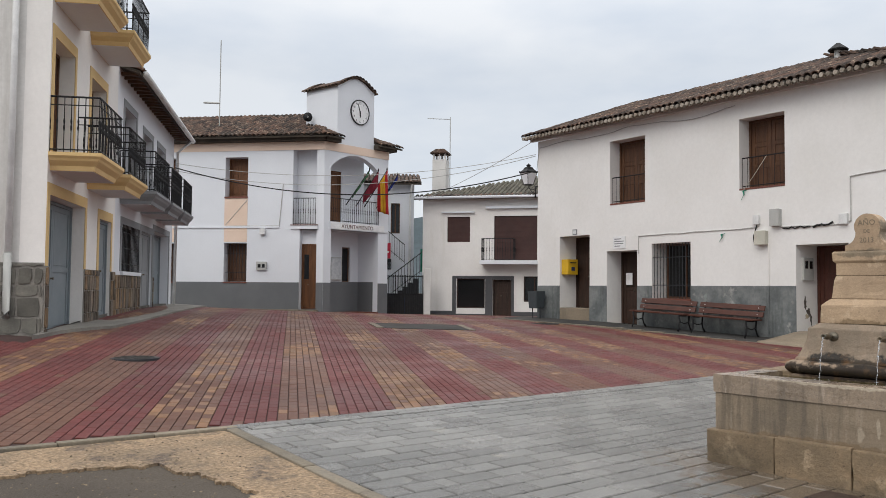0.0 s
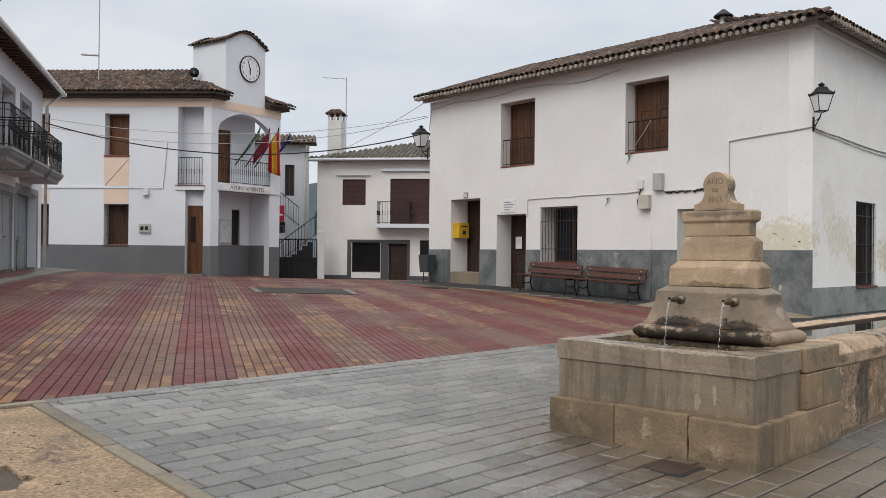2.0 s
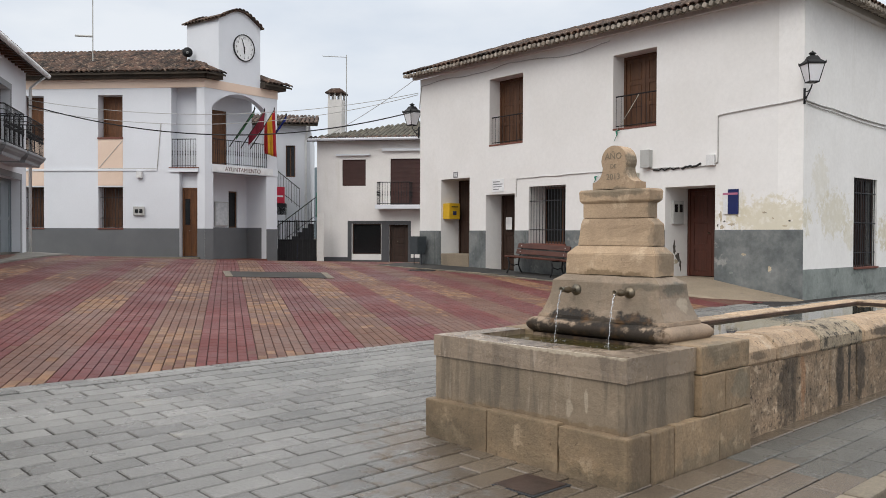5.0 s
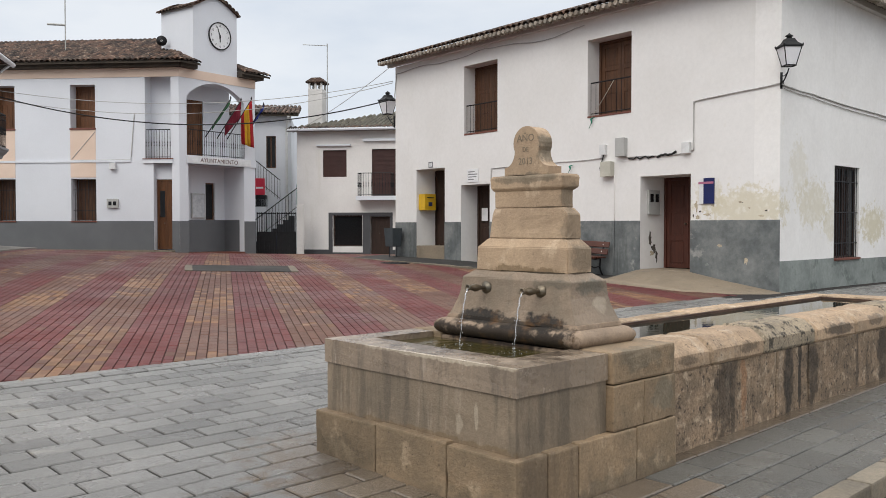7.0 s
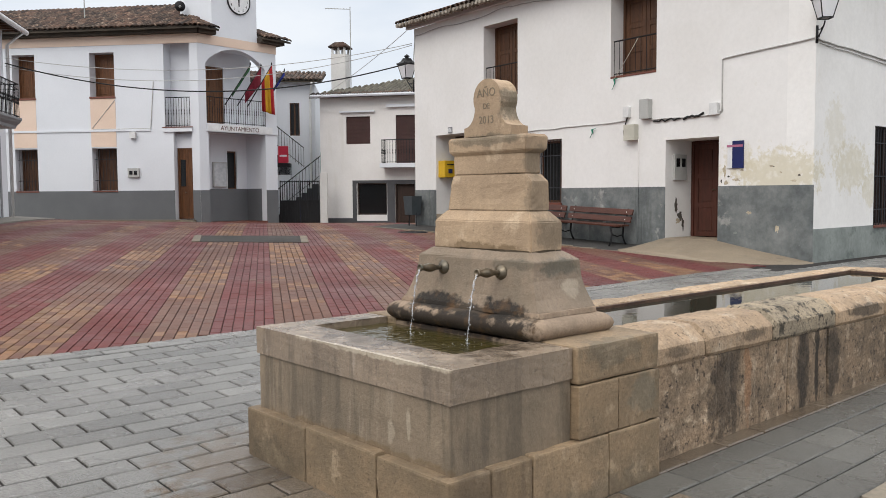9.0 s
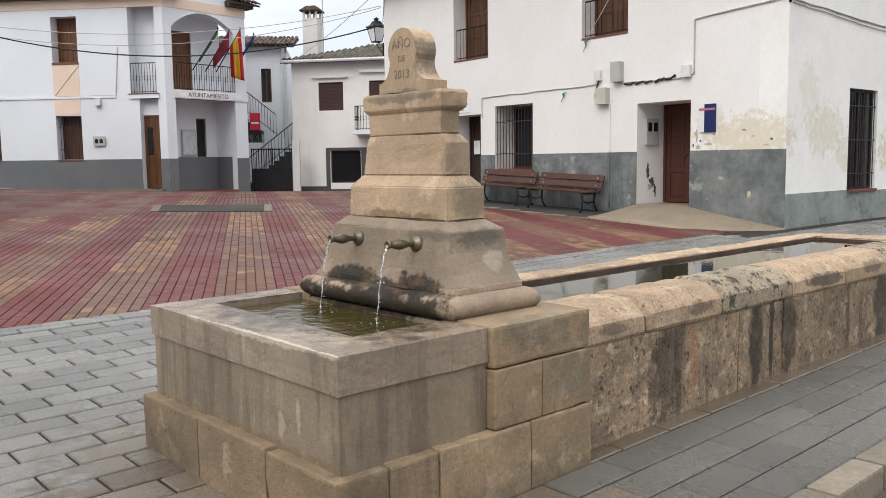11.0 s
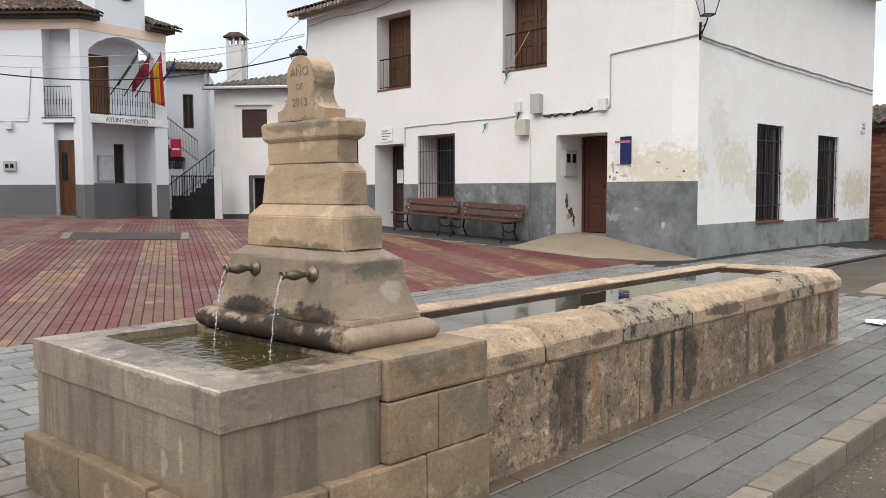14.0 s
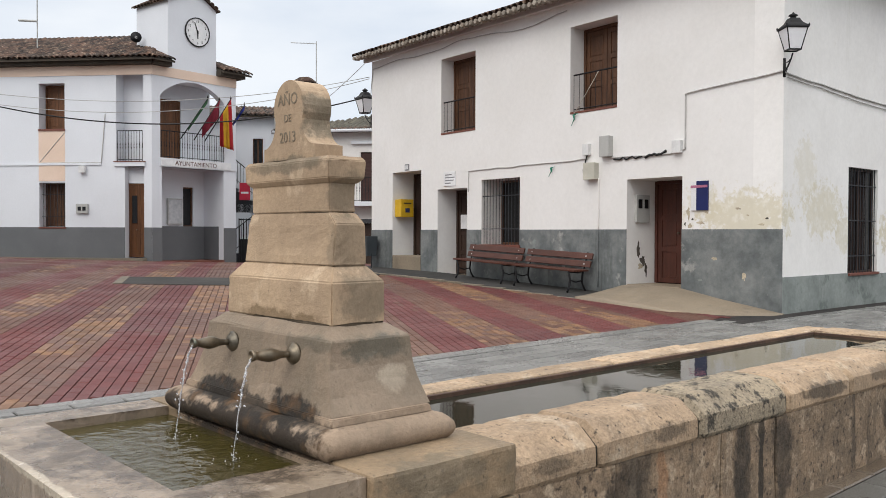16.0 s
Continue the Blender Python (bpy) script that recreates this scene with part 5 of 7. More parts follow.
def roller(parent, at, w, y, label):
    n = int((w[3] - w[2]) / 0.055)
    prof = []
    for k in range(n):
        z = w[2] + (w[3] - w[2]) * k / n
        prof += [(y + 0.010, z), (y + 0.003, z + 0.006), (y + 0.003, z + 0.046)]
    prof = [(y + 0.03, w[2])] + prof + [(y + 0.010, w[3]), (y + 0.03, w[3])]
    bm = prism(prof, w[0], w[1])
    for v in bm.verts:
        v.co = Vector((v.co.y, v.co.x, v.co.z))
    return part("roller_shutter", bm, SHUTTER_BROWN, parent, label, at=at)


roller(lb, LB, VW, 0.06, "closed brown roller shutter")
roller(lb, LB, VB, 0.06, "closed brown roller shutter")
dark_window(lb, LB, 5.22, 6.55, 0.62, 1.98, 0.12, WOOD_DARK, bars=0)
panelled(lb, LB, "door", 6.92, 7.77, 0.2, 1.92, 0.15, WOOD_DARK, 1, 4, "dark brown panelled door")
dark_window(lb, LB, 8.34, 9.3, 0.94, 2.09, 0.12, WOOD_DARK)
slab(lb, LB, "balcony_slab", 6.42, 9.4, -0.62, 0.0, 2.62, 2.80, PLASTER_COOL)
railing(lb, LB, 6.5, 7.95, -0.56, 2.80, 3.78, 0.12, ends=(6.5, 7.95), belly=1)
slab(lb, LB, "awning_rail", 4.5, 6.05, -0.12, -0.02, 5.0, 5.07, PLASTER_COOL)
slab(lb, LB, "awning_rail", 6.6, 9.5, -0.14, -0.02, 5.18, 5.30, PLASTER_COOL)
part("gutter", tube(bmesh.new(), [(3.3, -0.42, LBT + 0.04), (LBL, -0.42, LBT + 0.04)], 0.07, 8), PLASTER_COOL, lb, at=LB)
tiled_slope(lb, LB, 3.25, LBL, LBT + 0.02, 0.40, 16, 5.0, 1.0, 0.0, 1, TILE_GREY)
chimney = part("chimney", box(3.70, 4.36, 1.2, 1.86, LBT - 0.3, 7.72), PLASTER_GREY, lb, "tall rendered chimney with tiled cap", at=LB)
for a in (3.75, 4.03, 4.31):
    for b in (1.25, 1.81):
        part("chimney_post", box(a - 0.04, a + 0.04, b - 0.04, b + 0.04, 7.72, 8.0), PLASTER_GREY, chimney, at=LB)
part("chimney_cap", frustum([(8.0, 3.60, 4.46, 1.10, 1.96), (8.06, 3.60, 4.46, 1.10, 1.96), (8.26, 3.82, 4.24, 1.32, 1.74)], 0.01), TILE_J, chimney, "clay tile cap", at=LB)

# ---- balcony houses along the square ----
lh = thing("house", "white balcony house with ochre trim and stone base", "house", 3.9, 15.3, 0.8)
lh2 = thing("house", "white terrace house with grey trim and iron balconies", "house", 6.5, 20.2, 0.8)
SPL = 5.4
GA, GD = (0.16, 2.60, 0.3, 3.01), (3.84, 5.0, 0.3, 2.90)
U1, U2 = (0.22, 1.55, 3.75, 5.73), (2.85, 4.2, 3.75, 5.68)
part("wall", wall(SPL, -0.2, 9.5, 0.4, [GA, GD, U1, U2]), PLASTER, lh, "white rendered wall", at=LH)
part("wall", box(-0.0, 0.4, 0.4, 9.0, -0.2, 9.5), PLASTER_GREY, lh, "stained white side wall", at=LH)
part("wall", box(5.4 - 0.3, 5.4, 0.4, 9.0, 6.0, 9.5), PLASTER, lh, at=LH)
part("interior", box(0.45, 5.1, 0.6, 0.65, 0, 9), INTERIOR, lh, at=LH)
for w, b in ((GA, 0.14), (GD, 0.12), (U1, 0.12), (U2, 0.12)):
    bm = bmesh.new()
    bx(bm, w[0] - 0.15, w[0], -0.015, 0.0, max(w[2], 1.8), w[3] + 0.2), bx(bm, w[1], w[1] + b, -0.015, 0.0, max(w[2], 1.8), w[3] + 0.2), bx(bm, w[0], w[1], -0.015, 0.0, w[3], w[3] + 0.2)
    part("trim", bm, YELLOW_TRIM, lh, "ochre painted surround", at=LH)
panelled(lh, LH, "garage_door", GA[0], GA[1], 0.6, 3.0, 0.26, DOOR_GREY, 2, 2, "grey metal garage door")
panelled(lh, LH, "door", GD[0], GD[1], 0.8, 2.89, 0.10, DOOR_GREY, 1, 2, "grey metal house door")
for w in (U1, U2):
    panelled(lh, LH, "balcony_door", w[0], w[1], w[2], w[3], 0.30, WOOD, 2, 2, "brown wooden balcony door", knob=False)


def balcony(parent, u0, u1, out, z, material, label, rail=0.95):
    lv = [(z - 0.30, u0 + 0.14, u1 - 0.14, -out + 0.14, 0.0), (z - 0.22, u0 + 0.12, u1 - 0.12, -out + 0.12, 0.0), (z - 0.14, u0 + 0.05, u1 - 0.05, -out + 0.05, 0.0), (z - 0.10, u0 + 0.03, u1 - 0.03, -out + 0.03, 0.0), (z - 0.06, u0, u1, -out, 0.0), (z, u0, u1, -out, 0.0)]
    b = part("balcony", frustum(lv), material, parent, label, at=LH)
    part("soffit", box(u0 + 0.16, u1 - 0.16, -out + 0.16, -0.01, z - 0.306, z - 0.30), PLASTER_COOL, b, at=LH)
    railing(parent, LH, u0 + 0.06, u1 - 0.06, -out + 0.06, z, z + rail, 0.115, "railing", ends=(u0 + 0.06, u1 - 0.06), mid=True, belly=1)


balcony(lh, 0.0, 1.95, 0.85, 3.72, YELLOW_TRIM, "balcony slab with ochre moulded edge")
balcony(lh, 2.6, 4.55, 0.85, 3.70, YELLOW_TRIM, "balcony slab with ochre moulded edge")
balcony(lh, 0.0, 1.95, 0.85, 6.62, YELLOW_TRIM, "balcony slab with ochre moulded edge")
balcony(lh, 2.6, 4.55, 0.85, 6.62, YELLOW_TRIM, "balcony slab with ochre moulded edge")
part("roof_slab", box(-0.4, SPL + 0.2, -0.5, 9.2, 9.5, 9.7), TILE_J, lh, at=LH)
W2A, W2D, W2G = (6.19, 8.40, 1.83, 2.96), (8.74, 10.5, 0.3, 2.96), (10.75, 13.7, 0.3, 3.10)
V1, V2, V4 = (6.22, 7.7, 3.75, 5.79), (8.79, 10.2, 3.75, 5.62), (11.16, 12.5, 3.75, 5.62)
part("wall", wall(14.45, -0.2, 6.60, 0.4, [W2A, W2D, W2G, V1, V2, V4], SPL), PLASTER_COOL, lh2, "white rendered wall", at=LH)
part("wall", box(14.1, 14.45, 0.4, 8.0, -0.2, 6.60), PLASTER_COOL, lh2, at=LH)
part("interior", box(5.5, 14.0, 0.6, 0.65, 0, 6.2), INTERIOR, lh2, at=LH)
for w in (W2A, W2D, W2G, V1, V2, V4):
    bm = bmesh.new()
    zb = max(w[2], 0.8)
    bx(bm, w[0] - 0.16, w[0], -0.015, 0.0, zb, w[3] + 0.18), bx(bm, w[1], w[1] + 0.16, -0.015, 0.0, zb, w[3] + 0.18), bx(bm, w[0], w[1], -0.015, 0.0, w[3], w[3] + 0.18)
    part("trim", bm, GREY_TRIM, lh2, "grey painted surround", at=LH)
dark_window(lh2, LH, *W2A, 0.2, WOOD_DARK)
grille(lh2, LH, *W2A, -0.03, 14, 3, IRON)
slab(lh2, LH, "window_sill", 6.1, 8.5, -0.08, 0.2, 1.74, 1.83, PLASTER_COOL)
panelled(lh2, LH, "door", W2D[0], W2D[1], 0.8, W2D[3], 0.08, GREY_TRIM, 2, 2, "pale grey metal house door")
panelled(lh2, LH, "garage_door", W2G[0], W2G[1], 0.8, W2G[3], 0.28, DOOR_GREY, 3, 2, "grey metal garage door")
for w in (V1, V2, V4):
    panelled(lh2, LH, "balcony_door", w[0], w[1], w[2], w[3], 0.28, WOOD_DARK, 2, 2, "dark balcony door", knob=False)
for a, b in ((5.75, 8.1), (8.45, 10.6), (10.9, 13.0)):
    balcony(lh2, a, b, 0.85, 3.72, GREY_TRIM, "balcony slab with grey moulded edge")
for k in range(24):
    u = SPL + 0.25 + k * 0.39
    part("rafter", box(u, u + 0.09, -0.40, 0.0, 6.43, 6.50), WOOD, lh2, at=LH)
tiled_slope(lh2, LH, SPL + 0.05, 14.9, 6.50, 0.46, 18, 4.0, 0, 0, 3)
part("gutter", tube(bmesh.new(), [(SPL + 0.2, -0.56, 6.46), (14.95, -0.56, 6.46)], 0.075, 8), PVC, lh2, "pale round gutter", True, LH)
part("downpipe", tube(bmesh.new(), [(14.6, -0.53, 6.4), (14.5, -0.12, 6.0), (14.5, -0.1, 0.9)], 0.05, 8), PVC, lh2, "pale downpipe", True, LH)
dp = part("downpipe", tube(bmesh.new(), [(-0.08, 0.55, 9.4), (-0.08, 0.55, 1.2)], 0.055, 10), PVC, lh, "white downpipe on the side wall", True, LH)
part("downpipe_shoe", tube(bmesh.new(), [(-0.09, 0.55, 2.0), (-0.09, 0.55, 1.05), (-0.18, 0.52, 0.95)], 0.065, 10), METER_GREY, dp, smooth=True, at=LH)


CEMENT_GREY = mat("worn_grey_cement", (0.219, 0.206, 0.181), (0.156, 0.147, 0.131), 0.7, 0.9, 26, 0.5, grain=0.25, spots=((0.312, 0.294, 0.256), 1.6, 0.60, 0.6))


# ---- raised pavements, ramp, slab, covers ----
def strip(name, at, pts, z_of, thick, material, label, category="pavement"):
    """A paved strip: outline in the frame's x and y, with its top at z_of(x, y)."""
    bm = bmesh.new()
    top = [bm.verts.new((x, y, z_of(x, y))) for x, y in pts]
    low = [bm.verts.new((x, y, z_of(x, y) - thick)) for x, y in pts]
    bm.faces.new(top), bm.faces.new(low[::-1])
    for i in range(len(pts)):
        j = (i + 1) % len(pts)
        bm.faces.new((top[i], top[j], low[j], low[i]))
    ob = part(name, bm, material, at=at)
    return tagged(ob, label, category, kind="structure")


edge = lambda u: -1.10 - 0.02 * max(0, u - 6)
pts = [(u, 0.02) for u in (-0.8, 3, 6, 9.4)] + [(u, edge(u)) for u in (9.4, 6, 3, -0.8)]
strip("pavement", RB, pts, lambda u, y: 0.575 - 0.013 * u + 0.05 * y - 0.022 * max(0, u - 4.5), 0.3, CONCRETE_DARK, "wet grey cement pavement along the white house")
for k in range(14):
    u = -0.8 + k * 0.73
    ob = part("kerb_stone", box(u + 0.004, u + 0.726, edge(u) - 0.1, edge(u) - 0.002, 0.1, 0.527 - 0.013 * (u + 0.36) - 0.022 * max(0, u - 4.1), bevel=0.012), KERB, at=RB)
    tagged(ob, "worn cement kerb stone of the raised pavement", "kerb", "kerb of the house pavement", "structure")
bm = bmesh.new()
cols = [(9.35, 0.46, 0.40, -1.22), (9.6, 0.54, 0.40, -1.28), (10.9, 0.53, 0.36, -1.42), (11.8, 0.38, 0.30, -1.50), (12.6, 0.27, 0.24, -1.52), (12.95, 0.22, 0.19, -1.50)]
rows = []
for u, zi, zo, yo in cols:
    ring = []
    for k in range(7):
        f = k / 6
        s = f * f * (3 - 2 * f)
        ring.append(bm.verts.new((u, yo * f + 0.02 * (1 - f), zi + (zo - 0.06 - zi) * s)))
    ring.append(bm.verts.new((u, yo, -0.1)))
    rows.append(ring)
for a, b in zip(rows, rows[1:]):
    for k in range(7):
        bm.faces.new((a[k], a[k + 1], b[k + 1], b[k]))
bm.faces.new(rows[0]), bm.faces.new(rows[-1])
tagged(part("ramp", bm, CONCRETE, at=RB, smooth=True), "smooth tan cement ramp up to the house door", "ramp", kind="structure")
strip("pavement", LH, [(-0.5, 0.02), (1, 0.02), (4, 0.02), (8, 0.02), (12, 0.02), (15.0, 0.02), (15.2, -1.12), (12, -1.16), (9.3, -1.13), (6.5, -1.04), (4.3, -0.94), (3, -0.84), (2.0, -0.70), (1.2, -0.36), (0.5, -0.16), (-0.4, -0.05)], lambda u, y: ground(*(LH @ Vector((u, y, 0))).to_2d()) + 0.055 + 0.02 * (y + 0.5), 0.35, CEMENT_GREY, "grey cement pavement along the balcony houses")
strip("pavement", TL, [(-4, 0.0), (7.3, 0.0), (7.3, -0.3), (-4, -0.3)], lambda u, y: 0.60 + 0.01 * (7.3 - u) * 0.3, 0.3, KERB, "narrow pale kerb strip along the town hall")
SX = ((11.7, 16.75), (13.75, 15.75), (14.75, 17.45), (12.5, 18.35))
ob = strip("slab", Matrix(), SX, lambda x, y: ground(x, y) + 0.012, 0.1, CONCRETE_DARK, "dark wet concrete slab let into the brick square", "slab")
for (a, b) in ((SX[0], SX[3]), (SX[1], SX[2])):
    q = [(a[0] - 0.1, a[1]), (a[0] + 0.06, a[1] - 0.05), (b[0] + 0.06, b[1] - 0.05), (b[0] - 0.1, b[1])]
    strip("slab_edge", Matrix(), q, lambda x, y: ground(x, y) + 0.02, 0.1, KERB, "pale concrete edging of the slab", "edging")
for x, y, r in ((4.28, 12.25, 0.34), (18.3, 17.7, 0.42)):
    m = thing("manhole_cover", "round dark iron manhole cover in the brick paving", "manhole cover", x, y, ground(x, y), group="manhole covers")
    bm = lathe(bmesh.new(), [(r, -0.05), (r, 0.012), (r - 0.03, 0.014)], 28)
    part("frame", bm, IRON_GREY, m)
    bm = lathe(bmesh.new(), [(r - 0.045, -0.02), (r - 0.045, 0.018)], 28)
    for k in range(-3, 4):
        w = math.sqrt(max(0.01, (r - 0.07) ** 2 - (k * 0.085) ** 2))
        bx(bm, -w, w, k * 0.085 - 0.014, k * 0.085 + 0.014, 0.017, 0.023)
    part("lid", bm, mat("cast_iron", (0.045, 0.043, 0.04), (0.06, 0.055, 0.05), 0.5, 3, 40, 0.3, 0.3), m)
g = thing("drain_cover", "square rusty iron drain cover beside the fountain", "drain cover", 5.90, 2.88, ground(5.90, 2.88) - 0.006)
part("plate", box(-0.15, 0.15, -0.15, 0.15, -0.03, 0.012, bevel=0.004), mat("rusty_iron", (0.032, 0.020, 0.015), (0.050, 0.030, 0.022), 0.5, 6, 60, 0.3), g)
part("frame", frustum([(-0.04, -0.17, 0.17, -0.17, 0.17), (0.006, -0.17, 0.17, -0.17, 0.17)]), IRON_GREY, g)


strip("concrete_patch", Matrix(), [(15.95, 3.35), (15.95, 2.6), (16.6, 1.8), (18.6, 1.8), (18.4, 3.0), (17.2, 3.45)], lambda x, y: ground(x, y) + 0.02, 0.1, CONCRETE, "tan cement patch where the pavers end")
lt = tagged_at(new("paper_litter"), pose(13.75, 2.50, ground(13.75, 2.50) + 0.012, 0, 0, 20), "crumpled white paper lying on the wet pavers", "litter")
bm = bmesh.new()
grid = [[bm.verts.new((0.07 * i - 0.17 + 0.012 * noise.noise((i, j, 3)), 0.05 * j - 0.1 + 0.012 * noise.noise((i, j, 8)), 0.004 + 0.022 * abs(noise.noise((i * 0.8, j * 0.8, 1))))) for j in range(5)] for i in range(6)]
for i in range(5):
    for j in range(4):
        if (i, j) not in ((0, 0), (4, 3), (0, 3)):
            bm.faces.new((grid[i][j], grid[i + 1][j], grid[i + 1][j + 1], grid[i][j + 1]))
for v in [v for v in bm.verts if not v.link_faces]:
    bm.verts.remove(v)
part("sheet", bm, SIGN_WHITE, lt).modifiers.new("thick", "SOLIDIFY").thickness = 0.003


# ---- benches ----
def bench(m):
    b = tagged_at(new("bench"), m, "slatted red-brown wooden bench with cast iron legs", "bench", "benches by the white house")
    L = 1.95
    for y in (-0.21, -0.10, 0.01, 0.12):
        part("seat_slat", box(0, L, y - 0.045, y + 0.045, 0.425, 0.46, bevel=0.006), BENCH_WOOD, b)
    for z, y in ((0.565, 0.215), (0.725, 0.268)):
        bm = box(0, L, -0.018, 0.018, -0.065, 0.065, bevel=0.006)
        bmesh.ops.transform(bm, matrix=pose(0, y, z, -18), verts=bm.verts[:])
        part("back_slat", bm, BENCH_WOOD, b)
    for x in (0.16, L - 0.16):
        bm = bmesh.new()
        tube(bm, [(x, -0.27, 0.0), (x, -0.22, 0.10), (x, -0.20, 0.25), (x, -0.25, 0.415)], 0.022, 6)
        tube(bm, [(x, -0.25, 0.415), (x, 0.0, 0.40), (x, 0.16, 0.42), (x, 0.22, 0.55), (x, 0.295, 0.80)], 0.020, 6)
        tube(bm, [(x, 0.16, 0.41), (x, 0.14, 0.22), (x, 0.20, 0.08), (x, 0.27, 0.0)], 0.022, 6)
        tube(bm, [(x, -0.20, 0.25), (x, -0.03, 0.20), (x, 0.14, 0.23)], 0.014, 6)
        part("leg_frame", bm, IRON, b, "black cast iron leg frame", True)
        for z, y in ((0.565, 0.19), (0.725, 0.243)):
            part("bolt", lathe(bmesh.new(), [(0.012, 0), (0.012, 0.008)], 8, pose(x, y, z, 72)), PVC, b)
    return b


b1 = bench(RB @ pose(4.75, -0.42, 0.482, 0, 2.0, 0))
copy_thing(b1, RB @ pose(6.82, -0.42, 0.411, 0, 2.0, 0))


# ---- street lanterns ----
def lantern(m, label):
    b = tagged_at(new("wall_lantern"), m, label, "street lamp", "wall lanterns")
    k = 1.0
    bm = bmesh.new()
    bx(bm, -0.03, 0.03, -0.02, 0.0, 0.0, 0.42)
    tube(bm, [(0, -0.01, 0.12), (0, -0.18, 0.20), (0, -0.36, 0.36), (0, -0.42, 0.45)], 0.018, 8)
    tube(bm, [(0, -0.01, 0.32), (0, -0.20, 0.30), (0, -0.36, 0.36)], 0.012, 6)
    tube(bm, [(0, -0.10, 0.10), (0, -0.15, 0.13), (0, -0.13, 0.19)], 0.012, 6)
    part("bracket", bm, IRON, b, "scrolled black iron bracket", True)
    o = Vector((0, -0.42, 0.47))
    bm = bmesh.new()
    w0, w1, h = 0.125, 0.225, 0.46
    for sx in (-1, 1):
        for sy in (-1, 1):
            tube(bm, [o + Vector((sx * w0, sy * w0, 0.04)), o + Vector((sx * w1, sy * w1, 0.04 + h))], 0.013, 6)
    for w, z in ((w0, 0.04), (w1, 0.04 + h)):
        for s in (-1, 1):
            bx(bm, o.x - w - .013, o.x + w + .013, o.y + s * w - 0.013, o.y + s * w + 0.013, o.z + z - 0.015, o.z + z + 0.015)
            bx(bm, o.x + s * w - 0.013, o.x + s * w + 0.013, o.y - w, o.y + w, o.z + z - 0.015, o.z + z + 0.015)
    part("frame", bm, IRON, b)
    fr = frustum([(o.z + 0.05, -w0, w0, o.y - w0, o.y + w0), (o.z + 0.03 + h, -w1, w1, o.y - w1, o.y + w1)])
    part("glass", fr, LAMP_GLASS, b, "milky white lamp glass")
    zt = o.z + 0.04 + h
    part("roof", frustum([(zt, -w1 - .03, w1 + .03, o.y - w1 - .03, o.y + w1 + .03), (zt + 0.03, -w1 - .03, w1 + .03, o.y - w1 - .03, o.y + w1 + .03), (zt + 0.12, -0.15, 0.15, o.y - 0.15, o.y + 0.15), (zt + 0.22, -0.10, 0.10, o.y - 0.10, o.y + 0.10)]), IRON, b)
    part("finial", lathe(bmesh.new(), [(0.07, zt + 0.22), (0.06, zt + 0.26), (0.10, zt + 0.28), (0.09, zt + 0.30), (0.03, zt + 0.33), (0.01, zt + 0.36)], 12, Matrix.Translation((0, o.y, 0))), IRON, b, smooth=True)
    for sx in (-1, 1):
        for sy in (-1, 1):
            part("crest", lathe(bmesh.new(), [(0.014, 0), (0.022, 0.03), (0.004, 0.06)], 6, Matrix.Translation((sx * (w1 + .02), o.y + sy * (w1 + .02), zt + 0.02))), IRON, b)
    return b


lantern(pose(18.975, 7.055, 4.12, 0, 0, -40) @ Matrix.Scale(0.74, 4), "black iron lantern on the corner of the white house")
l2 = lantern(RB @ pose(-0.42, 0.25, 4.62, 0, 0, -90) @ Matrix.Scale(0.9, 4), "black iron lantern on a long arm at the white house")
part("arm", tube(bmesh.new(), [(0, 0.48, 0.40), (0, 0.0, 0.40)], 0.02, 8), IRON, l2)

# ---- fittings on the white house ----
def fitting(name, at, u0, u1, y0, y1, z0, z1, material, label, category, bevel=0.008):
    """A box with a lid seam, hung on a wall."""
    t = tagged_at(new(name), at @ pose((u0 + u1) / 2, y1, z0), label, category)
    w, d, h = (u1 - u0) / 2, y1 - y0, z1 - z0
    part("body", box(-w, w, -d * 0.7, 0, 0, h, bevel=bevel), material, t)
    part("lid", box(-w - 0.004, w + 0.004, -d, -d * 0.7, -0.004, h + 0.004, bevel=bevel), material, t)
    return t


pb = fitting("post_box", RB, 1.22, 1.62, 0.14, 0.46, 1.98, 2.46, YELLOW, "bright yellow metal post box in the door recess", "post box")
pb.matrix_basis = RB @ pose(1.10, 0.28, 1.98, 0, 0, 90)
part("slot", box(-0.12, 0.12, -0.336, -0.322, 0.36, 0.39), BLACK, pb)
part("badge", box(-0.07, 0.07, -0.33, -0.322, 0.12, 0.24), plain("blue_badge", (0.02, 0.03, 0.10)), pb)
fitting("junction_box", RB, 8.93, 9.18, -0.14, 0.0, 3.08, 3.49, METER_GREY, "grey plastic junction box on the white wall", "junction box")
fitting("junction_box", RB, 8.42, 8.58, -0.09, 0.0, 3.15, 3.38, PVC, "small white junction box on the white wall", "junction box")
fitting("meter_box", RB, 8.50, 8.80, -0.15, 0.0, 2.64, 2.98, METER_CREAM, "cream plastic meter box with loose cables", "meter box")
fitting("junction_box", RB, 10.70, 10.89, -0.09, 0.0, 3.03, 3.26, PVC, "small white junction box on the white wall", "junction box")
mb = fitting("meter_box", RB, 9.57, 9.95, 0.2, 0.26, 1.78, 2.32, METER_GREY, "grey meter cabinet in the door recess", "meter box")
mb.matrix_basis = RB @ pose(9.552, 0.42, 1.76, 0, 0, 90)
for x in (-0.09, 0.09):
    part("dial_window", box(x - 0.055, x + 0.055, -0.066, -0.058, 0.28, 0.46), DARK_GLASS, mb)
sg = tagged_at(new("sign"), RB @ pose(11.10, 0.0, 1.96), "navy and white notice sign with a pink stripe", "sign")
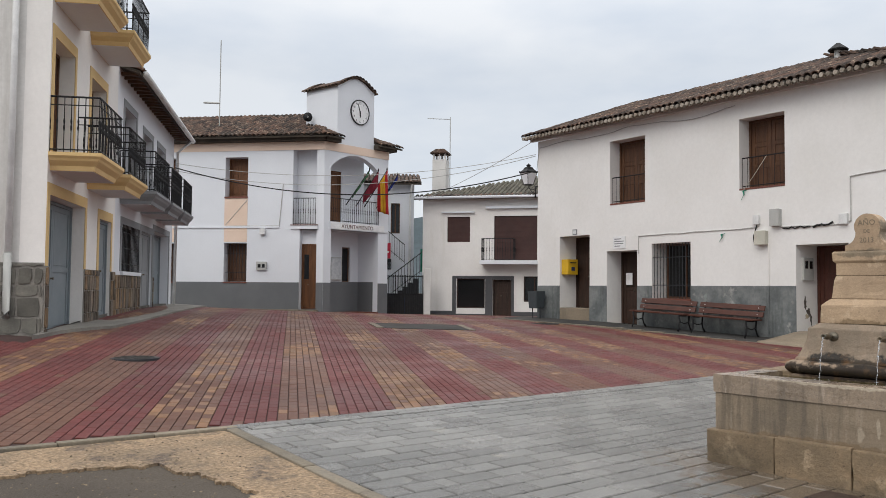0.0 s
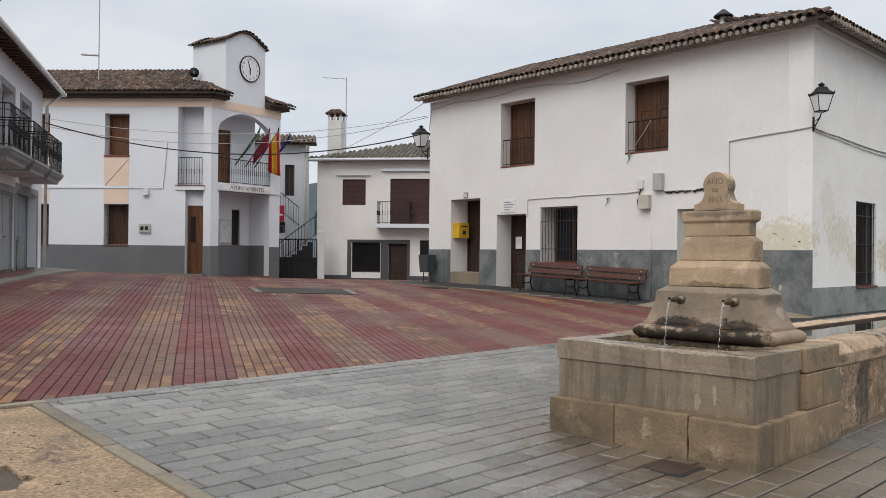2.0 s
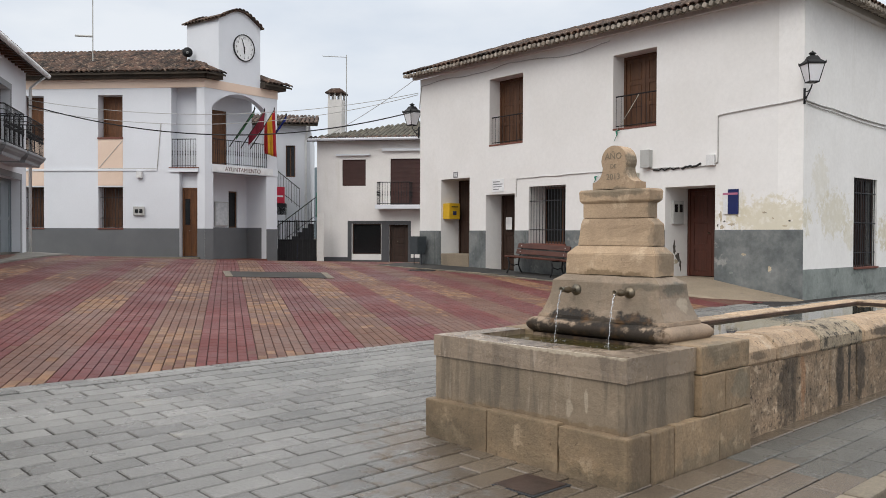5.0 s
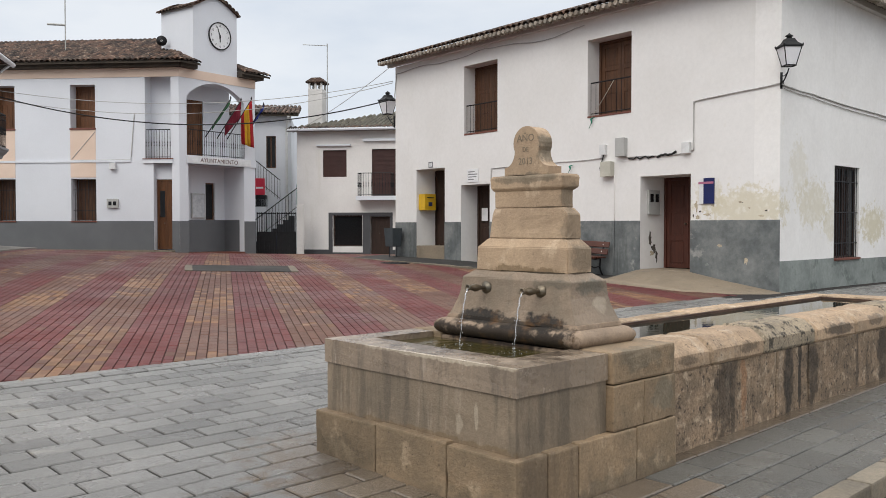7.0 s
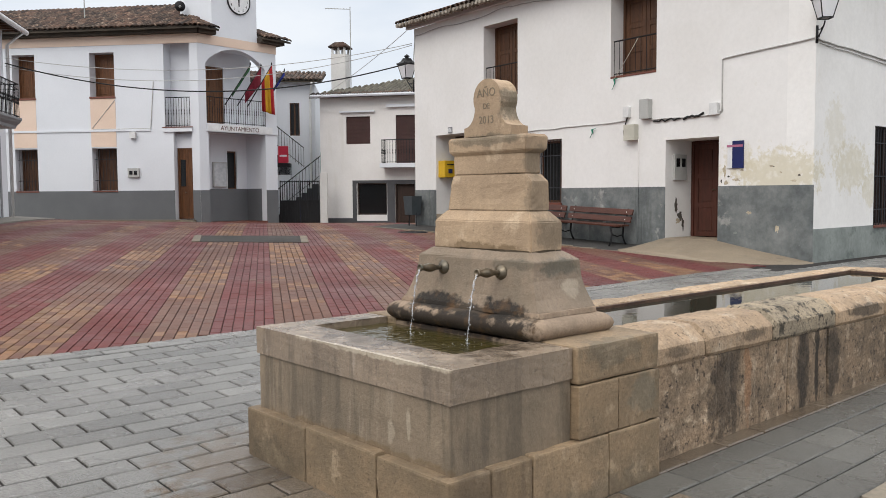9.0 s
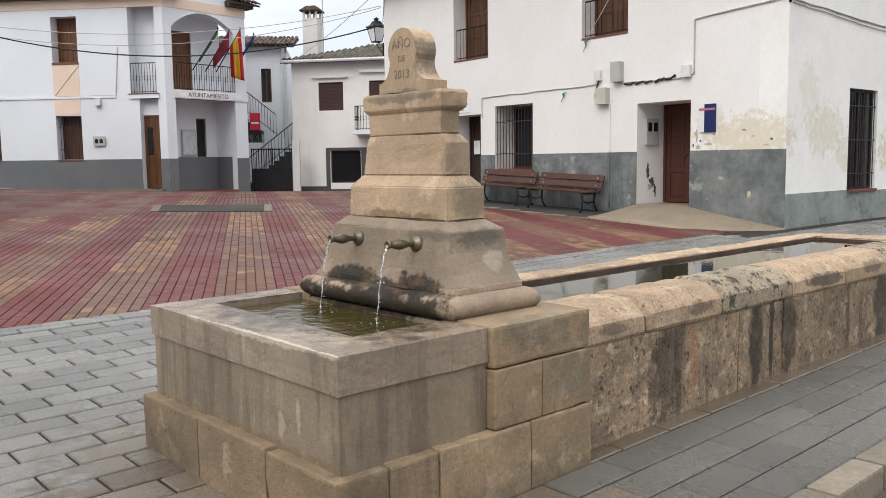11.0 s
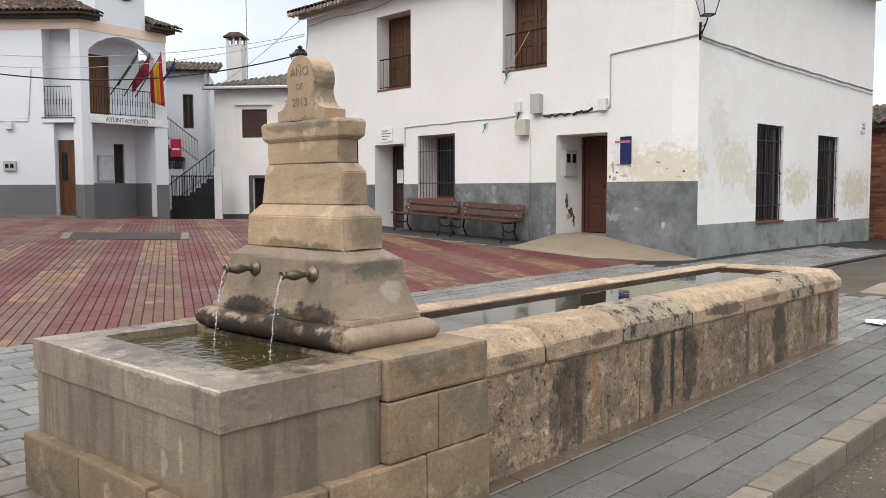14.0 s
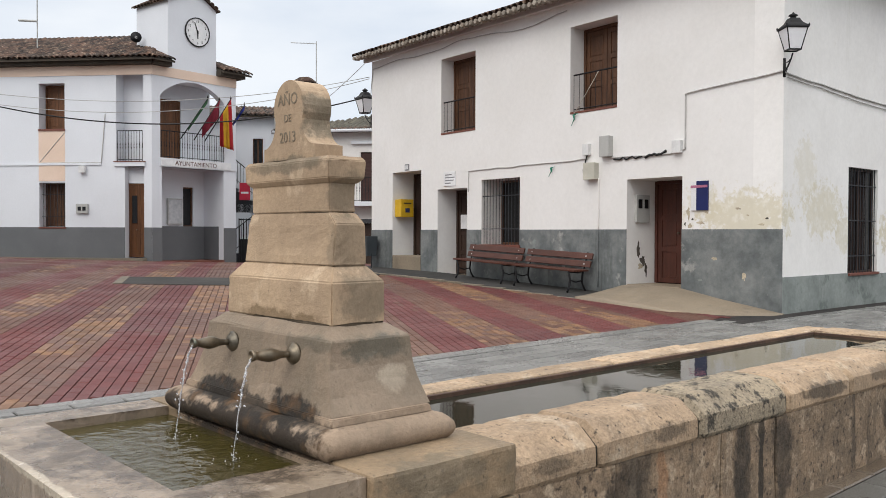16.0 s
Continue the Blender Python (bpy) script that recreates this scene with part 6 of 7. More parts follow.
part("panel", box(0.11, 0.36, -0.03, -0.004, 0, 0.53, bevel=0.003), NAVY, sg)
part("panel", box(0.0, 0.11, -0.028, -0.004, 0.0, 0.52, bevel=0.003), SIGN_WHITE, sg)
part("stripe", box(-0.01, 0.35, -0.034, -0.030, 0.41, 0.455), PINK, sg)
pl = tagged_at(new("wall_plate"), RB @ pose(3.50, 0.0, 2.72), "white wall plate with small grey writing", "sign")
part("panel", box(0, 0.50, -0.02, -0.002, 0, 0.36, bevel=0.004), SIGN_WHITE, pl)
for k, w in enumerate((0.28, 0.40, 0.36, 0.24)):
    part("text_bar", box(0.06, 0.06 + w, -0.023, -0.0205, 0.27 - 0.07 * k, 0.295 - 0.07 * k), INK, pl)
nm = tagged_at(new("number_plate"), RB @ pose(1.72, 0.0, 3.22), "small dark wall plate with pale bars over the door", "sign")
part("panel", box(0, 0.20, -0.014, -0.002, 0, 0.17), INK, nm)
for k in range(3):
    part("bar", box(0.03 + k * 0.05, 0.06 + k * 0.05, -0.017, -0.0145, 0.03, 0.14), SIGN_WHITE, nm)
pp = tagged_at(new("paper_notice"), RB @ pose(3.46, 0.615, 1.65), "white paper notice taped to the dark door", "notice")
part("sheet", box(0, 0.26, -0.05, -0.046, 0, 0.36), SIGN_WHITE, pp)
bn = tagged_at(new("litter_bin"), RB @ pose(0.32, -0.32, 0.54), "dark metal litter bin on a post", "litter bin")
part("body", frustum([(0.34, -0.20, 0.20, -0.15, 0.15), (0.88, -0.24, 0.24, -0.18, 0.18), (0.90, -0.24, 0.24, -0.18, 0.18)], 0.012), plain("dark_bin_metal", (0.05, 0.06, 0.066)), bn)
for x in (-0.19, 0.19):
    part("leg", tube(bmesh.new(), [(x, 0, 0), (x, 0, 0.75)], 0.018, 8), IRON_GREY, bn)


def cable(name, pts, r, material, label, sag=0.0, n=14, wob=0.0):
    """A cable through the points, in the world, hanging by sag between each two."""
    out = []
    for a, b in zip(pts, pts[1:]):
        a, b = Vector(a), Vector(b)
        for i in range(n + 1):
            f = i / n
            p = a.lerp(b, f)
            p.z -= 4 * sag * f * (1 - f) - wob * noise.noise((p.x * 1.7, p.y * 1.7, p.z))
            if not out or (p - out[-1]).length > 1e-4:
                out.append(p)
    return tagged(part(name, tube(bmesh.new(), out, r, 6), material, smooth=True), label, "cable", "cables")


def on(at, *pts):
    return [at @ Vector(p) for p in pts]


WHITE_CABLE = mat("whitewashed_cable", (0.52, 0.51, 0.49), (0.40, 0.39, 0.37), 0.7, 3, 30, 0.2)
cable("cable", on(RB, (4.52, -0.015, 2.55), (4.52, -0.015, 3.06), (7.4, -0.015, 3.06), (8.5, -0.02, 3.08)), 0.011, WHITE_CABLE, "whitewashed cable clipped along the wall", 0.0, wob=0.03)
cable("cable", on(RB, (8.9, -0.02, 3.09), (9.2, -0.02, 3.06), (10.6, -0.02, 3.02), (10.95, -0.02, 3.10), (10.95, -0.02, 4.10), (11.3, -0.02, 4.14), (12.88, -0.02, 4.22)), 0.014, WHITE_CABLE, "whitewashed conduit clipped along the wall", 0.0, wob=0.03)
ragged = random.Random(9)
for u0, u1, r in ((9.22, 9.95, 0.016), (10.02, 10.52, 0.024)):
    run = [(u0 + (u1 - u0) * k / 9, -0.025, 3.02 + 0.05 * (u0 > 10) * k / 9 + ragged.uniform(-.028, .028)) for k in range(10)]
    cable("cable", on(RB, *run), r, BLACK, "torn black cable wrapping on the white wall", 0.0, 3)
cable("cable", on(RS, (0.0, -0.02, 4.20), (3, -0.02, 4.10), (9.7, -0.02, 4.02)), 0.016, WHITE_CABLE, "whitewashed cable clipped along the side wall", 0.0, wob=0.03)
cable("cable", on(RS, (0.1, -0.02, 4.14), (3, -0.02, 4.02), (9.7, -0.02, 3.92)), 0.010, WHITE_CABLE, "whitewashed cable clipped along the side wall", 0.0, wob=0.03)
cable("cable", on(RB, (8.50, -0.03, 3.15), (8.40, -0.04, 2.85), (8.42, -0.03, 2.66)), 0.014, BLACK, "loose black cable at the meter box", 0.0)
cable("cable", on(RB, (-0.03, -0.02, 5.5), (0.08, -0.02, 6.2), (1.34, -0.02, 6.26), (2.9, -0.02, 6.20), (4.3, -0.02, 6.30), (5.4, -0.02, 6.25), (6.5, -0.02, 6.12), (7.6, -0.02, 6.24), (7.87, -0.02, 6.26)), 0.012, WHITE_CABLE, "whitewashed cable under the eave", 0.01, wob=0.03)
cable("pipe", on(RB, (8.82, -0.03, 0.45), (8.82, -0.03, 1.62)), 0.014, PLINTH_OLD, "thin grey painted pipe on the plinth")
cable("pipe", on(RB, (8.82, -0.022, 1.62), (8.82, -0.022, 2.66)), 0.011, PLASTER, "thin whitewashed pipe up the wall")
for u, z, l in ((8.10, 4.02, 0.22), (7.42, 2.95, 0.18)):
    bm = bmesh.new()
    tube(bm, [(u, -0.03, z), (u + 0.05, -0.06, z - l * 0.4), (u - 0.04, -0.05, z - l)], 0.022, 5, 0.4)
    tube(bm, [(u, -0.03, z), (u + 0.14, -0.05, z + 0.02)], 0.016, 5, 0.4)
    tagged(part("tape", bm, CLOTH_TEAL, at=RB), "torn teal plastic tape tied to the wall", "tape", "tape ends")
cable("string", on(RB, (8.1, -0.04, 4.02), (8.75, 0.02, 4.85)), 0.007, METER_CREAM, "pale twisted tape tied to the window rail", 0.02)
# overhead wires across the square
E1, E2 = LH @ Vector((14.3, -0.1, 5.35)), RB @ Vector((-0.05, -0.05, 5.95))
cable("cable", [LH @ Vector((14.3, -0.1, 5.45)), RB @ Vector((-0.05, -0.05, 5.45))], 0.020, BLACK, "black power cable across the square", 0.85, 40)
cable("cable", [E1, E2], 0.010, METER_GREY, "thin grey wire across the square", 0.70, 40)
cable("cable", [LH @ Vector((14.3, -0.1, 5.6)), RB @ Vector((-0.05, -0.05, 6.0))], 0.010, METER_GREY, "thin grey wire across the square", 0.55, 40)
cable("cable", [LB @ Vector((3.4, -0.1, 5.6)), RB @ Vector((-0.1, -0.05, 6.5))], 0.010, METER_GREY, "thin grey wire between the houses", 0.15, 30)

# ---- fittings of the town hall ----
nb = tagged_at(new("notice_board"), TW @ pose(1.42, 1.245, 1.82), "grey framed glass notice board in the porch", "notice board")
part("frame", box(0, 0.66, -0.07, 0, 0, 1.0, bevel=0.01), METER_GREY, nb)
part("glass", box(0.05, 0.61, -0.078, -0.068, 0.05, 0.95), mat("notice_paper", (0.55, 0.56, 0.57), (0.42, 0.44, 0.46), 0.15, 6, 20, 0, grain=0.05), nb)
mt = fitting("meter_box", TL, 4.66, 5.10, -0.08, 0.0, 2.20, 2.54, METER_GREY, "pale meter box with two dark windows", "meter box")
for x in (-0.09, 0.09):
    part("dial_window", box(x - 0.06, x + 0.06, -0.09, -0.078, 0.10, 0.24), DARK_GLASS, mt)
hb = fitting("alarm_box", TL, 4.80, 5.02, -0.14, 0.0, 3.66, 3.90, PVC, "small pale alarm box on the town hall wall", "alarm box")
cable("cable", on(TL, (3.3, -0.02, 4.02), (5.6, -0.02, 4.02), (5.75, -0.02, 5.75)), 0.016, WHITE_CABLE, "white cable up the town hall wall")
cable("cable", on(TL, (3.25, -0.02, 4.05), (4.2, -0.02, 5.1)), 0.010, METER_GREY, "thin wire over the peach panel")
sp = tagged_at(new("loudspeaker"), TW @ pose(0.42, 1.75, 8.62), "dark horn loudspeaker on the clock gable", "loudspeaker")
bm = lathe(bmesh.new(), [(0.20, 0), (0.185, 0.03), (0.08, 0.18), (0.05, 0.30)], 20, pose(-0.1, -0.25, 0.1, -90, 0, -30))
part("horn", bm, IRON, sp, smooth=True)
part("driver", lathe(bmesh.new(), [(0.05, 0), (0.05, 0.05)], 10, pose(-0.1, -0.25, 0.1, -90, 0, -30)), PVC, sp)
part("bracket", tube(bmesh.new(), [(-0.1, 0.0, 0.1), (0.25, 0.1, 0.1)], 0.02, 6), IRON_GREY, sp)


def mast(m, h, arms, label):
    a = tagged_at(new("antenna"), m, label, "antenna", "antennas")
    part("mast", tube(bmesh.new(), [(0, 0, 0), (0, 0, h)], 0.022, 6), METER_GREY, a)
    for z, l, ang, n in arms:
        d = Vector((math.cos(radians(ang)), math.sin(radians(ang)), 0))
        s = Vector((-d.y, d.x, 0))
        bm = tube(bmesh.new(), [Vector((0, 0, z)), d * l + Vector((0, 0, z + 0.05))], 0.016 if n else 0.045, 6)
        for k in range(n):
            p = d * l * (k + 1) / n + Vector((0, 0, z + 0.05 * (k + 1) / n))
            tube(bm, [p - s * 0.12, p + s * 0.12], 0.006, 5)
        part("arm", bm, METER_GREY, a)
    return a


mast(TL @ pose(2.16, 1.6, 8.3), 4.05, ((1.25, -0.75, 0, 0),), "tall thin radio mast on the town hall roof")
mast(LB @ pose(4.45, 1.7, 6.1), 3.75, ((3.65, -1.1, 10, 8),), "television antenna beside the chimney")
mast(LH @ pose(12.3, 2.8, 7.3), 1.9, ((1.2, 0.2, 90, 2),), "thin television antenna on the terrace roof")


# ---- flags ----
def flag(u, lean, mats, widths, label, droop, length=1.75, gather=0.62, spread=0.1):
    f = tagged_at(new("flag"), TW @ pose(u, -0.05, 4.95), label, "flag", "flags on the balcony")
    tip = Vector((lean, -0.65, length))
    part("pole", tube(bmesh.new(), [(0, 0, 0), tip], 0.020, 8), IRON, f, "dark flag pole", True)
    part("finial", lathe(bmesh.new(), [(0.02, 0), (0.035, 0.04), (0.005, 0.12)], 8, Matrix.Translation(tip)), IRON, f)
    nu, nv = 18, 14
    edges_at = [sum(widths[:i]) for i in range(len(widths) + 1)]
    for k, m in enumerate(mats):
        bm = bmesh.new()
        g = {}
        for i in range(nu + 1):
            for j in range(nv + 1):
                s = edges_at[k] + widths[k] * i / nu
                a = tip * (1.0 - gather * s)
                v = j / nv
                fold = 0.05 * math.sin(s * 13 + v * 3) * v + 0.03 * math.sin(s * 29 + 1) * v
                p = a + Vector((spread * v * (1 - s) + fold * 0.6, -0.03 + fold, -(0.20 + 0.9 * (1 - s * 0.55)) * v * droop))
                g[i, j] = bm.verts.new(p)
        for i in range(nu):
            for j in range(nv):
                bm.faces.new((g[i, j], g[i + 1, j], g[i + 1, j + 1], g[i, j + 1]))
        ob = part("cloth", bm, m, f, smooth=True)
        so = ob.modifiers.new("thick", "SOLIDIFY")
        so.thickness = 0.006
    return f


flag(1.15, 0.72, (CLOTH_GREEN,), (1.0,), "furled dark green flag on a slanting pole", 0.16, 1.5, 0.75, -0.04)
flag(1.72, 0.66, (CLOTH_WINE,), (1.0,), "crimson flag on a slanting pole", 0.6, 1.5, 0.7, -0.05)
flag(2.20, 0.70, (CLOTH_RED, CLOTH_YELLOW, CLOTH_RED), (0.28, 0.44, 0.28), "red and yellow striped flag on a slanting pole", 1.75, 1.6, 0.44, 0.12)
flag(2.92, 0.62, (CLOTH_BLUE,), (1.0,), "dark blue flag furled on a slanting pole", 0.14, 1.45, 0.5, 0.0)

# ---- alley with gate and stairs, house behind, distance ----
AL = pose(22.15, 31.32, 0, 0, 0, -36.4)
gate = tagged_at(new("metal_gate"), AL, "black iron double gate between town hall and house", "gate")
for a, b in ((0.0, 0.82), (0.84, 1.66)):
    bm = bmesh.new()
    for z in (0.30, 1.25, 2.05):
        bx(bm, a, b, -0.02, 0.02, z - 0.02, z + 0.02)
    bx(bm, a, a + 0.04, -0.02, 0.02, 0.25, 2.1), bx(bm, b - 0.04, b, -0.02, 0.02, 0.25, 2.1)
    lf = part("gate_leaf", bm, IRON, gate)
    for k in range(1, 8):
        u = a + (b - a) * k / 8
        part("bar", tube(bmesh.new(), [(u, 0, 0.3), (u, 0, 2.10)], 0.016, 6), IRON, lf)
    part("gate_sheet", box(a + 0.04, b - 0.04, 0.0, 0.012, 0.3, 1.25), IRON, lf)
pier = part("gate_pier", box(1.68, 1.98, -0.12, 0.30, -0.1, 2.42, bevel=0.02), PLASTER_GREY, at=AL)
tagged(pier, "grey rendered gate pier beside the house", "pier")
bh = thing("house", "pale house behind the town hall with tiled eaves", "house", 25.2, 33.6, 0.4)
BH = pose(25.35, 33.55, 0, 0, 0, 144)
part("wall", wall(9.0, 0, 6.74, 0.3, [(7.85, 8.30, 4.22, 5.72)]), PLASTER_COOL, bh, "cool white rendered wall", at=BH @ pose(9, 0, 0, 0, 0, 180))
BW = BH @ pose(9, 0, 0, 0, 0, 180)
part("wall", box(8.7, 9.0, 0.3, 9, 0, 6.6), PLASTER_COOL, bh, at=BW)
tiled_slope(bh, BW, -0.2, 9.35, 6.68, 0.35, 12, 4.0, 0, 0, 2)
dark_window(bh, BW, 7.85, 8.30, 4.22, 5.72, 0.10, WOOD)
part("downpipe", tube(bmesh.new(), [(8.9, -0.4, 6.6), (8.8, -0.1, 6.0), (8.8, -0.1, 0.5)], 0.06, 8), PVC, bh, at=BW)
part("terrace", box(4.0, 7.9, -1.0, 0.0, 0, 2.75), PLASTER_COOL, bh, at=BW)
CRATE_BLUE = plain("blue_crate_plastic", (0.012, 0.022, 0.075), 0.5)
for i, (u, z) in enumerate(((0.45, 0.25), (0.95, 0.25), (0.5, 0.53), (0.96, 0.53), (0.7, 0.81))):
    cr = tagged_at(new("crate"), AL @ pose(u, 0.55, z), "dark blue plastic crate stacked behind the gate", "crate", "crates behind the gate")
    part("body", box(0, 0.42, 0, 0.32, 0, 0.26, bevel=0.01), CRATE_BLUE, cr)
    part("rim", frustum([(0.225, -0.012, 0.432, -0.012, 0.332), (0.262, -0.012, 0.432, -0.012, 0.332)], 0.004), CRATE_BLUE, cr)
st = tagged_at(new("stairs"), BW, "outside stairs with black iron railing", "stairs")
for k in range(9):
    part("step", box(9.2 - 0.24 * (k + 1), 9.2 - 0.24 * k, -1.95, -1.05, 0.2, 0.45 + 0.19 * (8 - k)), IRON_GREY, st)
for k in range(8):
    part("step", box(7.9 - 0.22 * (k + 1), 7.9 - 0.22 * k, -1.0, -0.05, 2.4, 2.75 + 0.18 * (k + 1)), IRON_GREY, st)


def stair_rail(p0, p1, n, h=0.95):
    bm = bmesh.new()
    p0, p1 = Vector(p0), Vector(p1)
    up = Vector((0, 0, h))
    tube(bm, [p0 + up, p1 + up], 0.022, 6), tube(bm, [p0 + up * 0.12, p1 + up * 0.12], 0.014, 6)
    rail = part("railing", bm, IRON, st, "black iron stair railing", at=BW)
    for i in range(n + 1):
        p = p0.lerp(p1, i / n)
        part("bar", tube(bmesh.new(), [p, p + up], 0.010, 6), IRON, rail, at=BW)


stair_rail((7.4, -1.98, 0.75), (9.4, -1.98, 2.3), 14)
stair_rail((8.54, -1.02, 2.66), (7.2, -1.02, 3.75), 11)
rs = tagged_at(new("sign"), BW @ pose(7.42, -1.12, 2.93), "red hanging sign by the stairs", "sign")
part("panel", box(0, 0.45, -0.03, 0, 0, 0.75, bevel=0.01), SIGN_RED, rs)
part("text_bar", box(0.06, 0.38, -0.034, -0.031, 0.28, 0.36), SIGN_WHITE, rs)
net = tagged_at(new("safety_net"), BW @ pose(9.3, -1.4, 2.3), "green plastic net on the terrace rail", "net")
part("sheet", box(0, 1.2, -0.01, 0.01, 0, 1.1), CLOTH_TEAL, net)


def ridge(name, az0, az1, dist, h, label, seed):
    """A far wooded ridge."""
    bm = bmesh.new()
    n = 60
    up, lo = [], []
    for i in range(n + 1):
        a = radians(az0 + (az1 - az0) * i / n)
        z = h * (0.65 + 0.5 * noise.noise((i * 0.09, seed, 0)) + 0.06 * noise.noise((i * 0.9, seed, 2)))
        up.append(bm.verts.new((dist * math.cos(a), dist * math.sin(a), max(2, z))))
        lo.append(bm.verts.new((dist * 0.8 * math.cos(a), dist * 0.8 * math.sin(a), -8)))
    for i in range(n):
        bm.faces.new((lo[i], lo[i + 1], up[i + 1], up[i]))
    return tagged(part(name, bm, HILL, smooth=True), label, "hill", kind="structure")


ridge("backdrop", -20, 110, 420, 58, "far blue-green wooded hills", 1.3)
# red brick house at the end of the side street
bk = thing("house", "red brick house at the end of the side street", "house", 31.0, 5.5, 0)
BK = pose(30.2, 12.0, 0, 0, 0, -90)
part("wall", wall(9.0, -1.0, 3.15, 0.3, [(4.95, 6.0, -0.9, 0.5)]), RED_WALL, bk, "red brick wall", at=BK)
part("door", box(4.95, 6.0, 0.1, 0.15, -0.9, 0.5), plain("blue_door_paint", (0.05, 0.12, 0.20)), bk, "blue metal door", at=BK)
brk = random.Random(4)
unit = bpy.data.meshes.new("brick")
unit.from_pydata([(x, y, z) for y in (-0.012, 0.004) for z in (0.0, 0.058) for x in (0.0, 0.24)], [], [(0, 1, 3, 2), (0, 4, 5, 1), (2, 3, 7, 6), (0, 2, 6, 4), (1, 5, 7, 3)])
laid_up = [pose(0.25 * i + (0.125 if j % 2 else 0) - 0.1, brk.uniform(-.004, .004), -0.9 + 0.072 * j) for j in range(56) for i in range(14, 34) if not (4.7 < 0.25 * i + (0.125 if j % 2 else 0) - 0.1 < 6.0 and -0.9 + 0.072 * j < 0.5)]
joined("brick_course", unit, laid_up, mat("worn_red_brick", (0.22, 0.095, 0.055), (0.15, 0.065, 0.042), 0.9, 2.0, 30, 0.6, grain=0.3, vary=0.45, island=True), bk, at=BK)
tiled_slope(bk, BK, -0.3, 9.3, 3.2, 0.3, 12, 3.0, 0, 0, 1)
# terrace vent on the white house roof
vt = tagged_at(new("roof_vent"), RB @ pose(8.62, 3.4, 7.62), "black metal vent cowl on the tiled roof", "vent")
part("pipe", lathe(bmesh.new(), [(0.10, 0), (0.10, 0.45)], 12), PLASTER_GREY, vt)
part("cowl", lathe(bmesh.new(), [(0.26, 0.45), (0.27, 0.48), (0.05, 0.66)], 12), IRON, vt)

# ---- rubble facing at the foot of the ochre house ----
rr = random.Random(3)


def rubble(at, u0, u1, z0, z1, y, parent, blocks=False):
    """Flat irregular stones set in mortar."""
    part("mortar", box(u0, u1, y, y + 0.02, z0, z1), MORTAR, parent, at=at)
    z = z0
    while z < z1 - 0.05:
        h = min(rr.uniform(0.16, 0.36) if blocks else rr.uniform(0.18, 0.5), z1 - z)
        u = u0
        while u < u1 - 0.04:
            w = min(rr.uniform(0.16, 0.42) if blocks else rr.uniform(0.07, 0.20), u1 - u)
            j = lambda s: rr.uniform(-s, s)
            e, tone = (0.012, RUBBLE_GREY) if blocks else (0.004, rr.choice((RUBBLE, RUBBLE, RUBBLE_DARK, RUBBLE_OCHRE)))
            q = [(u + e + abs(j(.03)), z + e + abs(j(.03))), (u + w * 0.5, z + e), (u + w - e - abs(j(.04)), z + e + abs(j(.03))), (u + w - e, z + h * 0.5), (u + w - e - abs(j(.03)), z + h - e - abs(j(.03))), (u + w * 0.5, z + h - e), (u + e + abs(j(.04)), z + h - e - abs(j(.03)))]
            part("facing_stone", prism(q, y - 0.015 - rr.uniform(0, .012), y + 0.005), tone, parent, at=at)
            u += w
        z += h


rubble(LH, -0.02, 0.16, 0.5, 1.80, -0.025, lh)
rubble(LH, 2.62, 3.84, 0.5, 1.80, -0.025, lh)
rubble(LH, 5.0, 5.4, 0.75, 1.80, -0.025, lh)
rubble(LH, 5.4, 8.58, 0.75, 1.74, -0.025, lh2)
rubble(LH, 10.66, 10.75, 0.75, 1.74, -0.025, lh2)
LS = LH @ pose(0, 3.0, 0, 0, 0, -90)
rubble(LS, 0.0, 3.0, 0.45, 1.85, -0.03, lh, True)


# ---- flaked plaster and damp marks ----
FLAKE = mat("bare_render", (0.52, 0.45, 0.33), (0.40, 0.34, 0.25), 0.9, 5.0, 30, 0.8, grain=0.3)
FLAKE_DARK = mat("damp_dark_render", (0.06, 0.052, 0.045), (0.11, 0.095, 0.08), 0.9, 6.0, 30, 0.8, grain=0.3)
fk = random.Random(17)


def blotch(at, cu, cz, w, h, material, n=22):
    """A ragged flake of bare render on a wall face."""
    ph = fk.uniform(0, 9)
    q = []
    for k in range(n):
        a = math.tau * k / n
        r = 1 + 0.75 * noise.noise((math.cos(a) * 1.6 + ph, math.sin(a) * 1.6, ph)) + 0.35 * noise.noise((math.cos(a) * 5 + ph, math.sin(a) * 5, 2))
        q.append((cu + w * r * math.cos(a), cz + h * r * math.sin(a)))
    part("plaster_flake", prism(q, -0.003, 0.001), material, rb, at=at)


for u, z, w, h, m in ((11.02, 1.92, 0.05, 0.16, FLAKE), (11.06, 1.68, 0.10, 0.07, FLAKE), (11.30, 1.74, 0.12, 0.05, FLAKE), (11.42, 1.92, 0.07, 0.03, FLAKE), (12.05, 1.98, 0.07, 0.035, FLAKE), (12.25, 1.86, 0.05, 0.025, FLAKE),
                      (12.52, 1.70, 0.10, 0.03, FLAKE), (12.62, 1.80, 0.05, 0.025, FLAKE_DARK), (11.12, 1.80, 0.04, 0.03, FLAKE_DARK), (10.95, 1.72, 0.03, 0.05, FLAKE_DARK), (12.10, 1.97, 0.03, 0.012, FLAKE_DARK)):
    blotch(RB, u, z, w * 0.6, h * 0.55, m)
JAMB = RB @ pose(9.55, 0.0, 0, 0, 0, 90)
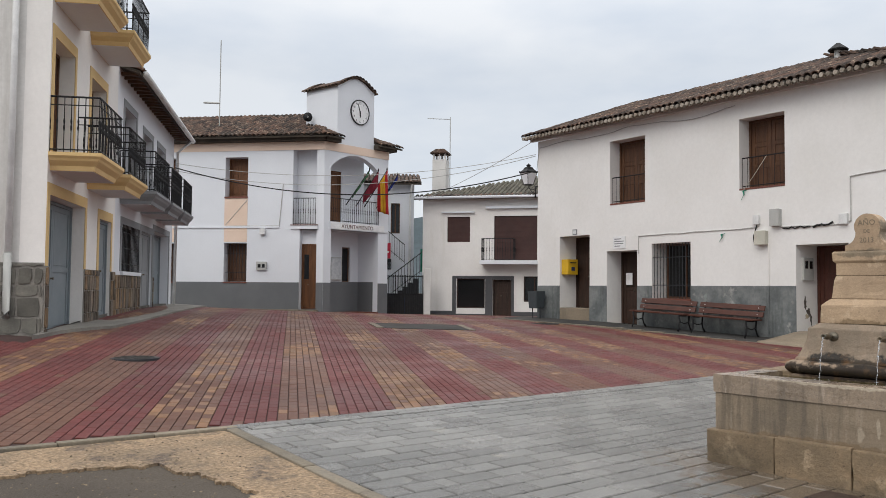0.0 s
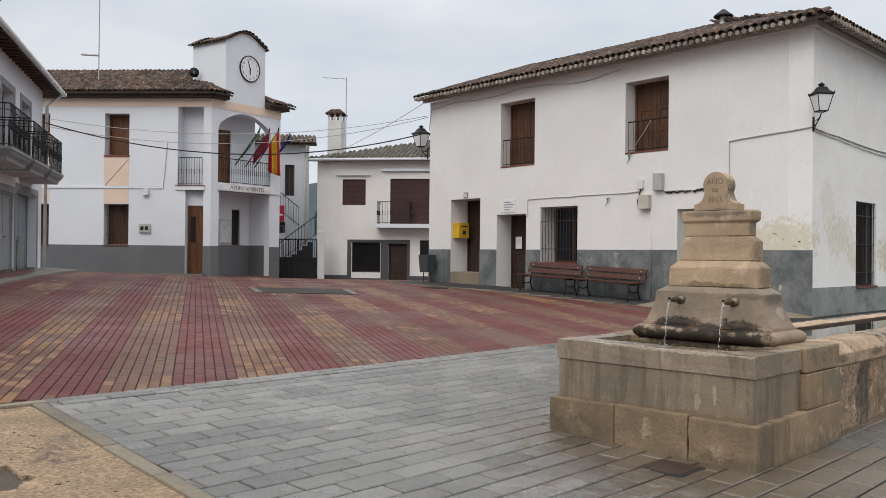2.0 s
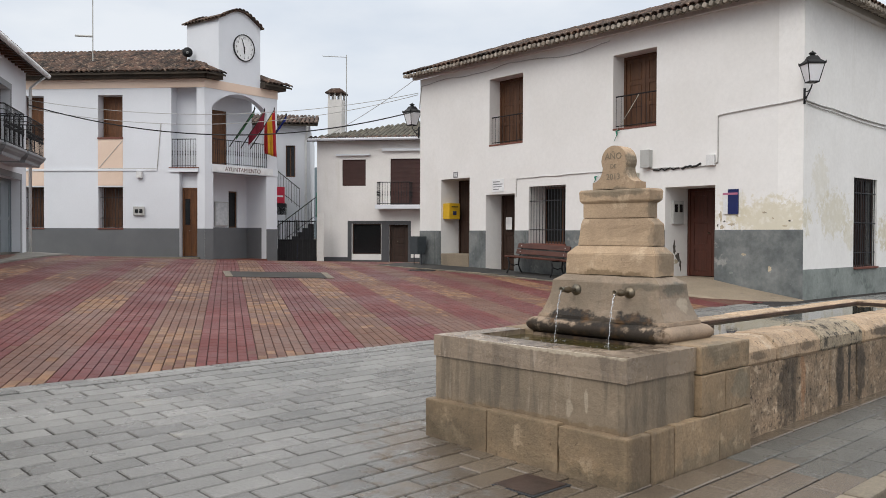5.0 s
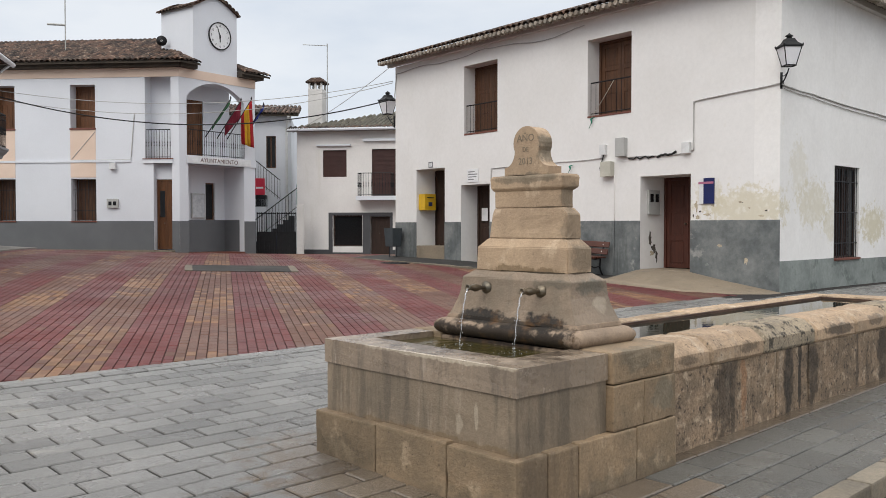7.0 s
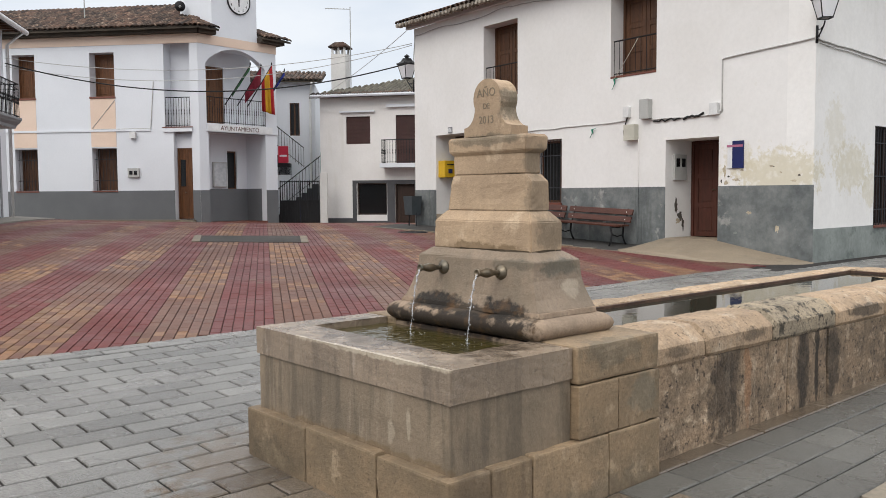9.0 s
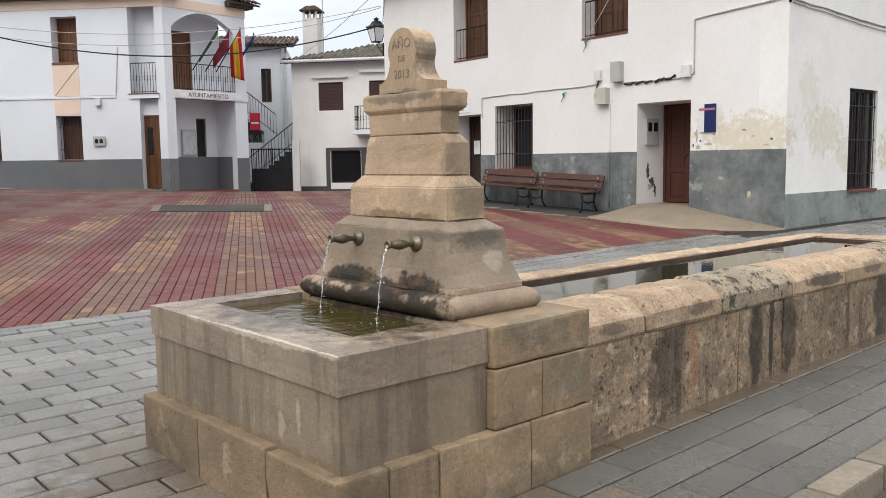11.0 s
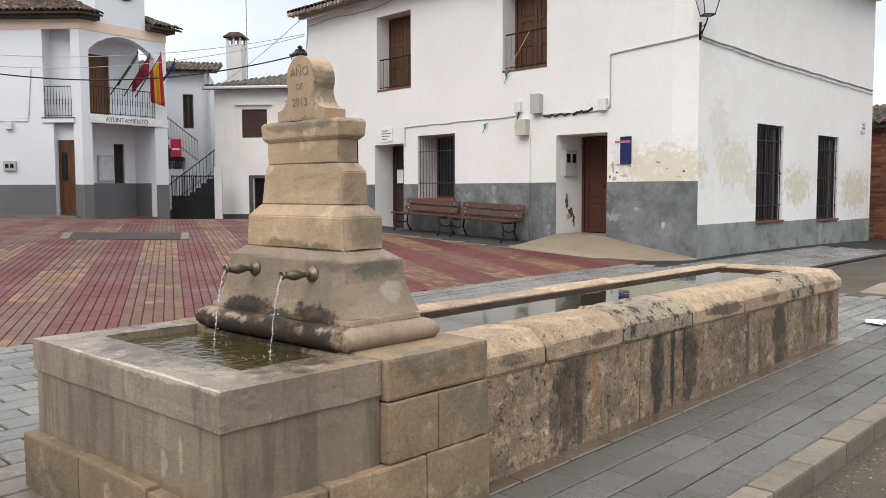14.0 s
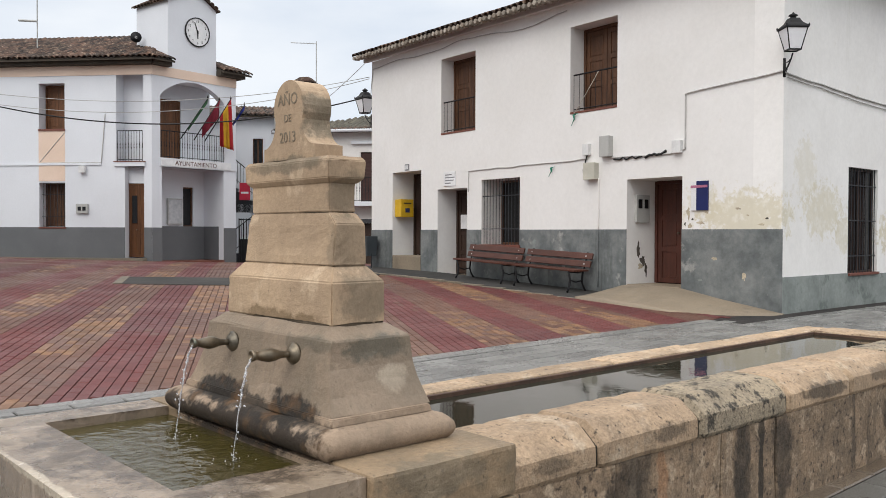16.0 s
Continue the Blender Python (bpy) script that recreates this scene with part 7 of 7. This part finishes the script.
for u, z, w, h, m in ((0.35, 1.22, 0.05, 0.14, FLAKE_DARK), (0.48, 1.0, 0.06, 0.08, FLAKE_DARK), (0.58, 0.82, 0.04, 0.12, FLAKE_DARK), (0.42, 0.88, 0.08, 0.05, FLAKE)):
    blotch(JAMB, u, z, w, h, m)
for u, z, w, h in ((6.9, 1.35, 0.05, 0.07), (8.1, 1.0, 0.06, 0.03), (11.6, 1.1, 0.05, 0.03), (12.2, 0.8, 0.03, 0.06), (11.3, 0.7, 0.06, 0.02)):
    blotch(RB @ pose(0, -0.0125, 0), u, z, w, h, FLAKE if u > 11.5 else PLINTH_PALE)



# ---- street sign on the side wall ----
st = tagged_at(new("street_sign"), RS @ pose(8.85, 0.0, 2.88), "small white street sign with dark corners and grey lettering bars", "sign")
part("plate", box(0, 0.34, -0.02, 0.0, 0, 0.30, bevel=0.004), SIGN_WHITE, st)
for z, a, b in ((0.19, 0.10, 0.26), (0.10, 0.06, 0.29)):
    part("bar", box(a, b, -0.023, -0.0195, z, z + 0.05), INK, st)
for x, z in ((0.02, 0.02), (0.29, 0.02), (0.02, 0.25), (0.29, 0.25)):
    part("corner_mark", box(x, x + 0.03, -0.024, -0.0195, z, z + 0.03), IRON_GREY, st)


# ---- paving pieces ----
def piece_mesh(name, lx, ly, h=0.03, bev=0.007, material=None):
    """A paving piece with a chamfered top, its top at z = 0."""
    a, b, c, d = lx / 2, ly / 2, lx / 2 - bev, ly / 2 - bev
    vs = [(sx * a, sy * b, -h) for sx, sy in ((-1, -1), (1, -1), (1, 1), (-1, 1))]
    vs += [(sx * a, sy * b, -bev) for sx, sy in ((-1, -1), (1, -1), (1, 1), (-1, 1))]
    vs += [(sx * c, sy * d, 0) for sx, sy in ((-1, -1), (1, -1), (1, 1), (-1, 1))]
    fs = [(8, 9, 10, 11)]
    for k in range(4):
        j = (k + 1) % 4
        fs += [(4 + k, 4 + j, 8 + j, 8 + k), (k, j, 4 + j, 4 + k)]
    me = bpy.data.meshes.new(name)
    me.from_pydata(vs, [], fs)
    if material:
        me.materials.append(material)
    return me


def laid(x, y, ang, r, lift=0.0, wob=0.6):
    """A pose on the slope of the ground."""
    e = 0.3
    gx, gy = (ground(x + e, y) - ground(x - e, y)) / (2 * e), (ground(x, y + e) - ground(x, y - e)) / (2 * e)
    n = Vector((-gx + r.uniform(-.006, .006), -gy + r.uniform(-.006, .006), 1)).normalized()
    q = Vector((0, 0, 1)).rotation_difference(n)
    return Matrix.Translation((x, y, ground(x, y) + lift + r.uniform(-.0015, .0015))) @ q.to_matrix().to_4x4() @ pose(0, 0, 0, 0, 0, ang + r.uniform(-wob, wob))


pr = random.Random(21)
pavement = tagged_at(new("pavement"), pose(6, 5, 0), "wet grey rectangular concrete pavers in running bond", "pavement", kind="structure")
PL, PW = 0.41, 0.206
paver = piece_mesh("paver", PL - 0.014, PW - 0.018, material=PAVER)
near, rest, halves, soaked, wet_side = [], [], [], [], []
j = 0
y = KY + PW / 2
while y < BY - 0.04:
    x = KX - PL * (0.5 if j % 2 else 1.0)
    while x < west(y):
        x += PL
    if x - west(y) > 0.03:
        halves.append((x - west(y), laid((x + west(y)) / 2, y, 0, pr, 0.0, 0.25)))
    while x < 24:
        xc = x + PL / 2
        x += PL
        if (FX0 + 0.1 < xc < TX1 - 0.1 and FY0 + 0.25 < y < TY1 - 0.1):
            continue
        if xc > 17.2 and y > 6.7 or xc > 15.85 and y < 5.0:
            continue
        m = laid(xc, y, 0, pr, 0.006 if y > BY - 0.24 else 0.0, 0.25)
        dx, dy = max(FX0 - xc, 0, xc - FX1), max(FY0 - y, 0, y - FY1)
        damp = math.hypot(dx, dy) - (0.12 if y > FY1 - 0.5 else 0.55) if xc < FX1 else abs(y - FY0) - 0.42 + 0.03 * (xc - FX1)
        if damp + 0.55 * noise.noise((xc * 1.1, y * 1.1, 6)) < 0 and xc < 12.5 or (y < FY0 and 5.6 < xc < 14):
            (wet_side if y < FY0 and xc > 7.3 else soaked).append(m)
        else:
            (near if xc < 7.6 else rest).append(m)
    j += 1
    y += PW
near.sort(key=lambda m: (m.translation.x - 5.5) ** 2 + (m.translation.y - 4) ** 2)
for width, m in halves:
    hang("paver", piece_mesh("paver", width - 0.011, PW - 0.018, material=PAVER), None, pavement, at=m)
soaked_paver = piece_mesh("paver", PL - 0.014, PW - 0.018, material=PAVER_WET)
for m in soaked:
    hang("paver", soaked_paver, None, pavement, at=m)
border = piece_mesh("paver", PL - 0.011, 0.126, material=PAVER)
for k in range(31):
    hang("paver", border, None, pavement, at=laid(KX + PL * (k + 0.5), 7.312, 0, pr, 0.008, 0.1))
side_paver = piece_mesh("paver", PL - 0.008, PW - 0.010, material=PAVER_SIDE)
for m in wet_side:
    hang("paver", side_paver, None, pavement, at=m)
for m in near[:200]:
    hang("paver", paver, None, pavement, at=m)
joined("paver_field", paver, near[200:] + rest, PAVER_J, pavement, at=Matrix())

square = tagged_at(new("brick_square"), pose(10, 15, 0.4), "red brick paving with ochre bands, damp", "pavement", kind="structure")
ANG, RP, BL = 61.0, 0.1035, 0.205
ca, sa = math.cos(radians(ANG)), math.sin(radians(ANG))
kinds = {k: piece_mesh("brick", BL - 0.005, RP - 0.0092, bev=0.004, material=m) for k, m in (("red", BRICK_RED), ("ochre", BRICK_OCHRE), ("brown", BRICK_BROWN))}
lots = {"red": [], "ochre": [], "brown": []}
ox, oy = 3.95, BY


def within(m, x, y):
    p = m.inverted() @ Vector((x, y, 0))
    return p.x, p.y


RBI, LHI, TLI, TWI, LBI = (m.inverted() for m in (RB, LH, TL, TW, LB))
for row in range(-120, 190):
    v = (row + 0.5) * RP
    s = -14.0 + (0.5 if row % 2 else 0.0) * BL
    band = (row // 6) % 2 == 0
    while s < 34:
        s += BL
        x, y = ox + s * ca + v * sa, oy + s * sa - v * ca
        if y < BY + (0.06 if x < KX + 0.1 else 0.0) or x < -5 or y > 32.5 or x > 24:
            continue
        p = Vector((x, y, 0))
        a = RBI @ p
        if a.y > -1.2 and a.x > -1.0:
            continue
        a = LHI @ p
        if a.y > -0.02 and a.x > -1.0:
            continue
        a = TLI @ p
        if a.y > -0.3 and a.x < 7.6:
            continue
        a = TWI @ p
        if a.y > 0.0 and a.x > -0.2 and a.x < 3.8:
            continue
        a = LBI @ p
        if a.y > 0:
            continue
        k = "red"
        if band:
            n = noise.noise((s * 0.33, (row // 6) * 3.7, 0.5)) + 0.35 * noise.noise((s * 1.9, (row // 6) * 5.1, 4.5))
            k = "ochre" if pr.random() < 0.16 + 1.5 * n else "brown"
        elif pr.random() < 0.015:
            k = "brown"
        lots[k].append(laid(x, y, ANG, pr, 0.0, 0.9))
budget = 100
for k, ms in lots.items():
    ms.sort(key=lambda m: (m.translation.x - 6) ** 2 + 2 * (m.translation.y - BY) ** 2)
    for m in ms[:budget]:
        hang("brick", kinds[k], None, square, at=m)
    joined("brick_field", kinds[k], ms[budget:], {"red": BRICK_RED_J, "ochre": BRICK_OCHRE_J, "brown": BRICK_BROWN_J}[k], square, at=Matrix())

# ---- grit and dead leaves along the road kerb ----
gr = random.Random(8)
bit = bpy.data.meshes.new("grit")
bit.from_pydata([(-1, -0.7, 0), (1, -0.6, 0), (0.8, 0.8, 0), (-0.7, 0.7, 0), (0, 0, 0.7)], [], [(0, 1, 4), (1, 2, 4), (2, 3, 4), (3, 0, 4)])
spots = []
for k in range(1500):
    x = gr.uniform(6.0, 16.0)
    y = KY - 0.19 - abs(gr.gauss(0, 0.14))
    s = gr.uniform(0.003, 0.011)
    spots.append(Matrix.Translation((x, y, ground(x, y) - 0.109)) @ pose(0, 0, 0, 0, 0, gr.uniform(0, 360)) @ Matrix.Scale(s, 4))
for k in range(2600):
    x, y = gr.uniform(-2.0, KX - 0.3), gr.uniform(2.5, BY - 0.3)
    s = gr.uniform(0.003, 0.013)
    spots.append(Matrix.Translation((x, y, ground(x, y) - (0.012 if rough_edge(x, y) else 0.035))) @ pose(0, 0, 0, 0, 0, gr.uniform(0, 360)) @ Matrix.Scale(s, 4))
tagged(joined("grit", bit, spots, mat("brown_grit", (0.20, 0.155, 0.105), (0.08, 0.062, 0.045), 0.9, 9, 60, 0.2, vary=0.6, island=True), None), "brown grit and leaf crumbs along the kerb", "grit", kind="stuff")
